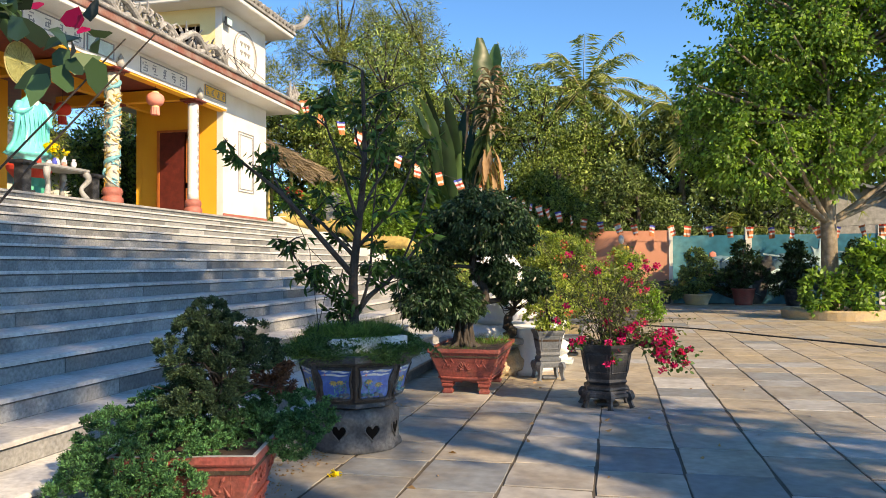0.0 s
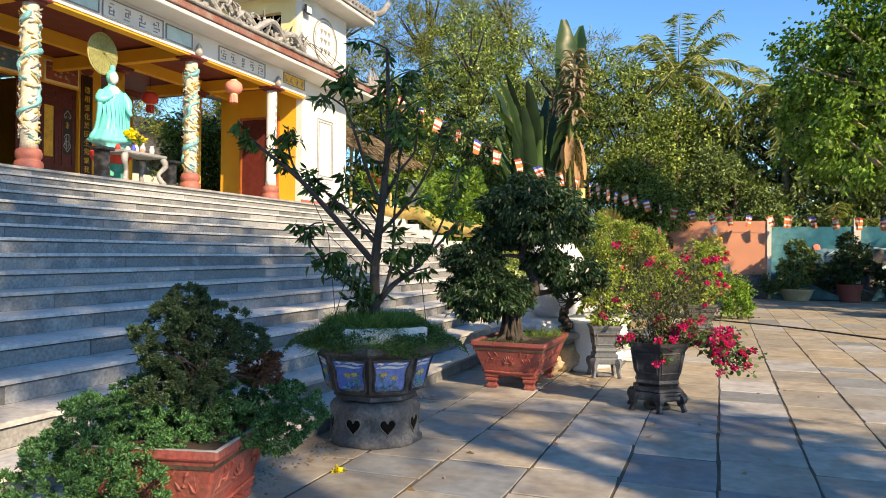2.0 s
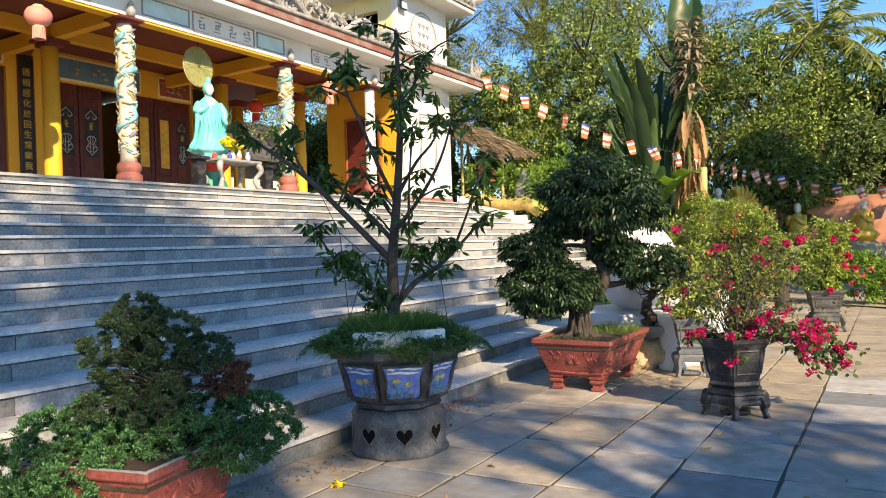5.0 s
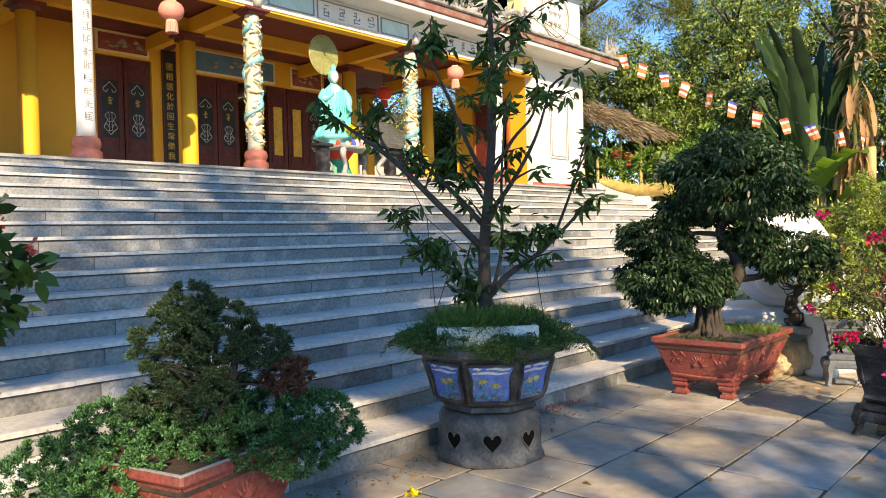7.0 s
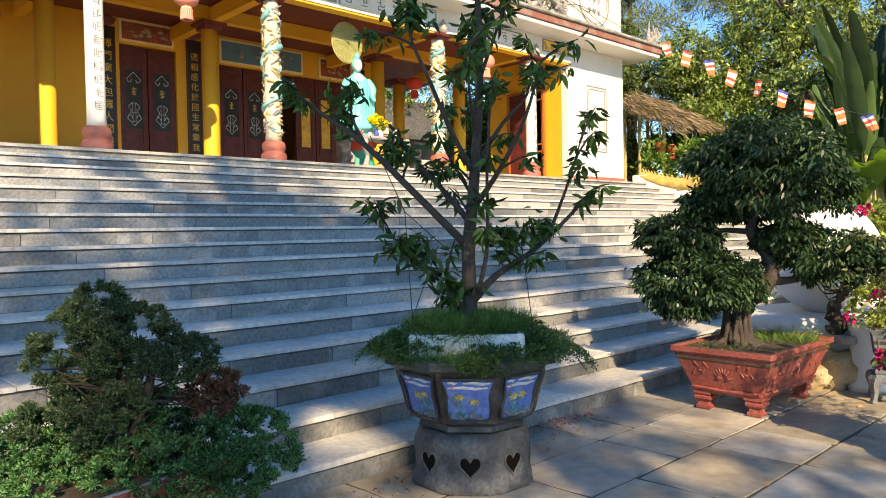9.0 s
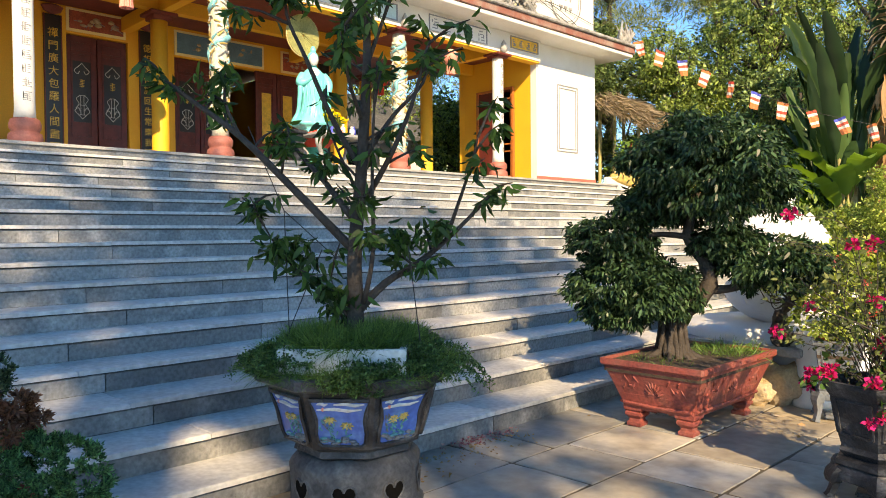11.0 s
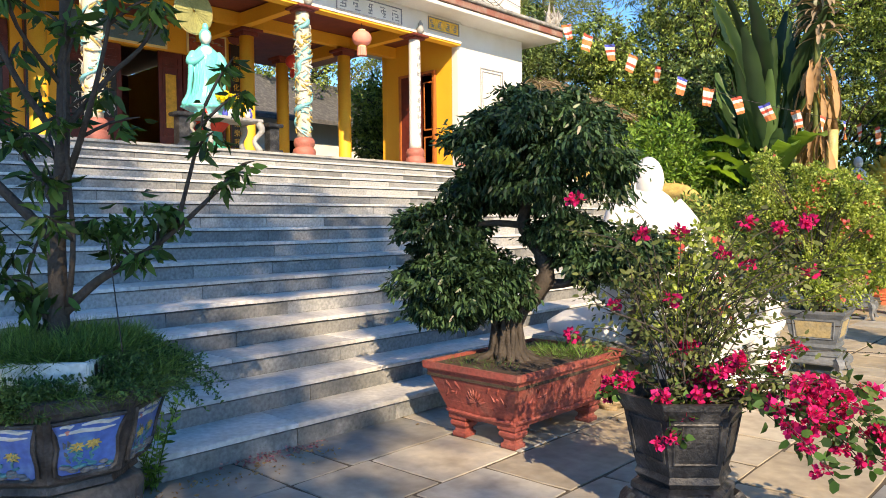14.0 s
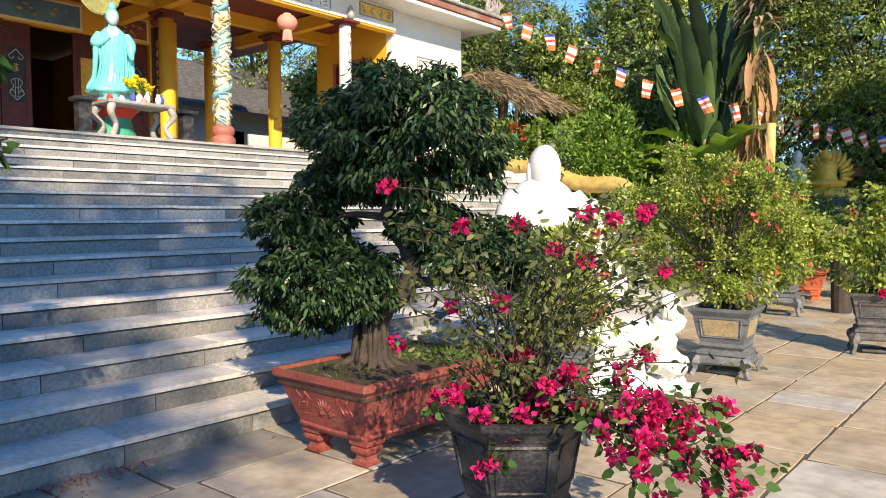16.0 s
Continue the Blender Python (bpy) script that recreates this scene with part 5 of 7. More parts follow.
for i in range(8):
    g = 2 * math.pi * i / 8
    k8 = math.cos(math.pi / 8)

    def face_at(a, zz, o):
        rr = (0.39 + 0.08 * (zz - 0.08) / 0.28) * k8 + o
        return (rr * math.cos(g) - a * math.sin(g), rr * math.sin(g) + a * math.cos(g), zz)

    shape = [(-0.098, 0.10), (0.098, 0.10), (0.122, 0.118), (0.128, 0.17), (0.122, 0.24), (0.134, 0.29), (0.150, 0.348), (-0.150, 0.348), (-0.134, 0.29), (-0.122, 0.24), (-0.128, 0.17), (-0.122, 0.118)]
    bm = bmesh.new()
    lo = [bm.verts.new(face_at(a, z, -0.002)) for a, z in shape]
    hi = [bm.verts.new(face_at(a, z, 0.004)) for a, z in shape]
    bm.faces.new(hi)
    for k in range(len(shape)):
        bm.faces.new((lo[k], lo[(k + 1) % 12], hi[(k + 1) % 12], hi[k]))
    panel = part("panel", bm, M_BLUE, th, "glossy blue enamel panel")
    bm = bmesh.new()
    tube(bm, [face_at(a, z, 0.006) for a, z in shape + shape[:1]], 0.011, 6)
    part("panel_frame", bm, M_BLACKPOT, panel)
    bm = bmesh.new()
    q = random.Random(i)
    for k in range(16):
        blob(bm, face_at(q.uniform(-0.1, 0.1), q.uniform(0.112, 0.15), 0.002), (0.024, 0.024, 0.010), 1, 0.5, 3, q.choice((1, 1, 3, 1)))
    side = q.choice((-1, 1))
    for k in range(10):
        a, zz = side * q.uniform(0.05, 0.1), q.uniform(0.13, 0.24)
        tube(bm, [face_at(a, zz, 0.003), face_at(a + q.uniform(-0.02, 0.02), zz + 0.018, 0.006), face_at(a + q.uniform(-0.03, 0.03), zz + 0.03, 0.003)], [0.004, 0.007, 0.002], 4, q.choice((3, 3, 1)))
    for k in range(2):
        a, zz = q.uniform(0.02, 0.06) * (1 if k else -1), q.uniform(0.215, 0.25)
        for m in range(6):
            tube(bm, [face_at(a * 0.6 + q.uniform(-0.012, 0.012), 0.135 + 0.015 * m, 0.004), face_at(a * 0.8 + q.uniform(-0.03, 0.03), 0.15 + 0.016 * m, 0.006)], 0.006, 4, 3)
        for m in range(8):
            f = m * 0.78
            tube(bm, [face_at(a, zz, 0.004), face_at(a + 0.018 * math.cos(f), zz + 0.014 * math.sin(f), 0.008), face_at(a + 0.036 * math.cos(f), zz + 0.024 * math.sin(f) - 0.006, 0.004)], [0.004, 0.0065, 0.002], 4, 0)
    for zz, a0, a1 in ((0.296, -0.118, 0.11), (0.324, -0.03, 0.125), (0.326, -0.115, -0.06)):
        tube(bm, [face_at(a0, zz, 0.004), face_at(a0 * 0.6 + a1 * 0.4, zz + 0.006, 0.006), face_at(a0 * 0.3 + a1 * 0.7, zz - 0.003, 0.006), face_at(a1, zz + 0.003, 0.004)], [0.004, 0.0095, 0.0085, 0.003], 5, 2)
    blob(bm, face_at(-0.085, 0.30, 0.004), (0.008, 0.012, 0.012), 1, 0.1, 2, 4)
    part("picture", bm, [M_PICTURE, M_GREYPOT, M_FOAM, M_PICGREEN, M_LANTERN], panel, "painted palms, rocks and clouds in raised enamel")
th = thing("foam_box", BX + 0.04, BY - 0.05, 0.77, "old white foam box sunk in the pot's grass", "box", "", -47)
bm = bmesh.new()
for c in ((0.24, -0.34, 0.28, 0.32), (-0.28, -0.34, -0.24, 0.32), (-0.24, -0.34, 0.24, -0.30), (-0.24, 0.28, 0.24, 0.32)):
    box(bm, c[0], c[1], 0, c[2], c[3], 0.15, 0.006)
part("wall", bm, M_FOAM, th)
bm = bmesh.new()
box(bm, -0.24, -0.30, 0, 0.24, 0.28, 0.12)
part("soil", bm, M_SOIL, th)
bm = bmesh.new()
for i in range(4):
    box(bm, 0.20 - i * 0.045, 0.3205, 0.075, 0.225 - i * 0.045, 0.323, 0.135)
box(bm, 0.0, 0.3205, 0.03, 0.24, 0.323, 0.05)
tagged(part("print", bm, M_BLACKB, th, "worn black printing"), kind="stuff")
grass_patch("grass", BX, BY, 0.765, 0.50, 0.50, 17000, 0.13, "long green grass spilling over the blue pot", M_GRASS, 0.9, -0.75)
grass_patch("grass", BX - 0.03, BY + 0.03, 0.90, 0.34, 0.34, 16000, 0.115, "green grass round the young tree's foot", M_GRASS, 0.6)
# creeping weeds among the grass, trailing over the rim
q = random.Random(41)
mats = []
for i in range(46):
    a = q.uniform(0, 6.28)
    away = abs((a + 0.75 + math.pi) % (2 * math.pi) - math.pi)
    out = 0.50 if away > 0.7 else 0.47
    rr = out * (q.uniform(0.75, 1.12) if away > 0.7 else q.uniform(0.88, 1.05))
    mats.append(((rr * math.cos(a), rr * math.sin(a), 0.0 + (0.03 if rr < 0.45 else -0.05 * q.random()) + 0.05 * (away > 0.6)), (0.11, 0.11, 0.055 if away > 0.7 else 0.045)))
pos, way = cloud([((BX + c[0], BY + c[1], 0.80 + c[2]), r) for c, r in mats], 20000, 26, 0.3, 0.4)
trail_p, trail_w = [], []
for i in range(60):
    a = q.choice((2.3, 2.5, 2.8, -2.6, -2.9, 0.55, 0.8, 1.1, 0.3)) + q.uniform(-0.3, 0.3)
    p = Vector((BX + 0.5 * math.cos(a), BY + 0.5 * math.sin(a), 0.80))
    d = Vector((math.cos(a), math.sin(a), 0.5))
    for k in range(q.randint(9, 18)):
        p = p + d.normalized() * 0.018
        d.z -= 0.13
        for m in range(3):
            trail_p.append(p)
            trail_w.append(Vector((q.gauss(0, 1), q.gauss(0, 1), q.gauss(-0.2, 0.7))))
tagged(blades("creeping_weed", np.concatenate([pos, np.array(trail_p)]), np.concatenate([way, np.array(trail_w)]), 0.020, 0.009, M_WEED, None, "", 0.3), "small-leaved creeping weeds trailing over the pot's rim", "weed", kind="stuff")

# young tree in the blue pot
UV = (0.872, 0.49)
th = thing("young_tree", BX - 0.03, BY + 0.03, 0.82, "young tree with bare limbs and drooping leaf tufts", "tree")
BRANCHES = [
    ([(0, 0, 0), (0.0, 0, 0.3), (0.0, 0.0, 0.6), (0.04, 0.0, 0.98), (0.08, -0.02, 1.4), (0.095, -0.02, 1.75), (0.08, 0, 2.35)], 0.066),
    ([(-0.01, 0, 0.60), (-0.31, -0.1, 0.93), (-0.59, -0.2, 1.23), (-0.83, -0.27, 1.42), (-1.02, -0.31, 1.56)], 0.034),
    ([(-0.59, -0.2, 1.23), (-0.68, -0.2, 1.42), (-0.70, -0.16, 1.66)], 0.016),
    ([(0.0, 0, 0.76), (-0.2, 0.06, 0.98), (-0.4, 0.12, 1.17), (-0.5, 0.16, 1.30)], 0.026),
    ([(0.02, 0, 0.92), (-0.15, 0.12, 1.17), (-0.26, 0.2, 1.36)], 0.014),
    ([(0.04, 0, 1.05), (-0.07, -0.12, 1.31), (-0.18, -0.2, 1.62), (-0.27, -0.25, 1.86), (-0.25, -0.26, 2.05)], 0.022),
    ([(0.02, 0, 0.26), (0.15, 0.08, 0.41), (0.34, 0.18, 0.54), (0.52, 0.28, 0.71), (0.74, 0.37, 0.95)], 0.034),
    ([(0.46, 0.25, 0.66), (0.6, 0.2, 1.0), (0.67, 0.18, 1.22)], 0.016),
    ([(0.04, 0.0, 0.84), (0.23, -0.1, 1.06), (0.4, -0.18, 1.34), (0.5, -0.2, 1.65)], 0.024),
    ([(0.07, 0.0, 1.12), (0.2, 0.12, 1.36), (0.34, 0.22, 1.55), (0.37, 0.26, 1.78)], 0.02),
    ([(0.09, -0.01, 1.62), (0.17, 0.02, 1.85), (0.28, 0.05, 2.15)], 0.018),
    ([(0.09, -0.01, 1.58), (0.04, 0.1, 1.8), (0.03, 0.14, 2.1)], 0.016),
    ([(-0.02, 0.0, 0.2), (-0.14, -0.06, 0.36), (-0.31, -0.1, 0.49), (-0.46, -0.12, 0.68), (-0.57, -0.14, 0.9)], 0.014),
    ([(0.05, 0.0, 0.3), (0.13, -0.05, 0.6), (0.15, -0.1, 1.1), (0.2, -0.14, 1.6)], 0.02),
    ([(-0.04, 0.02, 0.05), (-0.09, 0.0, 0.25), (-0.13, -0.04, 0.45)], 0.012),
    ([(0.06, 0, 1.3), (0.1, -0.3, 1.5), (0.14, -0.42, 1.72)], 0.016),
]
bm = bmesh.new()
q = random.Random(11)
tips, tipways = [], []
for pts, r in BRANCHES:
    s = [Vector(p) for p in soft(tilt(pts, 0, 0, 0, UV), 4)]
    tube(bm, s, [r * 0.8 * (1 - 0.75 * i / len(s)) for i in range(len(s))], 8)
    tips.append((s[-1], (s[-1] - s[-2]).normalized()))
    for i in range(max(4, len(s) // 3), len(s), 2):
        if q.random() < 0.8:
            d = Vector((q.uniform(-1, 1), q.uniform(-1, 1), q.uniform(0.1, 0.9))).normalized()
            L = q.uniform(0.14, 0.32)
            e = s[i] + d * L
            tube(bm, soft([s[i], s[i] + d * L * 0.5 + Vector((0, 0, 0.02)), e], 2), [0.009, 0.008, 0.007, 0.005, 0.003], 5)
            tips.append((e, d))
part("trunk", bm, M_BARK, th, "grey-brown trunk and limbs", True)
pos, way = [], []
for e, d in tips:
    for k in range(q.randint(12, 28)):
        v = Vector((q.gauss(0, 1), q.gauss(0, 1), q.gauss(-0.5, 0.6))).normalized()
        pos.append(e - d * q.uniform(0, 0.12) + v * 0.045 * q.random())
        way.append(v + d * 0.25 - Vector((0, 0, 0.5)))
for c, n in (((-0.37, -0.12, 0.62), 90), ((-0.28, -0.1, 0.58), 50), ((0.24, 0.12, 0.66), 80), ((0.42, 0.2, 0.72), 60), ((-0.07, -0.02, 0.34), 60), ((-0.27, -0.24, 1.98), 70), ((-0.7, -0.18, 1.56), 60)):
    o = Vector(tilt([c], 0, 0, 0, UV)[0])
    for k in range(n):
        v = Vector((q.gauss(0, 1), q.gauss(0, 1), q.gauss(-0.4, 0.6))).normalized()
        pos.append(o + Vector((q.gauss(0, 0.06), q.gauss(0, 0.06), q.gauss(0, 0.045))))
        way.append(v - Vector((0, 0, 0.6)))
blades("leaves", np.array(pos), np.array(way), 0.085, 0.029, M_LEAF_TREE, th, "toothed drooping leaves", 0.45, True)
for a, b in (((-0.38, -0.1, 0.82), (-0.3, -0.2, 0.02)), ((-0.38, -0.1, 0.82), (-0.1, -0.02, 0.55)), ((-0.38, -0.1, 0.82), (-0.6, -0.1, 1.3)), ((0.35, -0.1, 0.62), (0.42, -0.1, 0.05)), ((-0.2, 0, 0.6), (-0.36, -0.22, 0.02))):
    p, c = tilt([a, b], 0, 0, 0, UV)
    bm = bmesh.new()
    tube(bm, soft([p, c], 3), 0.003, 5)
    part("guy_line", bm, M_CABLE, th, "thin dark training wires")

# black six-sided pot with the magenta bougainvillea
KX, KY = -0.10, 8.03
urn("planter", KX, KY, 6, 0.315, 0.42, 0.24, M_BLACKPOT, "black glazed six-sided pot on a footed stand", 10)
th = thing("bougainvillea", KX, KY, 0.58, "wispy bougainvillea in a black pot with hanging magenta sprays", "bougainvillea")
q = random.Random(14)
bm = bmesh.new()
lpos, lway, fpos, fway, hpos, hway = [], [], [], [], [], []
ARCHES = [((0.05, 0.02, 0.75), 14, 0.30), ((-0.25, -0.1, 0.42), 8, 0.22), ((0.42, 0.05, 0.45), 12, 0.28), ((0.60, 0.10, 0.02), 12, 0.16), ((0.80, 0.32, -0.16), 9, 0.10), ((-0.38, -0.2, 0.62), 9, 0.18), ((0.35, 0.2, 0.72), 12, 0.2), ((0.42, 0.1, 0.15), 10, 0.2), ((0.02, -0.24, -0.12), 3, 0.05), ((-0.28, -0.18, 0.08), 3, 0.1), ((0.25, 0.35, 0.55), 8, 0.25)]
for g, (end, count, spread) in enumerate(ARCHES):
    for k in range(count):
        e = Vector(end) + Vector((q.gauss(0, spread), q.gauss(0, spread), q.gauss(0, spread * 0.6)))
        rise = max(0.12, e.z * 0.8 + 0.12)
        s = soft([(q.uniform(-0.07, 0.07), q.uniform(-0.07, 0.07), -0.05), (e.x * 0.3 + q.gauss(0, 0.05), e.y * 0.3 + q.gauss(0, 0.05), rise * 0.6), (e.x * 0.7 + q.gauss(0, 0.06), e.y * 0.7 + q.gauss(0, 0.06), max(rise, e.z) * 0.9 + q.gauss(0, 0.04)), e], 5)
        thick = 0.0055 if k == 0 else 0.0024
        tube(bm, s, [thick * (1 - 0.75 * i / len(s)) + 0.001 for i in range(len(s))], 5)
        for i in range(4, len(s)):
            for m in range(3):
                v = Vector((q.gauss(0, 1), q.gauss(0, 1), q.gauss(0, 0.7))).normalized()
                (hpos if e.z < 0.1 and i > 9 else lpos).append(s[i] + v * q.uniform(0.005, 0.05))
                (hway if e.z < 0.1 and i > 9 else lway).append(v + Vector((0, 0, -0.4)))
        low = e.z < 0.3 and e.x > 0.1 or g in (8, 9)
        for c in range(q.choice((1, 2, 2, 3)) if low else (1 if q.random() < 0.14 else 0)):
            p = s[-1 - q.randint(0, 5)] + Vector((q.gauss(0, 0.02), q.gauss(0, 0.02), q.gauss(0, 0.02)))
            for m in range(q.randint(26, 44)):
                v = Vector((q.gauss(0, 1), q.gauss(0, 1), q.gauss(0, 1))).normalized()
                fpos.append(p + Vector((v.x, v.y, v.z * 0.7)) * q.uniform(0.004, 0.036))
                fway.append(v)
tagged(part("stemwork", bm, M_BARK, th, "thin arching woody stems"), kind="stuff")
blades("leaves", np.array(lpos), np.array(lway), 0.038, 0.019, M_LEAF_WISP, th, "small dull leaves", 0.2, True)
blades("hanging_leaves", np.array(hpos), np.array(hway), 0.05, 0.036, M_LEAF_TREE, th, "larger hanging leaves", 0.25, True)
tagged(blades("bract_cluster", np.array(fpos), np.array(fway), 0.027, 0.025, M_MAGENTA, th, "magenta papery bracts", 0.15, True), kind="stuff")

# small stand with its pot beside the statue
urn("planter", -0.86, 9.72, 4, 0.25, 0.34, 0.30, M_GREYPOT, "weathered grey square pot on a pale footed stand", 20)
bract_plant("bougainvillea", -0.86, 9.72, 0.58, [((0, 0, 0.3), (0.34, 0.34, 0.3)), ((0.0, 0.1, 0.65), (0.3, 0.3, 0.25))], 2600, 90, M_LEAF_BOUG, M_CORAL, 14, "yellow-green bougainvillea with a few coral bracts", 0.045)

# planters further along the stair side
urn("planter", -0.74, 12.35, 4, 0.38, 0.38, 0.24, M_GREYPOT, "large grey square planter with framed panels on a stand", 5, M_OCHRE)
bract_plant("bougainvillea", -0.80, 12.5, 0.58, [((0.05, 0.0, 0.3), (0.42, 0.42, 0.36)), ((-0.35, 0.35, 1.0), (0.62, 0.6, 0.42)), ((0.2, 0.25, 0.75), (0.42, 0.45, 0.35)), ((-0.6, 0.35, 0.5), (0.5, 0.5, 0.4)), ((-0.1, 0.5, 1.25), (0.4, 0.4, 0.3)), ((0.45, 0.3, 0.45), (0.22, 0.22, 0.3)), ((-0.55, 0.1, 1.42), (0.16, 0.16, 0.22)), ((0.3, 0.1, 1.15), (0.18, 0.16, 0.2)), ((-0.95, 0.2, 0.95), (0.2, 0.2, 0.22)), ((0.55, 0.0, 0.8), (0.14, 0.14, 0.16))], 38000, 150, M_LEAF_BOUG, M_CORAL, 12, "big yellow-green bougainvillea dotted with coral bracts", 0.033)
urn("planter", -1.55, 16.9, 4, 0.42, 0.5, 0.32, M_GREYPOT, "grey square planter with a bronze-coloured panel", 8, M_OCHRE)
bract_plant("bougainvillea", -1.7, 17.1, 0.8, [((0.0, 0.0, 0.45), (0.75, 0.75, 0.5)), ((-0.3, 0.2, 1.0), (0.7, 0.7, 0.45)), ((0.5, -0.2, 0.3), (0.5, 0.5, 0.35))], 18000, 120, M_LEAF_BOUG, M_CORAL, 10, "bright green bougainvillea bush behind the planters", 0.05)
trough("planter", -1.85, 19.3, 0.75, 0.75, 0.52, M_TERRA_LIT, "red square planter with fret panels, sunlight in its colour", 10)
th = thing("shrub", -1.85, 19.3, 0.48, "low dark green layered shrub in the red square planter", "shrub")
foliage("leaves", [((0, 0, 0.3), (0.55, 0.55, 0.35)), ((0, 0, 0.7), (0.4, 0.4, 0.3))], 3600, 0.06, 0.02, M_JUNIPER, th, "", 60, 0.2, 0.0)
urn("planter", 0.12, 14.35, 4, 0.36, 0.36, 0.28, M_STOOL, "grey-brown square pot on a long footed stand", 15)
bract_plant("bougainvillea", 0.12, 14.35, 0.6, [((0.0, 0.0, 0.35), (0.45, 0.45, 0.4)), ((0.1, 0.1, 0.85), (0.4, 0.4, 0.35))], 3600, 330, M_LEAF_BOUG, M_MAGENTA, 14, "bougainvillea with crimson bracts in a grey pot", 0.055)

# ---- white seated statue and its ledge ----
bm = bmesh.new()
blob(bm, (0, 0, 0.28), (0.62, 0.55, 0.30), 3, 0.06, 1.5)
blob(bm, (0.05, 0, 0.62), (0.42, 0.40, 0.36), 3, 0.03, 2)
blob(bm, (-0.02, 0, 0.92), (0.30, 0.36, 0.26), 3, 0.03, 2)
blob(bm, (0.04, 0, 1.24), (0.17, 0.165, 0.205), 3, 0.02, 2)
blob(bm, (0.16, 0.0, 1.2), (0.05, 0.035, 0.04), 2, 0.02)
for s in (-1, 1):
    blob(bm, (0.02, s * 0.165, 1.2), (0.035, 0.025, 0.09), 2, 0.02)
    tube(bm, soft([(0.0, s * 0.32, 0.98), (0.16, s * 0.46, 0.74), (0.36, s * 0.42, 0.55), (0.44, s * 0.3, 0.5)]), [0.13, 0.135, 0.14, 0.14, 0.13, 0.12, 0.11, 0.1, 0.095, 0.09, 0.085, 0.08, 0.07], 12)
    tube(bm, soft([(0.1, s * 0.3, 0.35), (0.42, s * 0.52, 0.3), (0.56, s * 0.3, 0.22), (0.5, s * 0.08, 0.14)]), [0.2, 0.2, 0.2, 0.19, 0.18, 0.17, 0.16, 0.15, 0.14, 0.12, 0.1, 0.09, 0.07], 12)
st = tagged(link("statue", bm, M_STATUE, True), "large white glazed seated statue beside the stairs", "statue")
st.matrix_world = pose(-1.75, 10.8, 0.62, 0, 0, -30) @ Matrix.Diagonal((0.84, 0.84, 1.0, 1))
th = thing("lotus_pedestal", -1.75, 10.85, 0, "white stone base with a lobed lotus edge", "pedestal")
bm = bmesh.new()
lathe(bm, [(0.95, 0), (0.95, 0.1), (0.82, 0.16), (0.78, 0.4), (0.88, 0.46), (0.9, 0.56), (0.8, 0.62)], 32)
for v in bm.verts:
    a = math.atan2(v.co.y, v.co.x)
    k = 1 + 0.035 * abs(math.sin(a * 7))
    v.co.x, v.co.y = v.co.x * k, v.co.y * k
part("plinth", bm, M_STATUE, th, "", True)
th = thing("white_scroll", -0.86, 11.25, 0, "white painted curling stone scroll standing on the yard", "ornament")
bm = bmesh.new()
for i, (z, r) in enumerate(((0.1, 0.2), (0.3, 0.22), (0.5, 0.18), (0.68, 0.2), (0.84, 0.12))):
    blob(bm, (0.04 * math.sin(i * 2), 0.05 * math.cos(i * 2), z * 0.85), (r * 0.75, r * 0.6, 0.12), 3, 0.45, 5)
box(bm, -0.24, -0.2, 0, 0.24, 0.2, 0.08, 0.02)
part("scroll", bm, M_FOAM, th, "", True)
th = thing("stone_ledge", -1.62, 10.0, 0, "grey stone slab on rough tan rocks", "ledge")
bm = bmesh.new()
box(bm, -0.75, -0.12, 0.42, 0.42, 0.22, 0.50, 0.012)
part("slab", bm, M_SLAB, th)
for i, (x, y, z, s) in enumerate(((-0.5, 0.05, 0.2, 0.26), (-0.1, 0.0, 0.2, 0.28), (0.22, -0.05, 0.17, 0.22), (0.1, -0.22, 0.1, 0.15), (0.36, 0.1, 0.14, 0.18))):
    bm = bmesh.new()
    blob(bm, (x, y, z), (s, s * 0.7, min(s, z * 1.05)), 3, 0.5, 1.8)
    part("rock", bm, M_ROCK, th)
th = thing("stone_post", -1.16, 10.05, 0, "short round white-washed stone post", "post")
bm = bmesh.new()
lathe(bm, [(0.16, 0), (0.16, 0.05), (0.135, 0.09), (0.13, 0.5), (0.15, 0.55), (0.16, 0.6), (0.15, 0.63)], 24)
part("shaft", bm, M_WHITE, th, "", True)
th = thing("bonsai_stump", -1.42, 10.0, 0.5, "gnarled dark bonsai stump with thin twigs", "tree")
bm = bmesh.new()
s = soft([(0, 0, 0), (0.05, 0, 0.1), (-0.03, 0.02, 0.2), (0.06, 0.0, 0.34), (0.1, 0.02, 0.5)], 4)
tube(bm, s, [0.09 - 0.004 * i + 0.02 * math.sin(i * 2.1) for i in range(len(s))], 9)
part("trunk", bm, M_BARK, th)
bm = bmesh.new()
q = random.Random(4)
for i in range(26):
    e = (q.uniform(-0.2, 0.5), q.uniform(-0.3, 0.3), q.uniform(0.4, 0.9))
    tube(bm, soft([(0.08, 0.01, 0.4), (e[0] * 0.5, e[1] * 0.5, e[2] * 0.75), e], 3), [0.012, 0.01, 0.008, 0.006, 0.005, 0.004, 0.003], 4)
tagged(part("twig_tangle", bm, M_BARK, th, "thin bare twigs"), kind="stuff")
foliage("leaves", [((0.2, 0, 0.6), (0.4, 0.36, 0.3))], 900, 0.035, 0.02, M_LEAF_BOUG, th, "", 40, 0.2, 0.1)

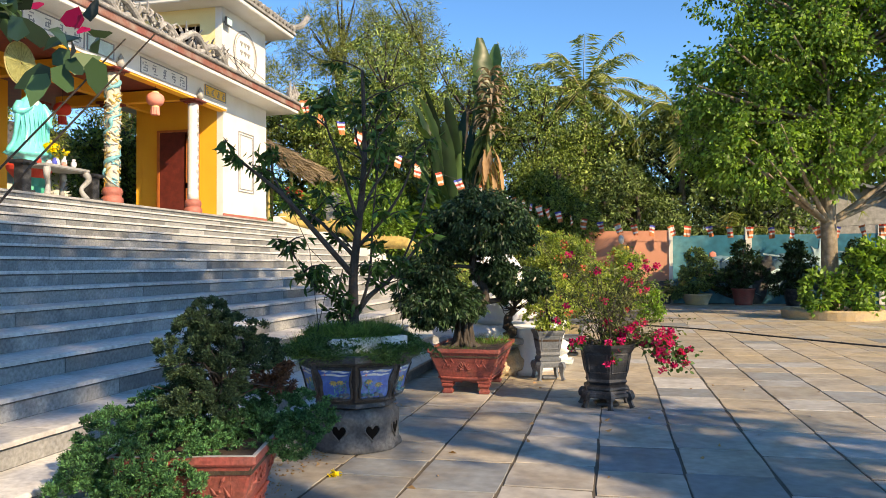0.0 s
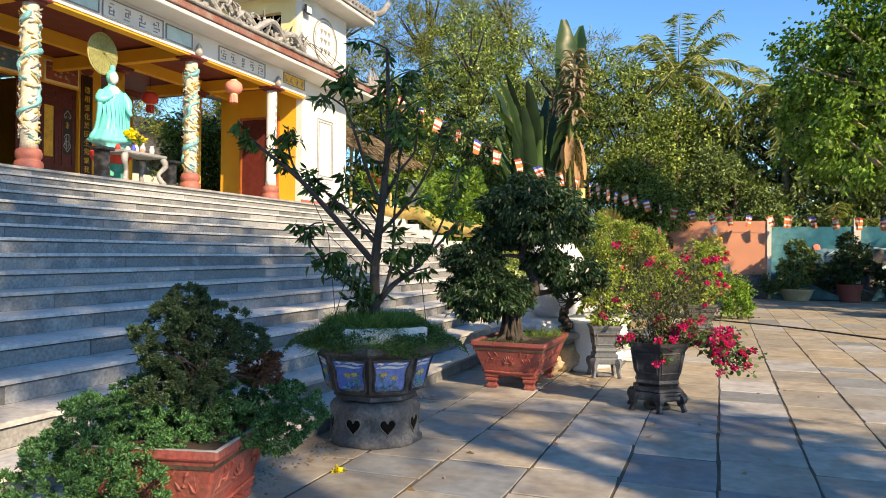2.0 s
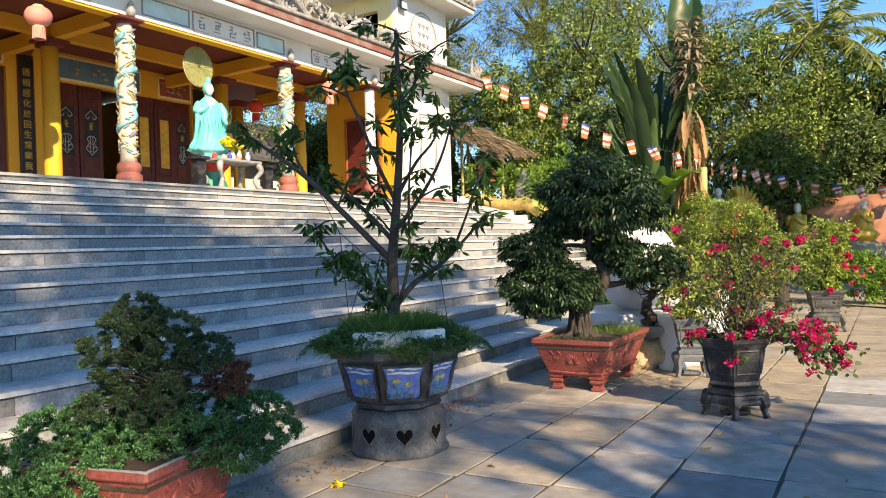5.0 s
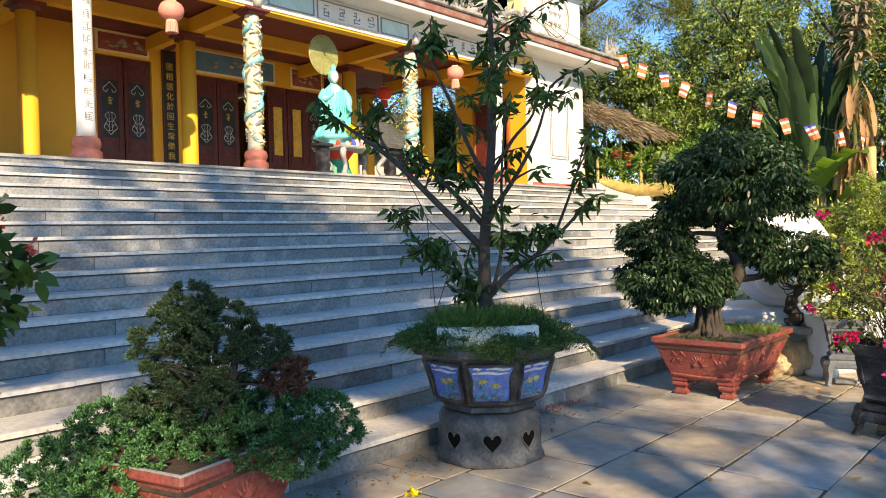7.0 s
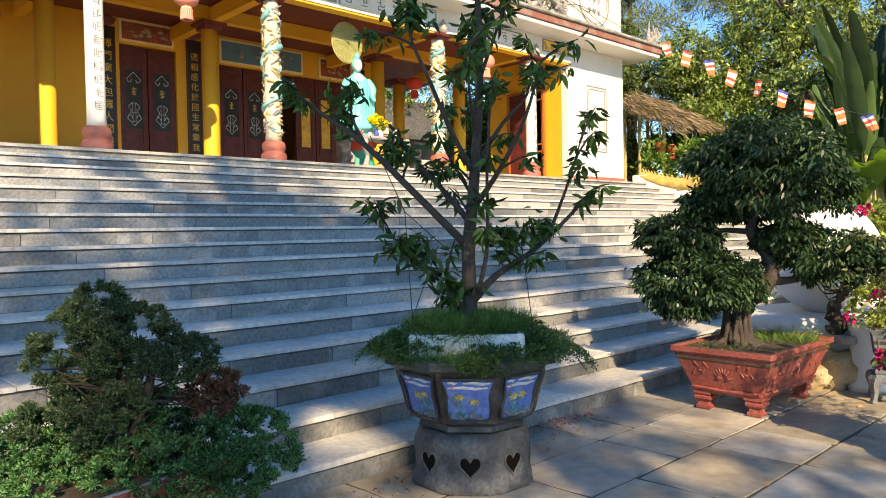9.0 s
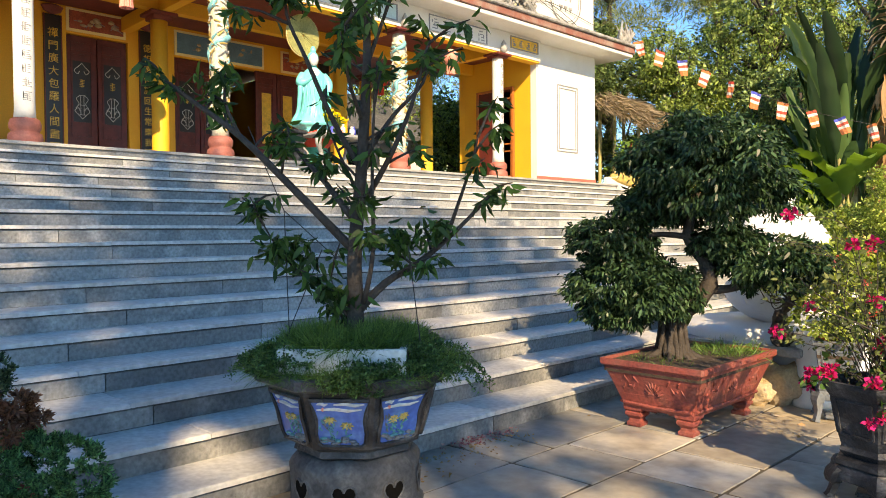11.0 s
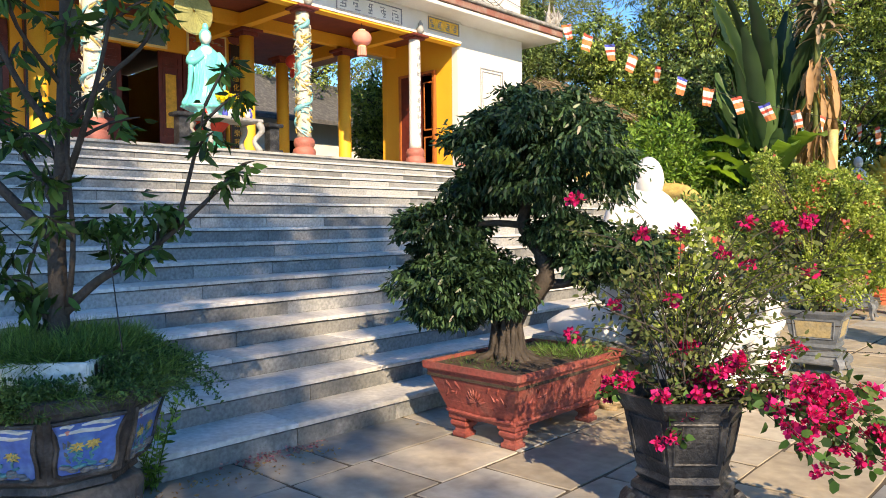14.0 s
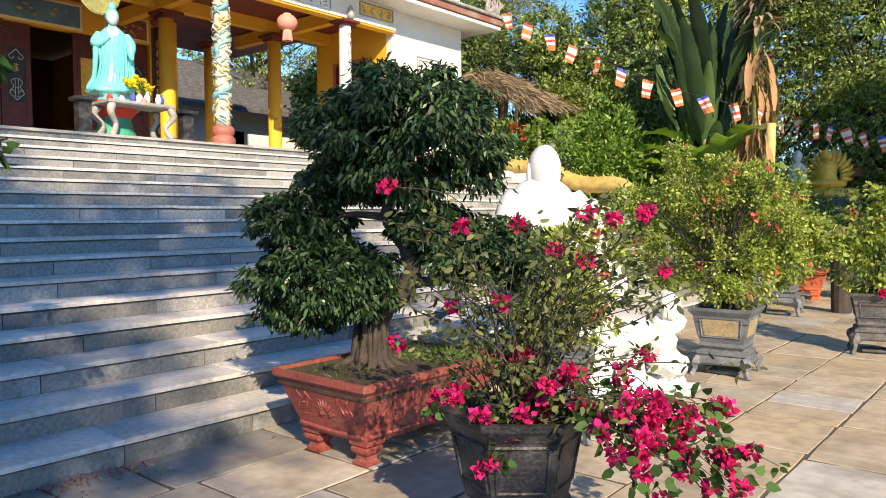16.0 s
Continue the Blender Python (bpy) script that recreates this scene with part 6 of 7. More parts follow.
# ---- dragon balustrade at the stair's end ----
th = thing("dragon_balustrade", -6.0, 20.25, 0, "yellow dragon body winding down a white balustrade", "balustrade")
for k in range(1, 18):
    x = NOSE - (k - 1) * GOING
    bm = bmesh.new()
    box(bm, x - GOING + 6.003, -0.12, -0.05, x + 6.0, 0.14, k * RISE + 0.22, 0.01)
    part("parapet_block", bm, M_WHITE, th)
bm = bmesh.new()
pts = [(-3.7, 0, 2.95), (-3.4, 0, 2.86), (-3.0, 0, 2.74), (-2.4, 0, 2.62), (-1.7, 0, 2.62), (-1.2, 0, 2.3), (-0.6, 0, 2.15), (0.2, 0, 2.1), (0.8, 0, 1.6), (1.4, 0, 1.45), (2.2, 0, 1.3), (2.8, 0, 0.8), (3.3, 0, 0.6)]
s = soft(pts, 4)
tube(bm, s, [0.09 + 0.10 * math.sin(math.pi * min(1, (i + 4) / len(s))) for i in range(len(s))], 12)
part("body", bm, M_DRAGON, th, "scaly gold-yellow body", True)
bm = bmesh.new()
for i in range(2, len(s) - 2, 1):
    p = s[i]
    tube(bm, [p + Vector((0, 0, 0.10)), p + Vector((-0.05, 0, 0.24))], [0.045, 0.006], 4)
tagged(part("spine_row", bm, M_DRAGON, th), kind="stuff")

# ---- garden behind ----
bm = bmesh.new()
box(bm, -60, 20.5, -0.3, -7.6, 80, 2.55)
box(bm, -60, -20, -0.3, -16.5, 20.49, 2.6)
structure("ground_bank", bm, M_EARTH, "raised earth bank of the garden behind the temple")
bm = bmesh.new()
box(bm, -7.6, 29.6, -0.3, 80, 120, 0.02)
structure("ground_garden", bm, M_EARTH, "dark garden soil beyond the yard wall")


def tree(x, y, z, h, clumps, n, leaf, wide, leaf_mat, label, r=0.16, droop=0.4, tufts=60, tuft=0.2, bark=M_BARK, shell=0.5, name="tree"):
    """A tapered trunk with limbs to each clump of the crown."""
    th = thing(name, x, y, z, label, "tree")
    q = random.Random(int(abs(x * 37 + y * 11)))
    b = bmesh.new()
    top = max(c[2] for c, _ in clumps)
    s = soft([(0, 0, -0.3), (q.uniform(-0.1, 0.1), q.uniform(-0.1, 0.1), top * 0.35), (q.uniform(-0.2, 0.2), q.uniform(-0.2, 0.2), top * 0.7), (0, 0, top)], 4)
    tube(b, s, [r * (1.25 - 1.05 * i / len(s)) for i in range(len(s))], 9)
    for c, rr in clumps:
        for k in range(4):
            e = Vector((c[0] + q.uniform(-0.7, 0.7) * rr[0], c[1] + q.uniform(-0.7, 0.7) * rr[1], c[2] + q.uniform(-0.3, 0.7) * rr[2]))
            f = s[min(len(s) - 2, int(len(s) * min(0.8, max(0.2, (c[2] - rr[2]) / top))))]
            m = (Vector(f) + e) / 2 + Vector((0, 0, -0.08 * rr[2]))
            w = soft([f, m, e], 3)
            tube(b, w, [r * 0.42 * (1 - 0.85 * i / len(w)) for i in range(len(w))], 6)
    part("trunk", b, bark, th, "", True)
    foliage("crown", clumps, n, leaf, wide, leaf_mat, th, "", tufts, tuft, droop, shell)
    return th


def crown(q, h, w, k):
    """Uneven clumps for a crown of height h and half width w."""
    out = []
    for i in range(k):
        a, f = q.uniform(0, 6.28), (i + 0.5) / k
        rad = w * (0.75 - 0.45 * abs(f - 0.45)) * q.uniform(0.5, 1.0)
        s = w * q.uniform(0.42, 0.62)
        out.append(((rad * math.cos(a), rad * math.sin(a), h * (0.3 + 0.62 * f)), (s, s, s * q.uniform(0.7, 1.0))))
    return out


q = random.Random(21)
WOOD = "leafy green tree in the wood behind the yard"
for x, y, h, w, kind in (
    (-9.0, 28.5, 9.5, 2.6, 0), (-5.8, 30.0, 10.0, 2.8, 0), (-3.0, 31.5, 9.8, 2.8, 0), (-0.4, 33.0, 8.6, 2.6, 0), (2.4, 34.0, 8.2, 2.6, 1), (5.2, 33.0, 8.0, 2.6, 1),
    (8.6, 44.5, 9.0, 3.0, 0), (13.5, 46.0, 9.5, 3.2, 0), (17.5, 36.0, 9.0, 3.0, 0), (-7.2, 26.5, 6.5, 2.0, 1), (-2.2, 29.6, 6.0, 2.0, 0), (0.8, 30.9, 5.6, 2.0, 1),
    (-12.5, 33.0, 13.5, 3.2, 2), (-9.5, 36.0, 14.5, 3.2, 2), (-16.0, 30.0, 12.5, 3.2, 2), (-20.0, 27.0, 12.0, 3.4, 2), (-6.0, 38.0, 13.0, 3.0, 2), (-24.0, 24.0, 11.0, 3.4, 0),
    (-28.0, 20.0, 11.0, 3.6, 0), (-11.0, 26.5, 7.0, 2.0, 0), (-14.5, 25.5, 7.5, 2.2, 1), (-27.0, 13.0, 11.0, 3.6, 0), (-15.8, 21.6, 5.2, 1.8, 0),
    (-3.0, 42.0, 11.0, 4.0, 1), (4.0, 44.0, 10.5, 4.0, 1), (11.0, 44.0, 11.0, 4.0, 1), (18.0, 40.0, 11.0, 4.0, 0), (-1.0, 38.0, 9.0, 3.0, 1), (6.5, 38.5, 8.5, 3.0, 1),
):
    z = 2.5 if x < -7.7 else 0.0
    near = y < 33
    cl = crown(q, h - z * 0.6, w, 11)
    if kind == 2:
        tree(x, y, z, h, cl, 24000, 0.30, 0.03, M_LEAF_PINE, "tall feathery pine behind the temple", 0.2, 0.1, 60, 0.26)
    else:
        tree(x, y, z, h, cl, 17000 if near else 10000, 0.14 if near else 0.20, 0.066 if near else 0.095, M_LEAF_DEEP if kind == 1 else M_LEAF_FOREST, WOOD, 0.16, 0.4, 75, 0.2)

# undergrowth in front of the wood
pos, way = cloud([((x, 28.6 + 1.2 * math.sin(x * 1.7), 1.3 + 0.5 * math.sin(x)), (1.6, 0.9, 1.6)) for x in np.arange(-7.5, -2.5, 1.3)] + [((x, 31.2 + math.sin(x * 2), 1.6), (1.8, 1.0, 1.9)) for x in np.arange(-2, 7, 1.4)], 26000, 40, 0.25, 0.3)
tagged(blades("undergrowth", pos, way, 0.2, 0.09, M_LEAF_DEEP), "dark tangled undergrowth below the trees", "undergrowth", kind="stuff")
pos, way = cloud([((-7.4 + 0.25 * i, 20.9 + 0.55 * i + 0.5 * math.sin(i * 2.2), 1.5 + 0.9 * abs(math.sin(i * 1.3)) + max(0, 1.2 - 0.25 * i)), (1.0, 0.9, 1.1)) for i in range(11)] + [((-10.5 + i * 0.8, 22.5 + 0.6 * math.sin(i), 3.3), (0.7, 0.7, 0.9)) for i in range(5)], 15000, 40, 0.25, 0.3)
back = cloud([((-13.5 + 1.1 * i, 26.0 + 0.5 * math.sin(i * 1.9), 3.6 + 0.5 * math.sin(i)), (1.0, 0.9, 1.5)) for i in range(7)], 14000, 40, 0.25, 0.3)
tagged(blades("bank_growth", back[0], back[1], 0.16, 0.08, M_LEAF_FOREST), "sunlit green growth on the bank behind the hut", "undergrowth", kind="stuff")
tagged(blades("hedge_growth", pos, way, 0.14, 0.06, M_LEAF_LIGHT), "yellow-green creepers and shrubs beside the stairs", "undergrowth", kind="stuff")
pos, way = cloud([((-5.0 + 0.6 * i, 19.3 + 1.5 * i, 0.9), (1.0, 1.2, 1.3)) for i in range(5)] + [((-3.2, 16.4, 0.9), (0.8, 1.2, 1.2)), ((-2.9, 13.9, 0.6), (0.6, 0.9, 0.8))], 12000, 40, 0.25, 0.3)
tagged(blades("shrub_growth", pos, way, 0.12, 0.05, M_LEAF_FOREST), "mixed green shrubs between stairs and yard", "undergrowth", kind="stuff")


def frond(pos, way, base, out, length, droop, n, leaf, rib, b):
    """A feather palm frond: adds its leaflets to pos and way and its rib to b."""
    o = Vector(out).normalized()
    pts = []
    p, d = Vector(base), Vector(out).normalized()
    for i in range(13):
        pts.append(p.copy())
        p += d * length / 12
        d = (d + Vector((0, 0, -droop / 12 * (0.4 + i / 8)))).normalized()
    tube(b, pts, [rib * (1 - 0.8 * i / 12) for i in range(13)], 5)
    side = o.cross(Vector((0, 0, 1))).normalized()
    for k in range(n):
        f = 0.12 + 0.88 * (k // 2) / (n / 2)
        i = min(11, int(f * 12))
        c = pts[i].lerp(pts[i + 1], f * 12 - i)
        t = (pts[i + 1] - pts[i]).normalized()
        s = 1 if k % 2 else -1
        pos.append(c)
        way.append(side * s * 0.8 + t * 0.55 + Vector((0, 0, -0.45 - 0.25 * RNG.random())))


def palm(x, y, z, h, n, length, label, lean=(0, 0)):
    th = thing("palm_tree", x, y, z, label, "palm")
    b = bmesh.new()
    s = soft([(0, 0, -0.3), (lean[0] * 0.3, lean[1] * 0.3, h * 0.5), (lean[0], lean[1], h)], 8)
    tube(b, s, [0.17 - 0.06 * i / len(s) + 0.012 * (i % 2) for i in range(len(s))], 10)
    part("trunk", b, M_BARK_PALE, th, "", True)
    b = bmesh.new()
    pos, way = [], []
    qq = random.Random(int(x * 10 + y))
    for i in range(n):
        a = i * 2.4
        el = 1.25 - 1.7 * (i / n)
        frond(pos, way, (lean[0], lean[1], h), (math.cos(a) * math.cos(el), math.sin(a) * math.cos(el), math.sin(el)), length * qq.uniform(0.85, 1.1), 1.2, 110, 0.5, 0.03, b)
    part("ribs", b, M_BAMBOO, th)
    pos, way = np.array(pos), np.array(way)
    blades("fronds", pos, way, length * 0.24, length * 0.022, M_PALM, th, "feathery drooping fronds", 0.25)
    return th


palm(-1.25, 32.5, 0, 8.9, 22, 2.9, "tall coconut palm above the trees")
palm(2.9, 33.5, 0, 7.6, 16, 3.2, "coconut palm half hidden by other trees")
palm(4.3, 31.2, 0, 2.4, 12, 2.2, "low young palm behind the painted wall")
palm(7.2, 32.4, 0, 5.6, 14, 3.0, "coconut palm behind the painted wall")


def banana_leaf(b, base, out, length, width, droop):
    p, d = Vector(base), Vector(out).normalized()
    side = d.cross(Vector((0, 0, 1)))
    side = side.normalized() if side.length > 0.05 else Vector((1, 0, 0))
    rows = []
    for i in range(33):
        f = i / 32
        stalk = f < 0.2
        w = 0.015 if stalk else width * 0.5 * math.sin(math.pi * min(1, (f - 0.18) / 0.84)) ** 0.6 + 0.008
        up = side.cross(d).normalized()
        wave = 0.10 * math.sin(i * 0.9 + base[0] * 9) + 0.07 * math.sin(i * 2.1 + base[1] * 7)
        l = p + side * w + up * (w * 0.35 + wave * w)
        r = p - side * w + up * (w * 0.35 - wave * w)
        rows.append((b.verts.new(l), b.verts.new(p - up * 0.01), b.verts.new(r)))
        p = p + d * length / 32
        d = (d + Vector((0, 0, -droop / 32 * (0.3 + f * 1.6)))).normalized()
    for i, (a, c) in enumerate(zip(rows, rows[1:])):
        for k in range(2):
            f = b.faces.new((a[k], a[k + 1], c[k + 1], c[k]))
            f.smooth = True


th = thing("banana_plant", -4.35, 23.2, 0.3, "tall banana clump with broad and torn leaves", "plant")
bm = bmesh.new()
q = random.Random(8)
for i in range(6):
    x, y = q.uniform(-0.6, 0.7), q.uniform(-0.5, 0.5)
    tube(bm, soft([(x, y, 0), (x * 1.1, y, 1.6), (x * 1.25, y * 1.2, 3.2)], 3), [0.17, 0.165, 0.16, 0.15, 0.14, 0.12, 0.1], 9)
part("stalk", bm, M_BAMBOO, th, "", True)
bm = bmesh.new()
for i in range(62):
    x, y = q.uniform(-1.6, 0.3), q.uniform(-0.7, 0.5)
    lean = (x + 0.6) * 0.22 + q.uniform(-0.2, 0.2)
    banana_leaf(bm, (x * 0.7 - 0.2, y, q.uniform(1.2, 3.9)), (lean, q.uniform(-0.35, 0.3), 1.0), q.uniform(1.6, 3.4), q.uniform(0.22, 0.46), q.uniform(0.1, 1.2))
part("leaves", bm, M_BANANA, th, "broad upright dark green blades")
bm = bmesh.new()
for i in range(9):
    a = 3.3 + i * 0.3
    banana_leaf(bm, (-0.9 + 0.1 * i, -0.4, 1.5 + 0.25 * (i % 4)), (math.cos(a) * 0.8, math.sin(a) * 0.6, 0.75), 1.9, 0.55, 1.3)
part("low_leaves", bm, M_LEAF_LIGHT, th, "paler low leaves bending outwards")
bm = bmesh.new()
for i in range(60):
    a = q.uniform(0, 6.28)
    banana_leaf(bm, (0.55 + q.uniform(-0.22, 0.22), q.uniform(-0.25, 0.25) - 0.3, q.uniform(2.4, 5.0)), (math.cos(a) * 0.35, math.sin(a) * 0.35, -0.5), q.uniform(0.7, 1.5), q.uniform(0.08, 0.18), 3.2)
part("dead_leaves", bm, M_DRY, th, "hanging dry brown leaves")
bm = bmesh.new()
tube(bm, soft([(0.45, -0.3, 0), (0.5, -0.3, 2.5), (0.5, -0.3, 5.0), (0.55, -0.3, 6.2)], 4), [0.11 - 0.005 * i for i in range(13)], 9)
part("tall_stalk", bm, M_PALM, th, "tall pale stalk", True)
bm = bmesh.new()
banana_leaf(bm, (0.40, -0.3, 4.4), (-0.05, 0.06, 1), 4.1, 0.8, 0.12)
banana_leaf(bm, (0.62, -0.1, 5.0), (0.03, 0.06, 1), 3.3, 0.7, 0.2)
part("tall_leaf", bm, M_BANANA, th, "tallest torn green blade above the clump")
bm = bmesh.new()
for i in range(120):
    z = q.uniform(5.3, 7.3)
    a = q.uniform(-0.9, 0.9) - (math.pi / 2 if i % 2 else 0)
    s_ = 1 if i % 3 else -1
    banana_leaf(bm, (0.62, -0.42, z), (s_ * math.cos(a) * 0.8, math.sin(a) * 0.5 - 0.25, q.uniform(-0.1, 0.6)), q.uniform(0.35, 0.8), q.uniform(0.04, 0.09), q.uniform(0.8, 2.2))
part("dry_comb", bm, M_STRAW, th, "split dry brown lower half of the tall leaf")

# light green tree in the ring
th = thing("tree_ring", 5.75, 21.9, 0, "low round masonry ring round a tree", "planter")
bm = bmesh.new()
lathe(bm, [(1.25, -0.02), (1.28, 0.22), (1.2, 0.25), (1.05, 0.25), (1.05, 0.15), (0.05, 0.18)], 36, 0, 0, 1.0, 1.0)
part("wall", bm, M_ROCK, th)
q = random.Random(2)
tree(5.75, 21.9, 0.1, 10, [((q.uniform(-2.9, 3.0), q.uniform(-2.0, 1.5), q.uniform(4.0, 10.0)), (q.uniform(1.0, 1.6), q.uniform(1.0, 1.5), q.uniform(0.9, 1.5))) for i in range(38)] + [((-2.6, -0.5, 4.4), (0.8, 0.8, 0.9)), ((-3.2, -0.5, 5.6), (0.8, 0.8, 0.8))], 70000, 0.135, 0.085, M_LEAF_LIGHT, "light green heart-leaved tree in a round ring", 0.2, 0.9, 50, 0.24, M_BARK_PALE)
th = thing("shrub", 5.9, 21.5, 0.2, "bright green shrubs round the tree's foot", "shrub")
foliage("leaves", [((0.5, -0.3, 0.8), (0.7, 0.6, 0.9)), ((-0.6, -0.4, 0.5), (0.5, 0.5, 0.6)), ((0.9, 0, 1.5), (0.5, 0.5, 0.5))], 3000, 0.16, 0.1, M_LEAF_LIGHT, th, "", 40, 0.25, 0.4)

# unseen shade trees beyond the yard's open side, crowns shaped to cast its dapples
SHADE = "tall broad unseen shade tree on the open side of the yard"
SUN_GAPS = ((-1.9, 5.0, 0.0), (-0.75, 8.4, 0.0), (-1.1, 7.7, 0.0))


def airy(x, y, clumps, clear=1.0):
    """Leaves out the clumps that would close the gaps through which the sun reaches the yard."""
    out = []
    for c, r in clumps:
        p = Vector((x + c[0], y + c[1], c[2]))
        if min((p - Vector(g) - SUN_TO * (p - Vector(g)).dot(SUN_TO)).length for g in SUN_GAPS) > clear:
            out.append((c, r))
    return out


tree(11.5, -4.0, 0, 17, airy(11.5, -4.0, [((q.uniform(-3.4, 2.8), q.uniform(-2.3, 4.6), q.uniform(10.8, 16.6)), (1.4, 1.4, 1.1)) for i in range(22)] + [((2.6 + 0.3 * i, -1.2 + 1.2 * i, 12.0 + 1.1 * (i % 2)), (0.9, 0.9, 0.7)) for i in range(3)] + [((1.4, 1.4, 12.5), (1.0, 0.8, 0.8)), ((2.2, 0.8, 12.8), (0.8, 0.8, 0.7))], 0.6), 6400, 0.26, 0.15, M_LEAF_FOREST, SHADE, 0.35, 0.5, 16, 0.30)
tree(11.4, -1.7, 0, 10.5, airy(11.4, -1.7, [((q.uniform(-2.4, 2.4), q.uniform(-2.0, 1.8), q.uniform(6.4, 9.6)), (1.0, 1.0, 0.8)) for i in range(9)], 0.7), 1800, 0.24, 0.14, M_LEAF_FOREST, SHADE, 0.3, 0.5, 40, 0.34)
tree(13.6, 21.5, 0, 9.5, [((q.uniform(-2.6, 2.6), q.uniform(-2.4, 2.4), q.uniform(4.2, 9.0)), (1.2, 1.2, 0.9)) for i in range(22)], 11000, 0.22, 0.14, M_LEAF_FOREST, SHADE, 0.25, 0.5, 40, 0.3)

# tall plant on the lower steps
th = thing("planter", -3.98, 3.22, 2 * RISE, "plain dark pot standing on the steps", "planter")
bm = bmesh.new()
lathe(bm, [(0.14, 0), (0.19, 0.3), (0.21, 0.32), (0.18, 0.32), (0.17, 0.27)], 20)
part("body", bm, M_BLACKPOT, th, "", True)
bract_plant("flowering_shrub", -3.98, 3.22, 3 * RISE + 0.12, [((0.1, 0.0, 0.8), (0.4, 0.36, 0.42))], 520, 40, M_LEAF_TREE, M_CORAL, 10, "stiff-stemmed green plant with a few pink flowers", 0.12)
th = thing("planter", -1.85, 1.25, 0, "tall dark pot beside the first step", "planter")
bm = bmesh.new()
lathe(bm, [(0.2, 0), (0.28, 0.5), (0.3, 0.54), (0.26, 0.54), (0.24, 0.46)], 20)
part("body", bm, M_BLACKPOT, th, "", True)
# Very dark leaf colour stands in for the leaves' shaded silhouette.
bract_plant("bougainvillea", -1.85, 1.25, 0.48, [((-0.15, -0.15, 1.3), (0.45, 0.45, 0.4)), ((0.62, -0.06, 1.56), (0.16, 0.12, 0.08)), ((0.90, -0.06, 1.42), (0.13, 0.11, 0.06))], 360, 16, M_LEAF_BONSAI, M_MAGENTA, 2, "tall bougainvillea, leaves coloured as a dark silhouette, with arching purple-pink sprays", 0.07)

# ---- yard wall ----
bm = bmesh.new()
box(bm, -4.5, 28.9, 0, 2.0, 29.1, 2.75)
structure("wall_salmon", bm, M_SALMON, "salmon plastered yard wall")
bm = bmesh.new()
box(bm, -4.5, 28.6, 0, 2.02, 28.896, 0.85, 0.02)
structure("wall_base", bm, M_STOOL, "dark stone base before the salmon wall")
bm = bmesh.new()
box(bm, 2.0, 28.86, 0, 2.14, 29.1, 2.76)
for x in (4.75, 9.2, 13.4):
    box(bm, x, 29.15, 0, x + 0.22, 29.42, 2.85)
structure("wall_post", bm, M_WHITE, "white wall posts between the painted panels")
bm = bmesh.new()
box(bm, 2.14, 29.2, 0, 16, 29.4, 2.55)
structure("wall_mural", bm, M_MURAL, "yard wall painted with a blue-green landscape")
th = thing("mural_scene", 3.0, 29.19, 0.4, "painted figures, waves and trees on the blue wall", "mural")
bm = bmesh.new()
q = random.Random(9)
for i in range(26):
    x = q.uniform(0.2, 11)
    z = q.uniform(0.1, 1.6)
    tube(bm, soft([(x, 0, z), (x + q.uniform(0.2, 0.6), 0, z + q.uniform(-0.1, 0.25)), (x + q.uniform(0.6, 1.2), 0, z + q.uniform(-0.3, 0.1))], 4), 0.035, 5, q.randint(0, 2))
for v in bm.verts:
    v.co.y *= 0.3
for i in range(22):
    blob(bm, (q.uniform(0.4, 12), 0, q.uniform(0.0, 1.7)), (q.uniform(0.25, 0.9), 0.012, q.uniform(0.15, 0.6)), 2, 0.9, 2.5, q.choice((1, 2, 2, 1, 0)))
part("brushwork", bm, [M_PALE_SIGN, M_SIGN_BLUE, M_STOOL], th, "pale and dark painted strokes")
bm = bmesh.new()
for i, (x, z, s) in enumerate(((0.55, 1.0, 0.22), (0.6, 1.4, 0.13), (0.45, 0.7, 0.18), (1.3, 0.9, 0.15))):
    blob(bm, (x, 0, z), (s, 0.01, s * 1.2), 2, 0.3)
part("figures", bm, M_LANTERN, th, "pinkish painted figure shapes")


def gold_figure(x, y, z, label):
    b = bmesh.new()
    blob(b, (0, 0, 0.1), (0.3, 0.26, 0.12), 2, 0.1)
    lathe(b, [(0.16, 0.1), (0.18, 0.25), (0.15, 0.4), (0.06, 0.48)], 16)
    blob(b, (0, 0, 0.56), (0.07, 0.07, 0.09), 2, 0.02, 2, 1)
    for s in (-1, 1):
        tube(b, soft([(0.02, s * 0.15, 0.42), (-0.1, s * 0.2, 0.32), (-0.2, s * 0.06, 0.42)], 3), 0.045, 7)
    ob = tagged(link("statue", b, [M_GOLD, M_SKIN], True), label, "statue")
    ob.matrix_world = pose(x, y, z, 0, 0, 60) @ Matrix.Diagonal((1.5, 1.5, 2.0, 1))
    return ob


th = thing("pedestal", 0.25, 27.5, 0, "rough stone pedestal overgrown with leaves", "pedestal")
bm = bmesh.new()
blob(bm, (0, 0, 0.6), (0.7, 0.6, 0.72), 3, 0.3, 2)
part("stone", bm, M_ROCK, th)
gold_figure(0.25, 27.5, 1.25, "kneeling figure in a golden robe before the salmon wall")
th = thing("pedestal", -1.6, 27.6, 0, "rough stone pedestal overgrown with leaves", "pedestal")
bm = bmesh.new()
blob(bm, (0, 0, 0.6), (0.7, 0.6, 0.72), 3, 0.3, 2)
part("stone", bm, M_ROCK, th)
gold_figure(-1.6, 27.6, 1.25, "small golden robed figure among the plants")
th = thing("shrub", 0.3, 19.4, 0.0, "bright green flowering shrub beside the planters", "shrub")
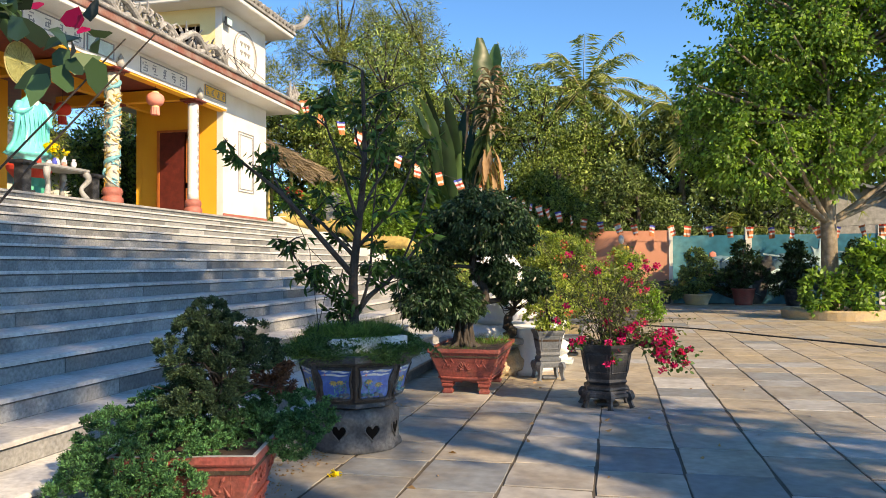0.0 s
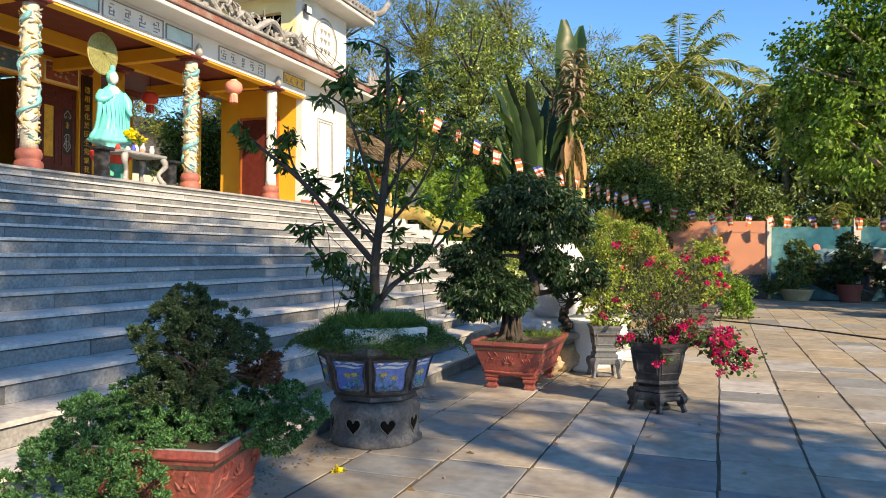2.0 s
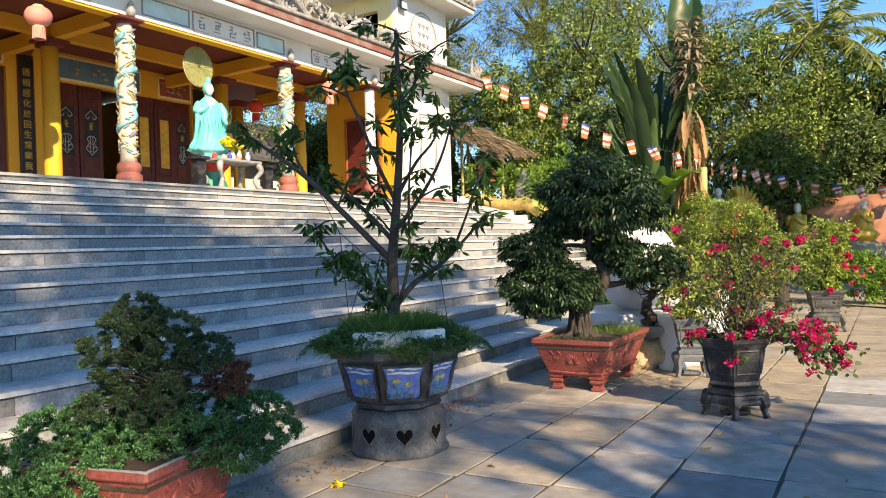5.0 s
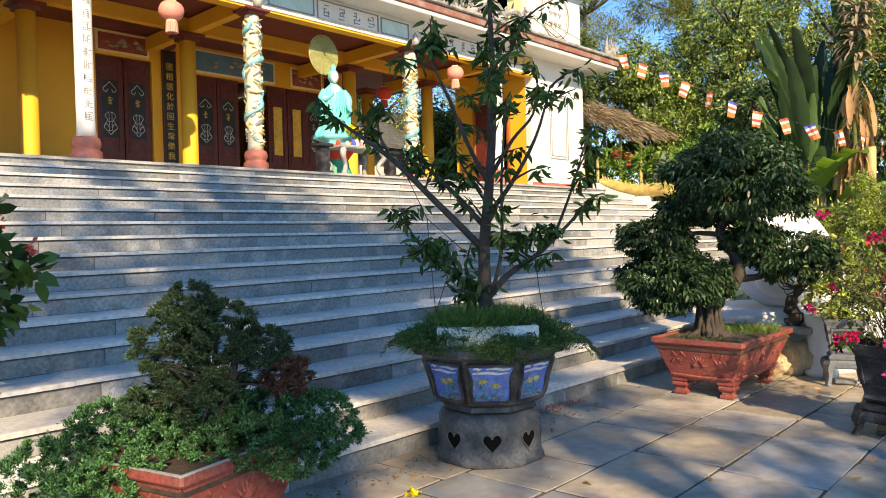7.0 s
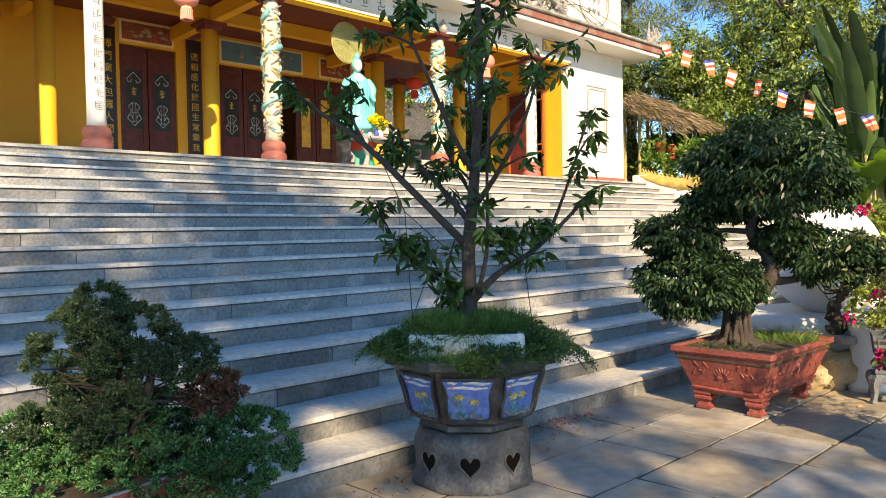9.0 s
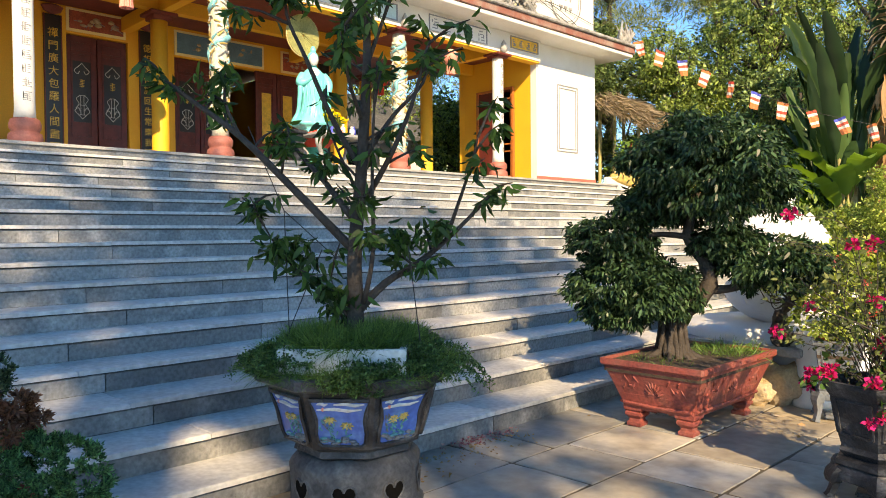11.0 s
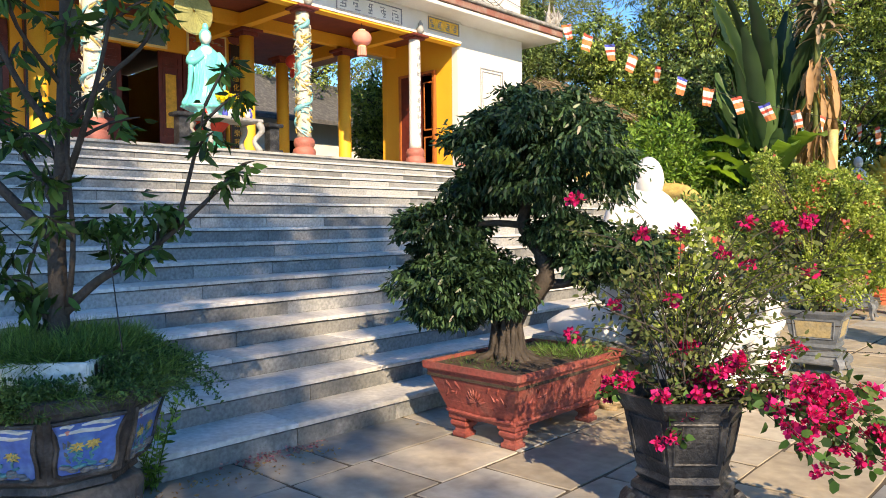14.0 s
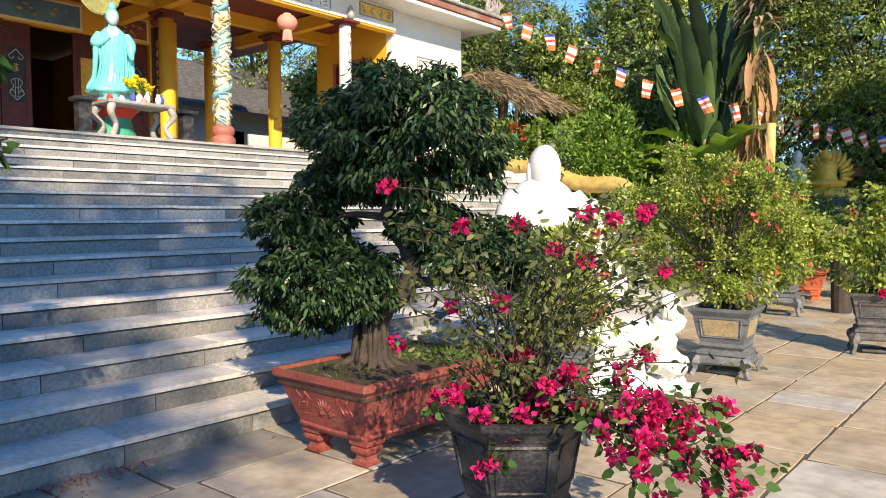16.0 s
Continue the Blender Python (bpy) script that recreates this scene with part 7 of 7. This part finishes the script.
foliage("leaves", [((0, -0.1, 0.6), (0.75, 0.6, 0.55)), ((0.55, 0, 0.5), (0.4, 0.4, 0.5)), ((-0.6, 0.2, 0.8), (0.6, 0.6, 0.45)), ((0, -0.1, 0.95), (0.4, 0.3, 0.2))], 6000, 0.08, 0.045, M_LEAF_LIGHT, th, "", 60, 0.22, 0.3, 0.4)
foliage("flowers", [((0, -0.1, 0.7), (0.8, 0.65, 0.5))], 150, 0.07, 0.06, M_CORAL, th, "coral flowers", 14, 0.1, 0.1)
th = thing("cycad", -0.9, 17.6, 0.6, "dark cycad with stiff arching fronds", "plant")
bm = bmesh.new()
lathe(bm, [(0.14, -0.6), (0.16, 0.2), (0.12, 0.5)], 12)
part("stem", bm, M_BARK, th)
bm = bmesh.new()
pos, way = [], []
for i in range(16):
    a = i * 2.4
    frond(pos, way, (0, 0, 0.5), (math.cos(a), math.sin(a), 0.5), 1.0, 0.9, 40, 0.2, 0.012, bm)
tagged(part("frond_ribs", bm, M_BAMBOO, th), kind="stuff")
blades("fronds", np.array(pos), np.array(way), 0.2, 0.03, M_LEAF_DEEP, th, "stiff dark fronds", 0.1)

# pots along the far wall
for x, y, s, mt, lab in ((2.9, 28.2, 0.55, M_ROCK, "wide shallow stone bowl with a bush coloured as in shade"), (4.5, 28.2, 0.42, M_TERRA, "red pot with a layered tree coloured as in shade"), (6.2, 28.0, 0.45, M_BLACKPOT, "dark pot with a small bonsai"), (8.2, 28.0, 0.45, M_BLACKPOT, "dark pot with a green shrub"), (10.2, 27.8, 0.45, M_BLACKPOT, "dark pot with a green shrub")):
    th = thing("planter", x, y, 0, lab, "planter", "pots along the wall")
    bm = bmesh.new()
    hh = 0.4 if s > 0.5 else 0.6
    lathe(bm, [(s * 0.7, 0), (s * 0.72, 0.05), (s * 0.95, hh - 0.06), (s, hh - 0.04), (s, hh), (s * 0.9, hh), (s * 0.85, hh - 0.06)], 20)
    part("body", bm, mt, th, "", True)
    # The darkest leaf materials stand in for the shade over these pots.
    foliage("leaves", [((0, 0, hh + 0.5), (0.75, 0.6, 0.45)), ((0.1, 0, hh + 1.0), (0.6, 0.5, 0.35)), ((0, 0, hh + 1.4), (0.35, 0.35, 0.3)), ((-0.5, 0.1, hh + 0.2), (0.6, 0.5, 0.4))], 6500, 0.11, 0.045, M_LEAF_BONSAI if s < 0.5 else M_LEAF_DEEP, th, "leaves coloured dark in place of shade", 40, 0.22, 0.2)
    bm = bmesh.new()
    tube(bm, [(0, 0, hh - 0.1), (0.04, 0, hh + 0.5), (0, 0, hh + 1.5)], [0.05, 0.04, 0.02], 7)
    part("trunk", bm, M_BARK, th)

# low house beyond the wall
th = thing("house", 9.4, 33.0, -0.3, "low grey house with a shallow gable roof", "house")
bm = bmesh.new()
v = [bm.verts.new(c) for c in ((-4, 0, 0), (5, 0, 0), (5, 0, 3.6), (0.2, 0, 4.9), (-4, 0, 3.6), (-4, 8, 0), (5, 8, 0), (5, 8, 3.6), (0.2, 8, 4.9), (-4, 8, 3.6))]
for f in ((0, 1, 2, 3, 4), (9, 8, 7, 6, 5), (1, 6, 7, 2), (5, 0, 4, 9)):
    bm.faces.new([v[i] for i in f])
part("wall", bm, M_GREY, th)
bm = bmesh.new()
for s in (0, 1):
    a, c = ((-4.5, 3.45), (0.2, 4.92)) if s == 0 else ((0.2, 4.92), (5.5, 3.45))
    w = [bm.verts.new((x, y, z + dz)) for dz in (0, 0.12) for x, z, y in ((a[0], a[1], -0.4), (c[0], c[1], -0.4), (c[0], c[1], 8.4), (a[0], a[1], 8.4))]
    for f in ((3, 2, 1, 0), (4, 5, 6, 7), (0, 1, 5, 4), (1, 2, 6, 5), (2, 3, 7, 6), (3, 0, 4, 7)):
        bm.faces.new([w[i] for i in f])
part("roof", bm, M_GREYPOT, th)

# white house seen through the porch
th = thing("house", -21.5, 18.4, 2.6, "white plastered house with a dark tiled roof behind the porch", "house")
bm = bmesh.new()
box(bm, -4, 0, 0, 0, 9, 3.1)
part("wall", bm, M_WHITE, th)
bm = bmesh.new()
w = [bm.verts.new(c) for c in ((0.9, -0.4, 2.6), (0.9, 9.4, 2.6), (-2, 9.4, 4.6), (-2, -0.4, 4.6), (0.9, -0.4, 2.75), (0.9, 9.4, 2.75), (-2, 9.4, 4.75), (-2, -0.4, 4.75))]
for f in ((3, 2, 1, 0), (4, 5, 6, 7), (0, 1, 5, 4), (1, 2, 6, 5), (2, 3, 7, 6), (3, 0, 4, 7)):
    bm.faces.new([w[i] for i in f])
part("roof", bm, M_STOOL, th)
bm = bmesh.new()
box(bm, 0.004, 2.0, 0, 0.06, 3.0, 2.0)
part("door", bm, M_DARK, th)

# thatched hut
th = thing("thatched_hut", -11.4, 24.0, 2.5, "small bamboo shelter with a shaggy thatched roof", "hut")
for i, (x, y) in enumerate(((-0.9, -0.4), (-0.3, -0.5), (0.5, -0.4), (0.9, 0.2), (-0.9, 1.0), (0.9, 1.2))):
    bm = bmesh.new()
    tube(bm, [(x, y, 0), (x + 0.02, y, 3.3 - 0.5 * (x + 0.9))], 0.055, 8)
    part("post", bm, M_BAMBOO, th)
pos = RNG.uniform((-1.2, -1.0, 0), (1.3, 1.6, 0), (3800, 3))
pos[:, 2] = 3.48 - 0.52 * np.abs(pos[:, 0] + 0.9) - 0.55 * np.maximum(0, -0.35 - pos[:, 1]) + RNG.normal(0, 0.06, 3800)
way = np.stack([np.sign(pos[:, 0] + 0.9) * 0.9, RNG.normal(0, 0.25, 3800) - 0.5 * (pos[:, 1] < -0.4), RNG.normal(-0.55, 0.15, 3800)], 1)
blades("thatch", pos, way, 0.6, 0.03, M_STRAW, th, "dry straw-coloured thatch", 0.12)
bm = bmesh.new()
w = [bm.verts.new(c) for c in ((-0.9, -0.4, 3.4), (-0.9, 1.6, 3.4), (1.3, 1.6, 2.26), (1.3, -0.4, 2.26), (-1.5, 1.6, 3.1), (-1.5, -0.4, 3.1))]
bm.faces.new(w[:4])
bm.faces.new((w[0], w[5], w[4], w[1]))
part("roof_mat", bm, M_STRAW, th)
lantern(-10.9, 23.4, 4.1, M_REDCLOTH, 0.17, "round red lantern hanging from the thatched hut", 4.75)
lantern(-10.5, 23.4, 3.95, M_REDCLOTH, 0.17, "round red lantern hanging from the thatched hut", 4.75)
bm = bmesh.new()
blob(bm, (0, 0, 0.55), (0.42, 0.12, 0.75), 3, 0.25, 1.5)
ob = tagged(link("standing_stone", bm, M_SLAB, True), "upright grey natural stone slab on the bank", "stone")
ob.matrix_world = pose(-9.0, 23.0, 2.6)

# golden and white figures further back
th = thing("shrine_rock", -3.4, 27.2, 0, "dark tiered stone base of a garden shrine", "shrine")
bm = bmesh.new()
box(bm, -0.9, -0.7, 0, 0.9, 0.7, 0.8, 0.03)
box(bm, -0.65, -0.5, 0.8, 0.65, 0.5, 1.9, 0.03)
part("tiers", bm, M_GREYPOT, th)
bm = bmesh.new()
lathe(bm, [(0.62, 0.0), (0.7, 0.08), (0.6, 0.14), (0.66, 0.2), (0.5, 0.26)], 24, 0.1, 0, 1.1, 0.8)
blob(bm, (0, -0.05, 0.36), (0.5, 0.36, 0.16), 3, 0.2, 4)
lathe(bm, [(0.3, 0.3), (0.28, 0.5), (0.25, 0.7), (0.3, 0.85), (0.22, 0.95), (0.09, 1.0)], 18, 0, 0, 1, 0.7)
blob(bm, (0, -0.06, 1.12), (0.14, 0.14, 0.18), 3, 0.05)
for k in range(15):
    g = -0.35 + k * 0.275
    tube(bm, soft([(0.3 * math.cos(g), 0.2, 0.62 + 0.3 * math.sin(g)), (0.5 * math.cos(g), 0.22, 0.66 + 0.5 * math.sin(g)), (0.62 * math.cos(g + 0.1), 0.22, 0.68 + 0.7 * math.sin(g + 0.1))], 2), [0.07, 0.08, 0.07, 0.05, 0.015], 6)
ob = tagged(link("statue", bm, M_GOLD, True), "seated golden statue on a stone shrine", "statue")
ob.matrix_world = pose(-3.35, 27.2, 1.88)
bm = bmesh.new()
lathe(bm, [(0.25, 0), (0.24, 0.5), (0.2, 0.9), (0.07, 1.02)], 18)
blob(bm, (0, 0, 1.16), (0.11, 0.11, 0.15), 3, 0.02)
ob = tagged(link("statue", bm, M_STATUE, True), "slim white standing statue beside the shrine", "statue")
ob.matrix_world = pose(-3.62, 25.5, 1.75)
th = thing("pedestal", -3.62, 25.5, 0, "grey stone pedestal of the white statue", "pedestal")
bm = bmesh.new()
box(bm, -0.3, -0.3, 0, 0.3, 0.3, 1.75, 0.02)
part("shaft", bm, M_GREYPOT, th)

# ---- flags on lines ----
def bunting(points, spacing, name, label):
    s = soft(points, 30)
    th = thing(name, s[0].x, s[0].y, s[0].z, label, "bunting")
    o = s[0].copy()
    b = bmesh.new()
    tube(b, [p - o for p in s], 0.006, 5)
    part("line", b, M_CABLE, th)
    q = random.Random(17)
    acc, k = 0.3, 0
    for a, c in zip(s, s[1:]):
        acc += (c - a).length
        if acc >= spacing:
            acc = 0
            k += 1
            p = a - o
            d = (c - a).normalized()
            d.z *= 0.3
            d.normalize()
            w, h = 0.25, 0.40
            turn = Matrix.Rotation(q.uniform(-0.8, 0.8), 3, "Z") @ Matrix.Rotation(q.uniform(-0.4, 0.4), 3, Vector((d.y, -d.x, 0)))
            b = bmesh.new()
            nx = Vector((d.y, -d.x, 0))
            rows = []
            for i in range(7):
                f = i / 6
                rows.append([b.verts.new(p + turn @ (d * (w * (u - 0.5) * (1 - 0.35 * f * abs(math.sin(k * 1.7)))) + Vector((0, 0, -h * f)) + nx * (0.03 * math.sin(u * 5 + f * 3 + k)))) for u in (0, 0.33, 0.66, 1)])
            for i in range(6):
                for j in range(3):
                    f = b.faces.new((rows[i][j], rows[i][j + 1], rows[i + 1][j + 1], rows[i + 1][j]))
                    f.material_index = ((0, 1, 3, 1, 2, 2), (2, 1, 1, 3, 1, 2), (3, 1, 2, 2, 1, 2))[k % 3][i]
            part("flag", b, [M_FBLUE, M_FWHITE, M_FORANGE, M_FRED], th)
    return th


bunting([(-9.3, 20.5, 6.6), (-7.6, 20.9, 5.6), (-5.5, 21.4, 4.42), (-3.6, 22.2, 3.75), (-3.0, 23.9, 3.62), (-1.96, 26.6, 3.38), (0.0, 28.2, 3.0), (3.5, 28.4, 2.85), (7.0, 28.0, 2.75), (11, 27.5, 2.9)], 0.62, "bunting", "line of striped five-colour cloth flags across the yard")

# cable lying over the yard
bm = bmesh.new()
tube(bm, soft([(-0.5, 19.2, 0.012), (1.77, 17.67, 0.012), (3.2, 16.0, 0.012), (4.63, 14.38, 0.012), (8, 11, 0.012)], 6), 0.02, 6)
tagged(link("cable", bm, M_CABLE, True), "black cable lying across the paving", "cable")

# wires and floodlight on the tower
th = thing("floodlight", FX + 0.12, 17.45, 7.9, "small dark floodlight on the tower's corner", "lamp")
bm = bmesh.new()
box(bm, -0.03, -0.14, -0.1, 0.04, 0.14, 0.12, 0.01)
box(bm, -0.12, -0.02, 0.0, -0.03, 0.02, 0.04)
part("housing", bm, M_DARKIRON, th)
bm = bmesh.new()
box(bm, 0.041, -0.12, -0.08, 0.046, 0.12, 0.1)
part("glass", bm, M_PALE_SIGN, th)
bm = bmesh.new()
for p in ([(FX + 0.03, 17.3, 7.2), (FX + 0.05, 18.4, 6.95), (FX + 0.04, 19.8, 6.45)], [(FX + 0.03, 17.3, 7.15), (FX + 0.05, 18.6, 6.75), (FX + 0.04, 19.8, 6.5)], [(FX + 0.03, 17.3, 7.0), (FX + 0.05, 18.0, 7.1), (FX + 0.04, 19.8, 6.9)]):
    tube(bm, soft(p, 5), 0.008, 5)
tagged(link("wires", bm, M_CABLE), "loose thin wires across the tower wall", "wire")
th = thing("corner_ornament", FX + 0.6, PY1 + 0.55, EAVE + 0.33, "grey curling mortar flame on the eave's corner", "roof ornament")
bm = bmesh.new()
q = random.Random(6)
for i in range(26):
    a = q.uniform(-0.4, 0.2)
    tube(bm, soft([(0, a, 0), (q.uniform(-0.1, 0.1), a + q.uniform(-0.1, 0.2), q.uniform(0.1, 0.3)), (q.uniform(-0.1, 0.1), a + q.uniform(-0.1, 0.35), q.uniform(0.2, 0.6))], 3), [0.045, 0.04, 0.04, 0.035, 0.03, 0.02, 0.008], 6)
part("flames", bm, M_GREY, th)

# flowering weeds at the foot of the stairs
th = thing("weed", -2.52, 6.52, 0, "thin weed with small white flowers by the first step", "weed")
q = random.Random(5)
bm = bmesh.new()
wp, ww, fp, fw = [], [], [], []
for i in range(9):
    a, H = q.uniform(0, 6.28), q.uniform(0.3, 0.62)
    w = soft([(q.gauss(0, 0.03), q.gauss(0, 0.03), 0), (0.06 * math.cos(a), 0.06 * math.sin(a), H * 0.5), (0.15 * math.cos(a), 0.15 * math.sin(a), H)], 4)
    tube(bm, w, 0.003, 4)
    for p in w[1:]:
        for k in range(4):
            v = Vector((q.gauss(0, 1), q.gauss(0, 1), q.gauss(0.4, 0.5))).normalized()
            wp.append(p)
            ww.append(v)
    for k in range(9):
        v = Vector((math.cos(k * 0.7), math.sin(k * 0.7), 0.25))
        fp.append(w[-1] + v * 0.004)
        fw.append(v)
part("stalk", bm, M_LEAF_LIGHT, th)
blades("leaves", np.array(wp), np.array(ww), 0.05, 0.018, M_LEAF_LIGHT, th, "", 0.3, True)
blades("flowers", np.array(fp), np.array(fw), 0.02, 0.011, M_STATUE, th, "small white flowers", 0.1, True)

# small litter
th_mat = shader("fallen_petals", (0.35, 0.06, 0.10), 0.8, 0.3)
for x, y, mt, nm, lab, s in ((-1.96, 4.96, M_YFLOWER, "fallen_flower", "yellow flower fallen on the paving", 0.05), (-2.50, 7.3, M_PETAL, "leaf_litter", "heap of dry pinkish petals by the first step", 0.11)):
    n = 30 if s < 0.1 else 150
    pos = np.stack([RNG.normal(x, s * 0.35, n), RNG.normal(y, s * (0.35 if n < 50 else 1.6), n), np.abs(RNG.normal(0.012, 0.012, n))], 1)
    w = RNG.normal(size=(n, 3))
    w[:, 2] = np.abs(w[:, 2]) * 0.3
    tagged(blades(nm, pos, w, 0.035 if n < 50 else 0.022, 0.028 if n < 50 else 0.017, mt), lab, "flower" if n < 50 else "litter", kind="stuff" if n > 50 else "")
n = 38
pos = np.stack([RNG.uniform(-2.5, 2.5, n), RNG.uniform(4, 10, n), np.full(n, 0.008)], 1)
w = RNG.normal(size=(n, 3))
w[:, 2] = 0.05
n2 = 420
along = RNG.uniform(0, 1, n2) ** 1.4
foot_pos = np.stack([-2.47 + np.abs(RNG.normal(0, 0.16, n2)), 4.3 + 3.4 * along, np.abs(RNG.normal(0.006, 0.005, n2))], 1)
foot_way = RNG.normal(size=(n2, 3))
foot_way[:, 2] = np.abs(foot_way[:, 2]) * 0.2
tagged(blades("step_litter", foot_pos, foot_way, 0.03, 0.014, M_DRY), "small dry leaf crumbs swept against the first step", "litter", kind="stuff")
tagged(blades("fallen_leaves", pos, w, 0.06, 0.03, M_DRY), "scattered dry leaves on the paving", "leaves", kind="stuff")

# ---- stair slabs and paving stones ----
STEP = {}


def slab_mesh(name, lx, ly, lz, bevel, material):
    key = (name, round(lx, 3), round(ly, 3))
    if key not in STEP:
        b = bmesh.new()
        v = [b.verts.new((sx, sy, sz)) for sz, i in ((-lz, 0), (-bevel, 0), (0, bevel)) for sx, sy in ((i, i), (lx - i, i), (lx - i, ly - i), (i, ly - i))]
        for r in (0, 4):
            for i in range(4):
                b.faces.new((v[r + i], v[r + (i + 1) % 4], v[r + 4 + (i + 1) % 4], v[r + 4 + i]))
        b.faces.new(v[8:12])
        b.faces.new((v[3], v[2], v[1], v[0]))
        me = bpy.data.meshes.new(name)
        b.to_mesh(me)
        b.free()
        me.materials.append(material)
        STEP[key] = me
    return STEP[key]


def piece(name, me, x, y, z, parent):
    ob = new(name, me)
    ob.parent = parent
    ob.location = (x, y, z)
    return ob


def worn_slab(lx, ly, kind):
    """A paving stone with a slightly wavy, chipped outline."""
    key = ("worn", round(lx, 3), round(ly, 3), kind)
    if key not in STEP:
        r = random.Random(kind * 7 + int(ly * 100))
        edge = [(lx * f, r.uniform(0, 0.009)) for f in (0.02, 0.35, 0.7)] + [(lx - r.uniform(0, 0.009), ly * f) for f in (0.02, 0.4, 0.7)]
        edge += [(lx * (1 - f), ly - r.uniform(0, 0.009)) for f in (0.02, 0.3, 0.65)] + [(r.uniform(0, 0.009), ly * (1 - f)) for f in (0.02, 0.35, 0.7)]
        b = bmesh.new()
        rings = [[b.verts.new((lx / 2 + (x - lx / 2) * g, ly / 2 + (y - ly / 2) * g, z)) for x, y in edge] for g, z in ((1.0, -0.05), (1.0, -0.004), (0.992, 0.0))]
        for a, c in zip(rings, rings[1:]):
            for i in range(12):
                b.faces.new((a[i], a[(i + 1) % 12], c[(i + 1) % 12], c[i]))
        b.faces.new(rings[2])
        me = bpy.data.meshes.new("paving_stone")
        b.to_mesh(me)
        b.free()
        me.materials.append(M_YARD)
        STEP[key] = me
    return STEP[key]


q = random.Random(33)
for k in range(1, 18):
    x = NOSE - (k - 1) * GOING
    y = SY0 + q.uniform(-0.6, 0.0)
    while y < SY1:
        L = q.choice((1.2, 1.4, 1.6))
        L = min(L, SY1 - y)
        if L > 0.05:
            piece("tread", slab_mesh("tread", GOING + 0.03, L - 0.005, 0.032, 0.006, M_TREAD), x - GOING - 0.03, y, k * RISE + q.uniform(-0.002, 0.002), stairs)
        y += L
    y = SY0 + q.uniform(-0.6, 0.0)
    while y < SY1:
        L = min(q.choice((0.9, 1.2, 1.5)), SY1 - y)
        if L > 0.05:
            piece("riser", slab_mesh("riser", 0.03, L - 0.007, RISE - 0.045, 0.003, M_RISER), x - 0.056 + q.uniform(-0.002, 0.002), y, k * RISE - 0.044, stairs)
        y += L
pav = structure("pavement", bmesh.new(), M_YARD, "yard paved with rows of grey and tan stone slabs")
far = bmesh.new()
for i in range(26):
    w = 0.62
    x = -2.62 + i * w
    y = -3 + (0.28 if i % 2 else 0) + q.uniform(-0.1, 0.1)
    while y < 28.4:
        L = q.choice((0.45, 0.6, 0.75, 0.9, 1.0))
        if x < 3.4 and 2.2 < y < 15.0:
            piece("paving_stone", worn_slab(w - 0.010, L - 0.012, q.randint(0, 2)), x + q.uniform(-0.003, 0.003), y, q.uniform(-0.002, 0.0015), pav).rotation_euler = (q.gauss(0, 0.001), q.gauss(0, 0.001), q.gauss(0, 0.002))
        else:
            z = q.uniform(-0.002, 0.002)
            v = [far.verts.new(c) for c in ((x, y, z), (x + w - 0.014, y, z), (x + w - 0.014, y + L - 0.014, z), (x, y + L - 0.014, z))]
            d = [far.verts.new((c.co.x, c.co.y, -0.05)) for c in v]
            far.faces.new(v)
            for j in range(4):
                far.faces.new((d[j], d[(j + 1) % 4], v[(j + 1) % 4], v[j]))
        y += L
rest = part("paving_rest", far, M_YARD, pav)
tagged(rest, kind="stuff")
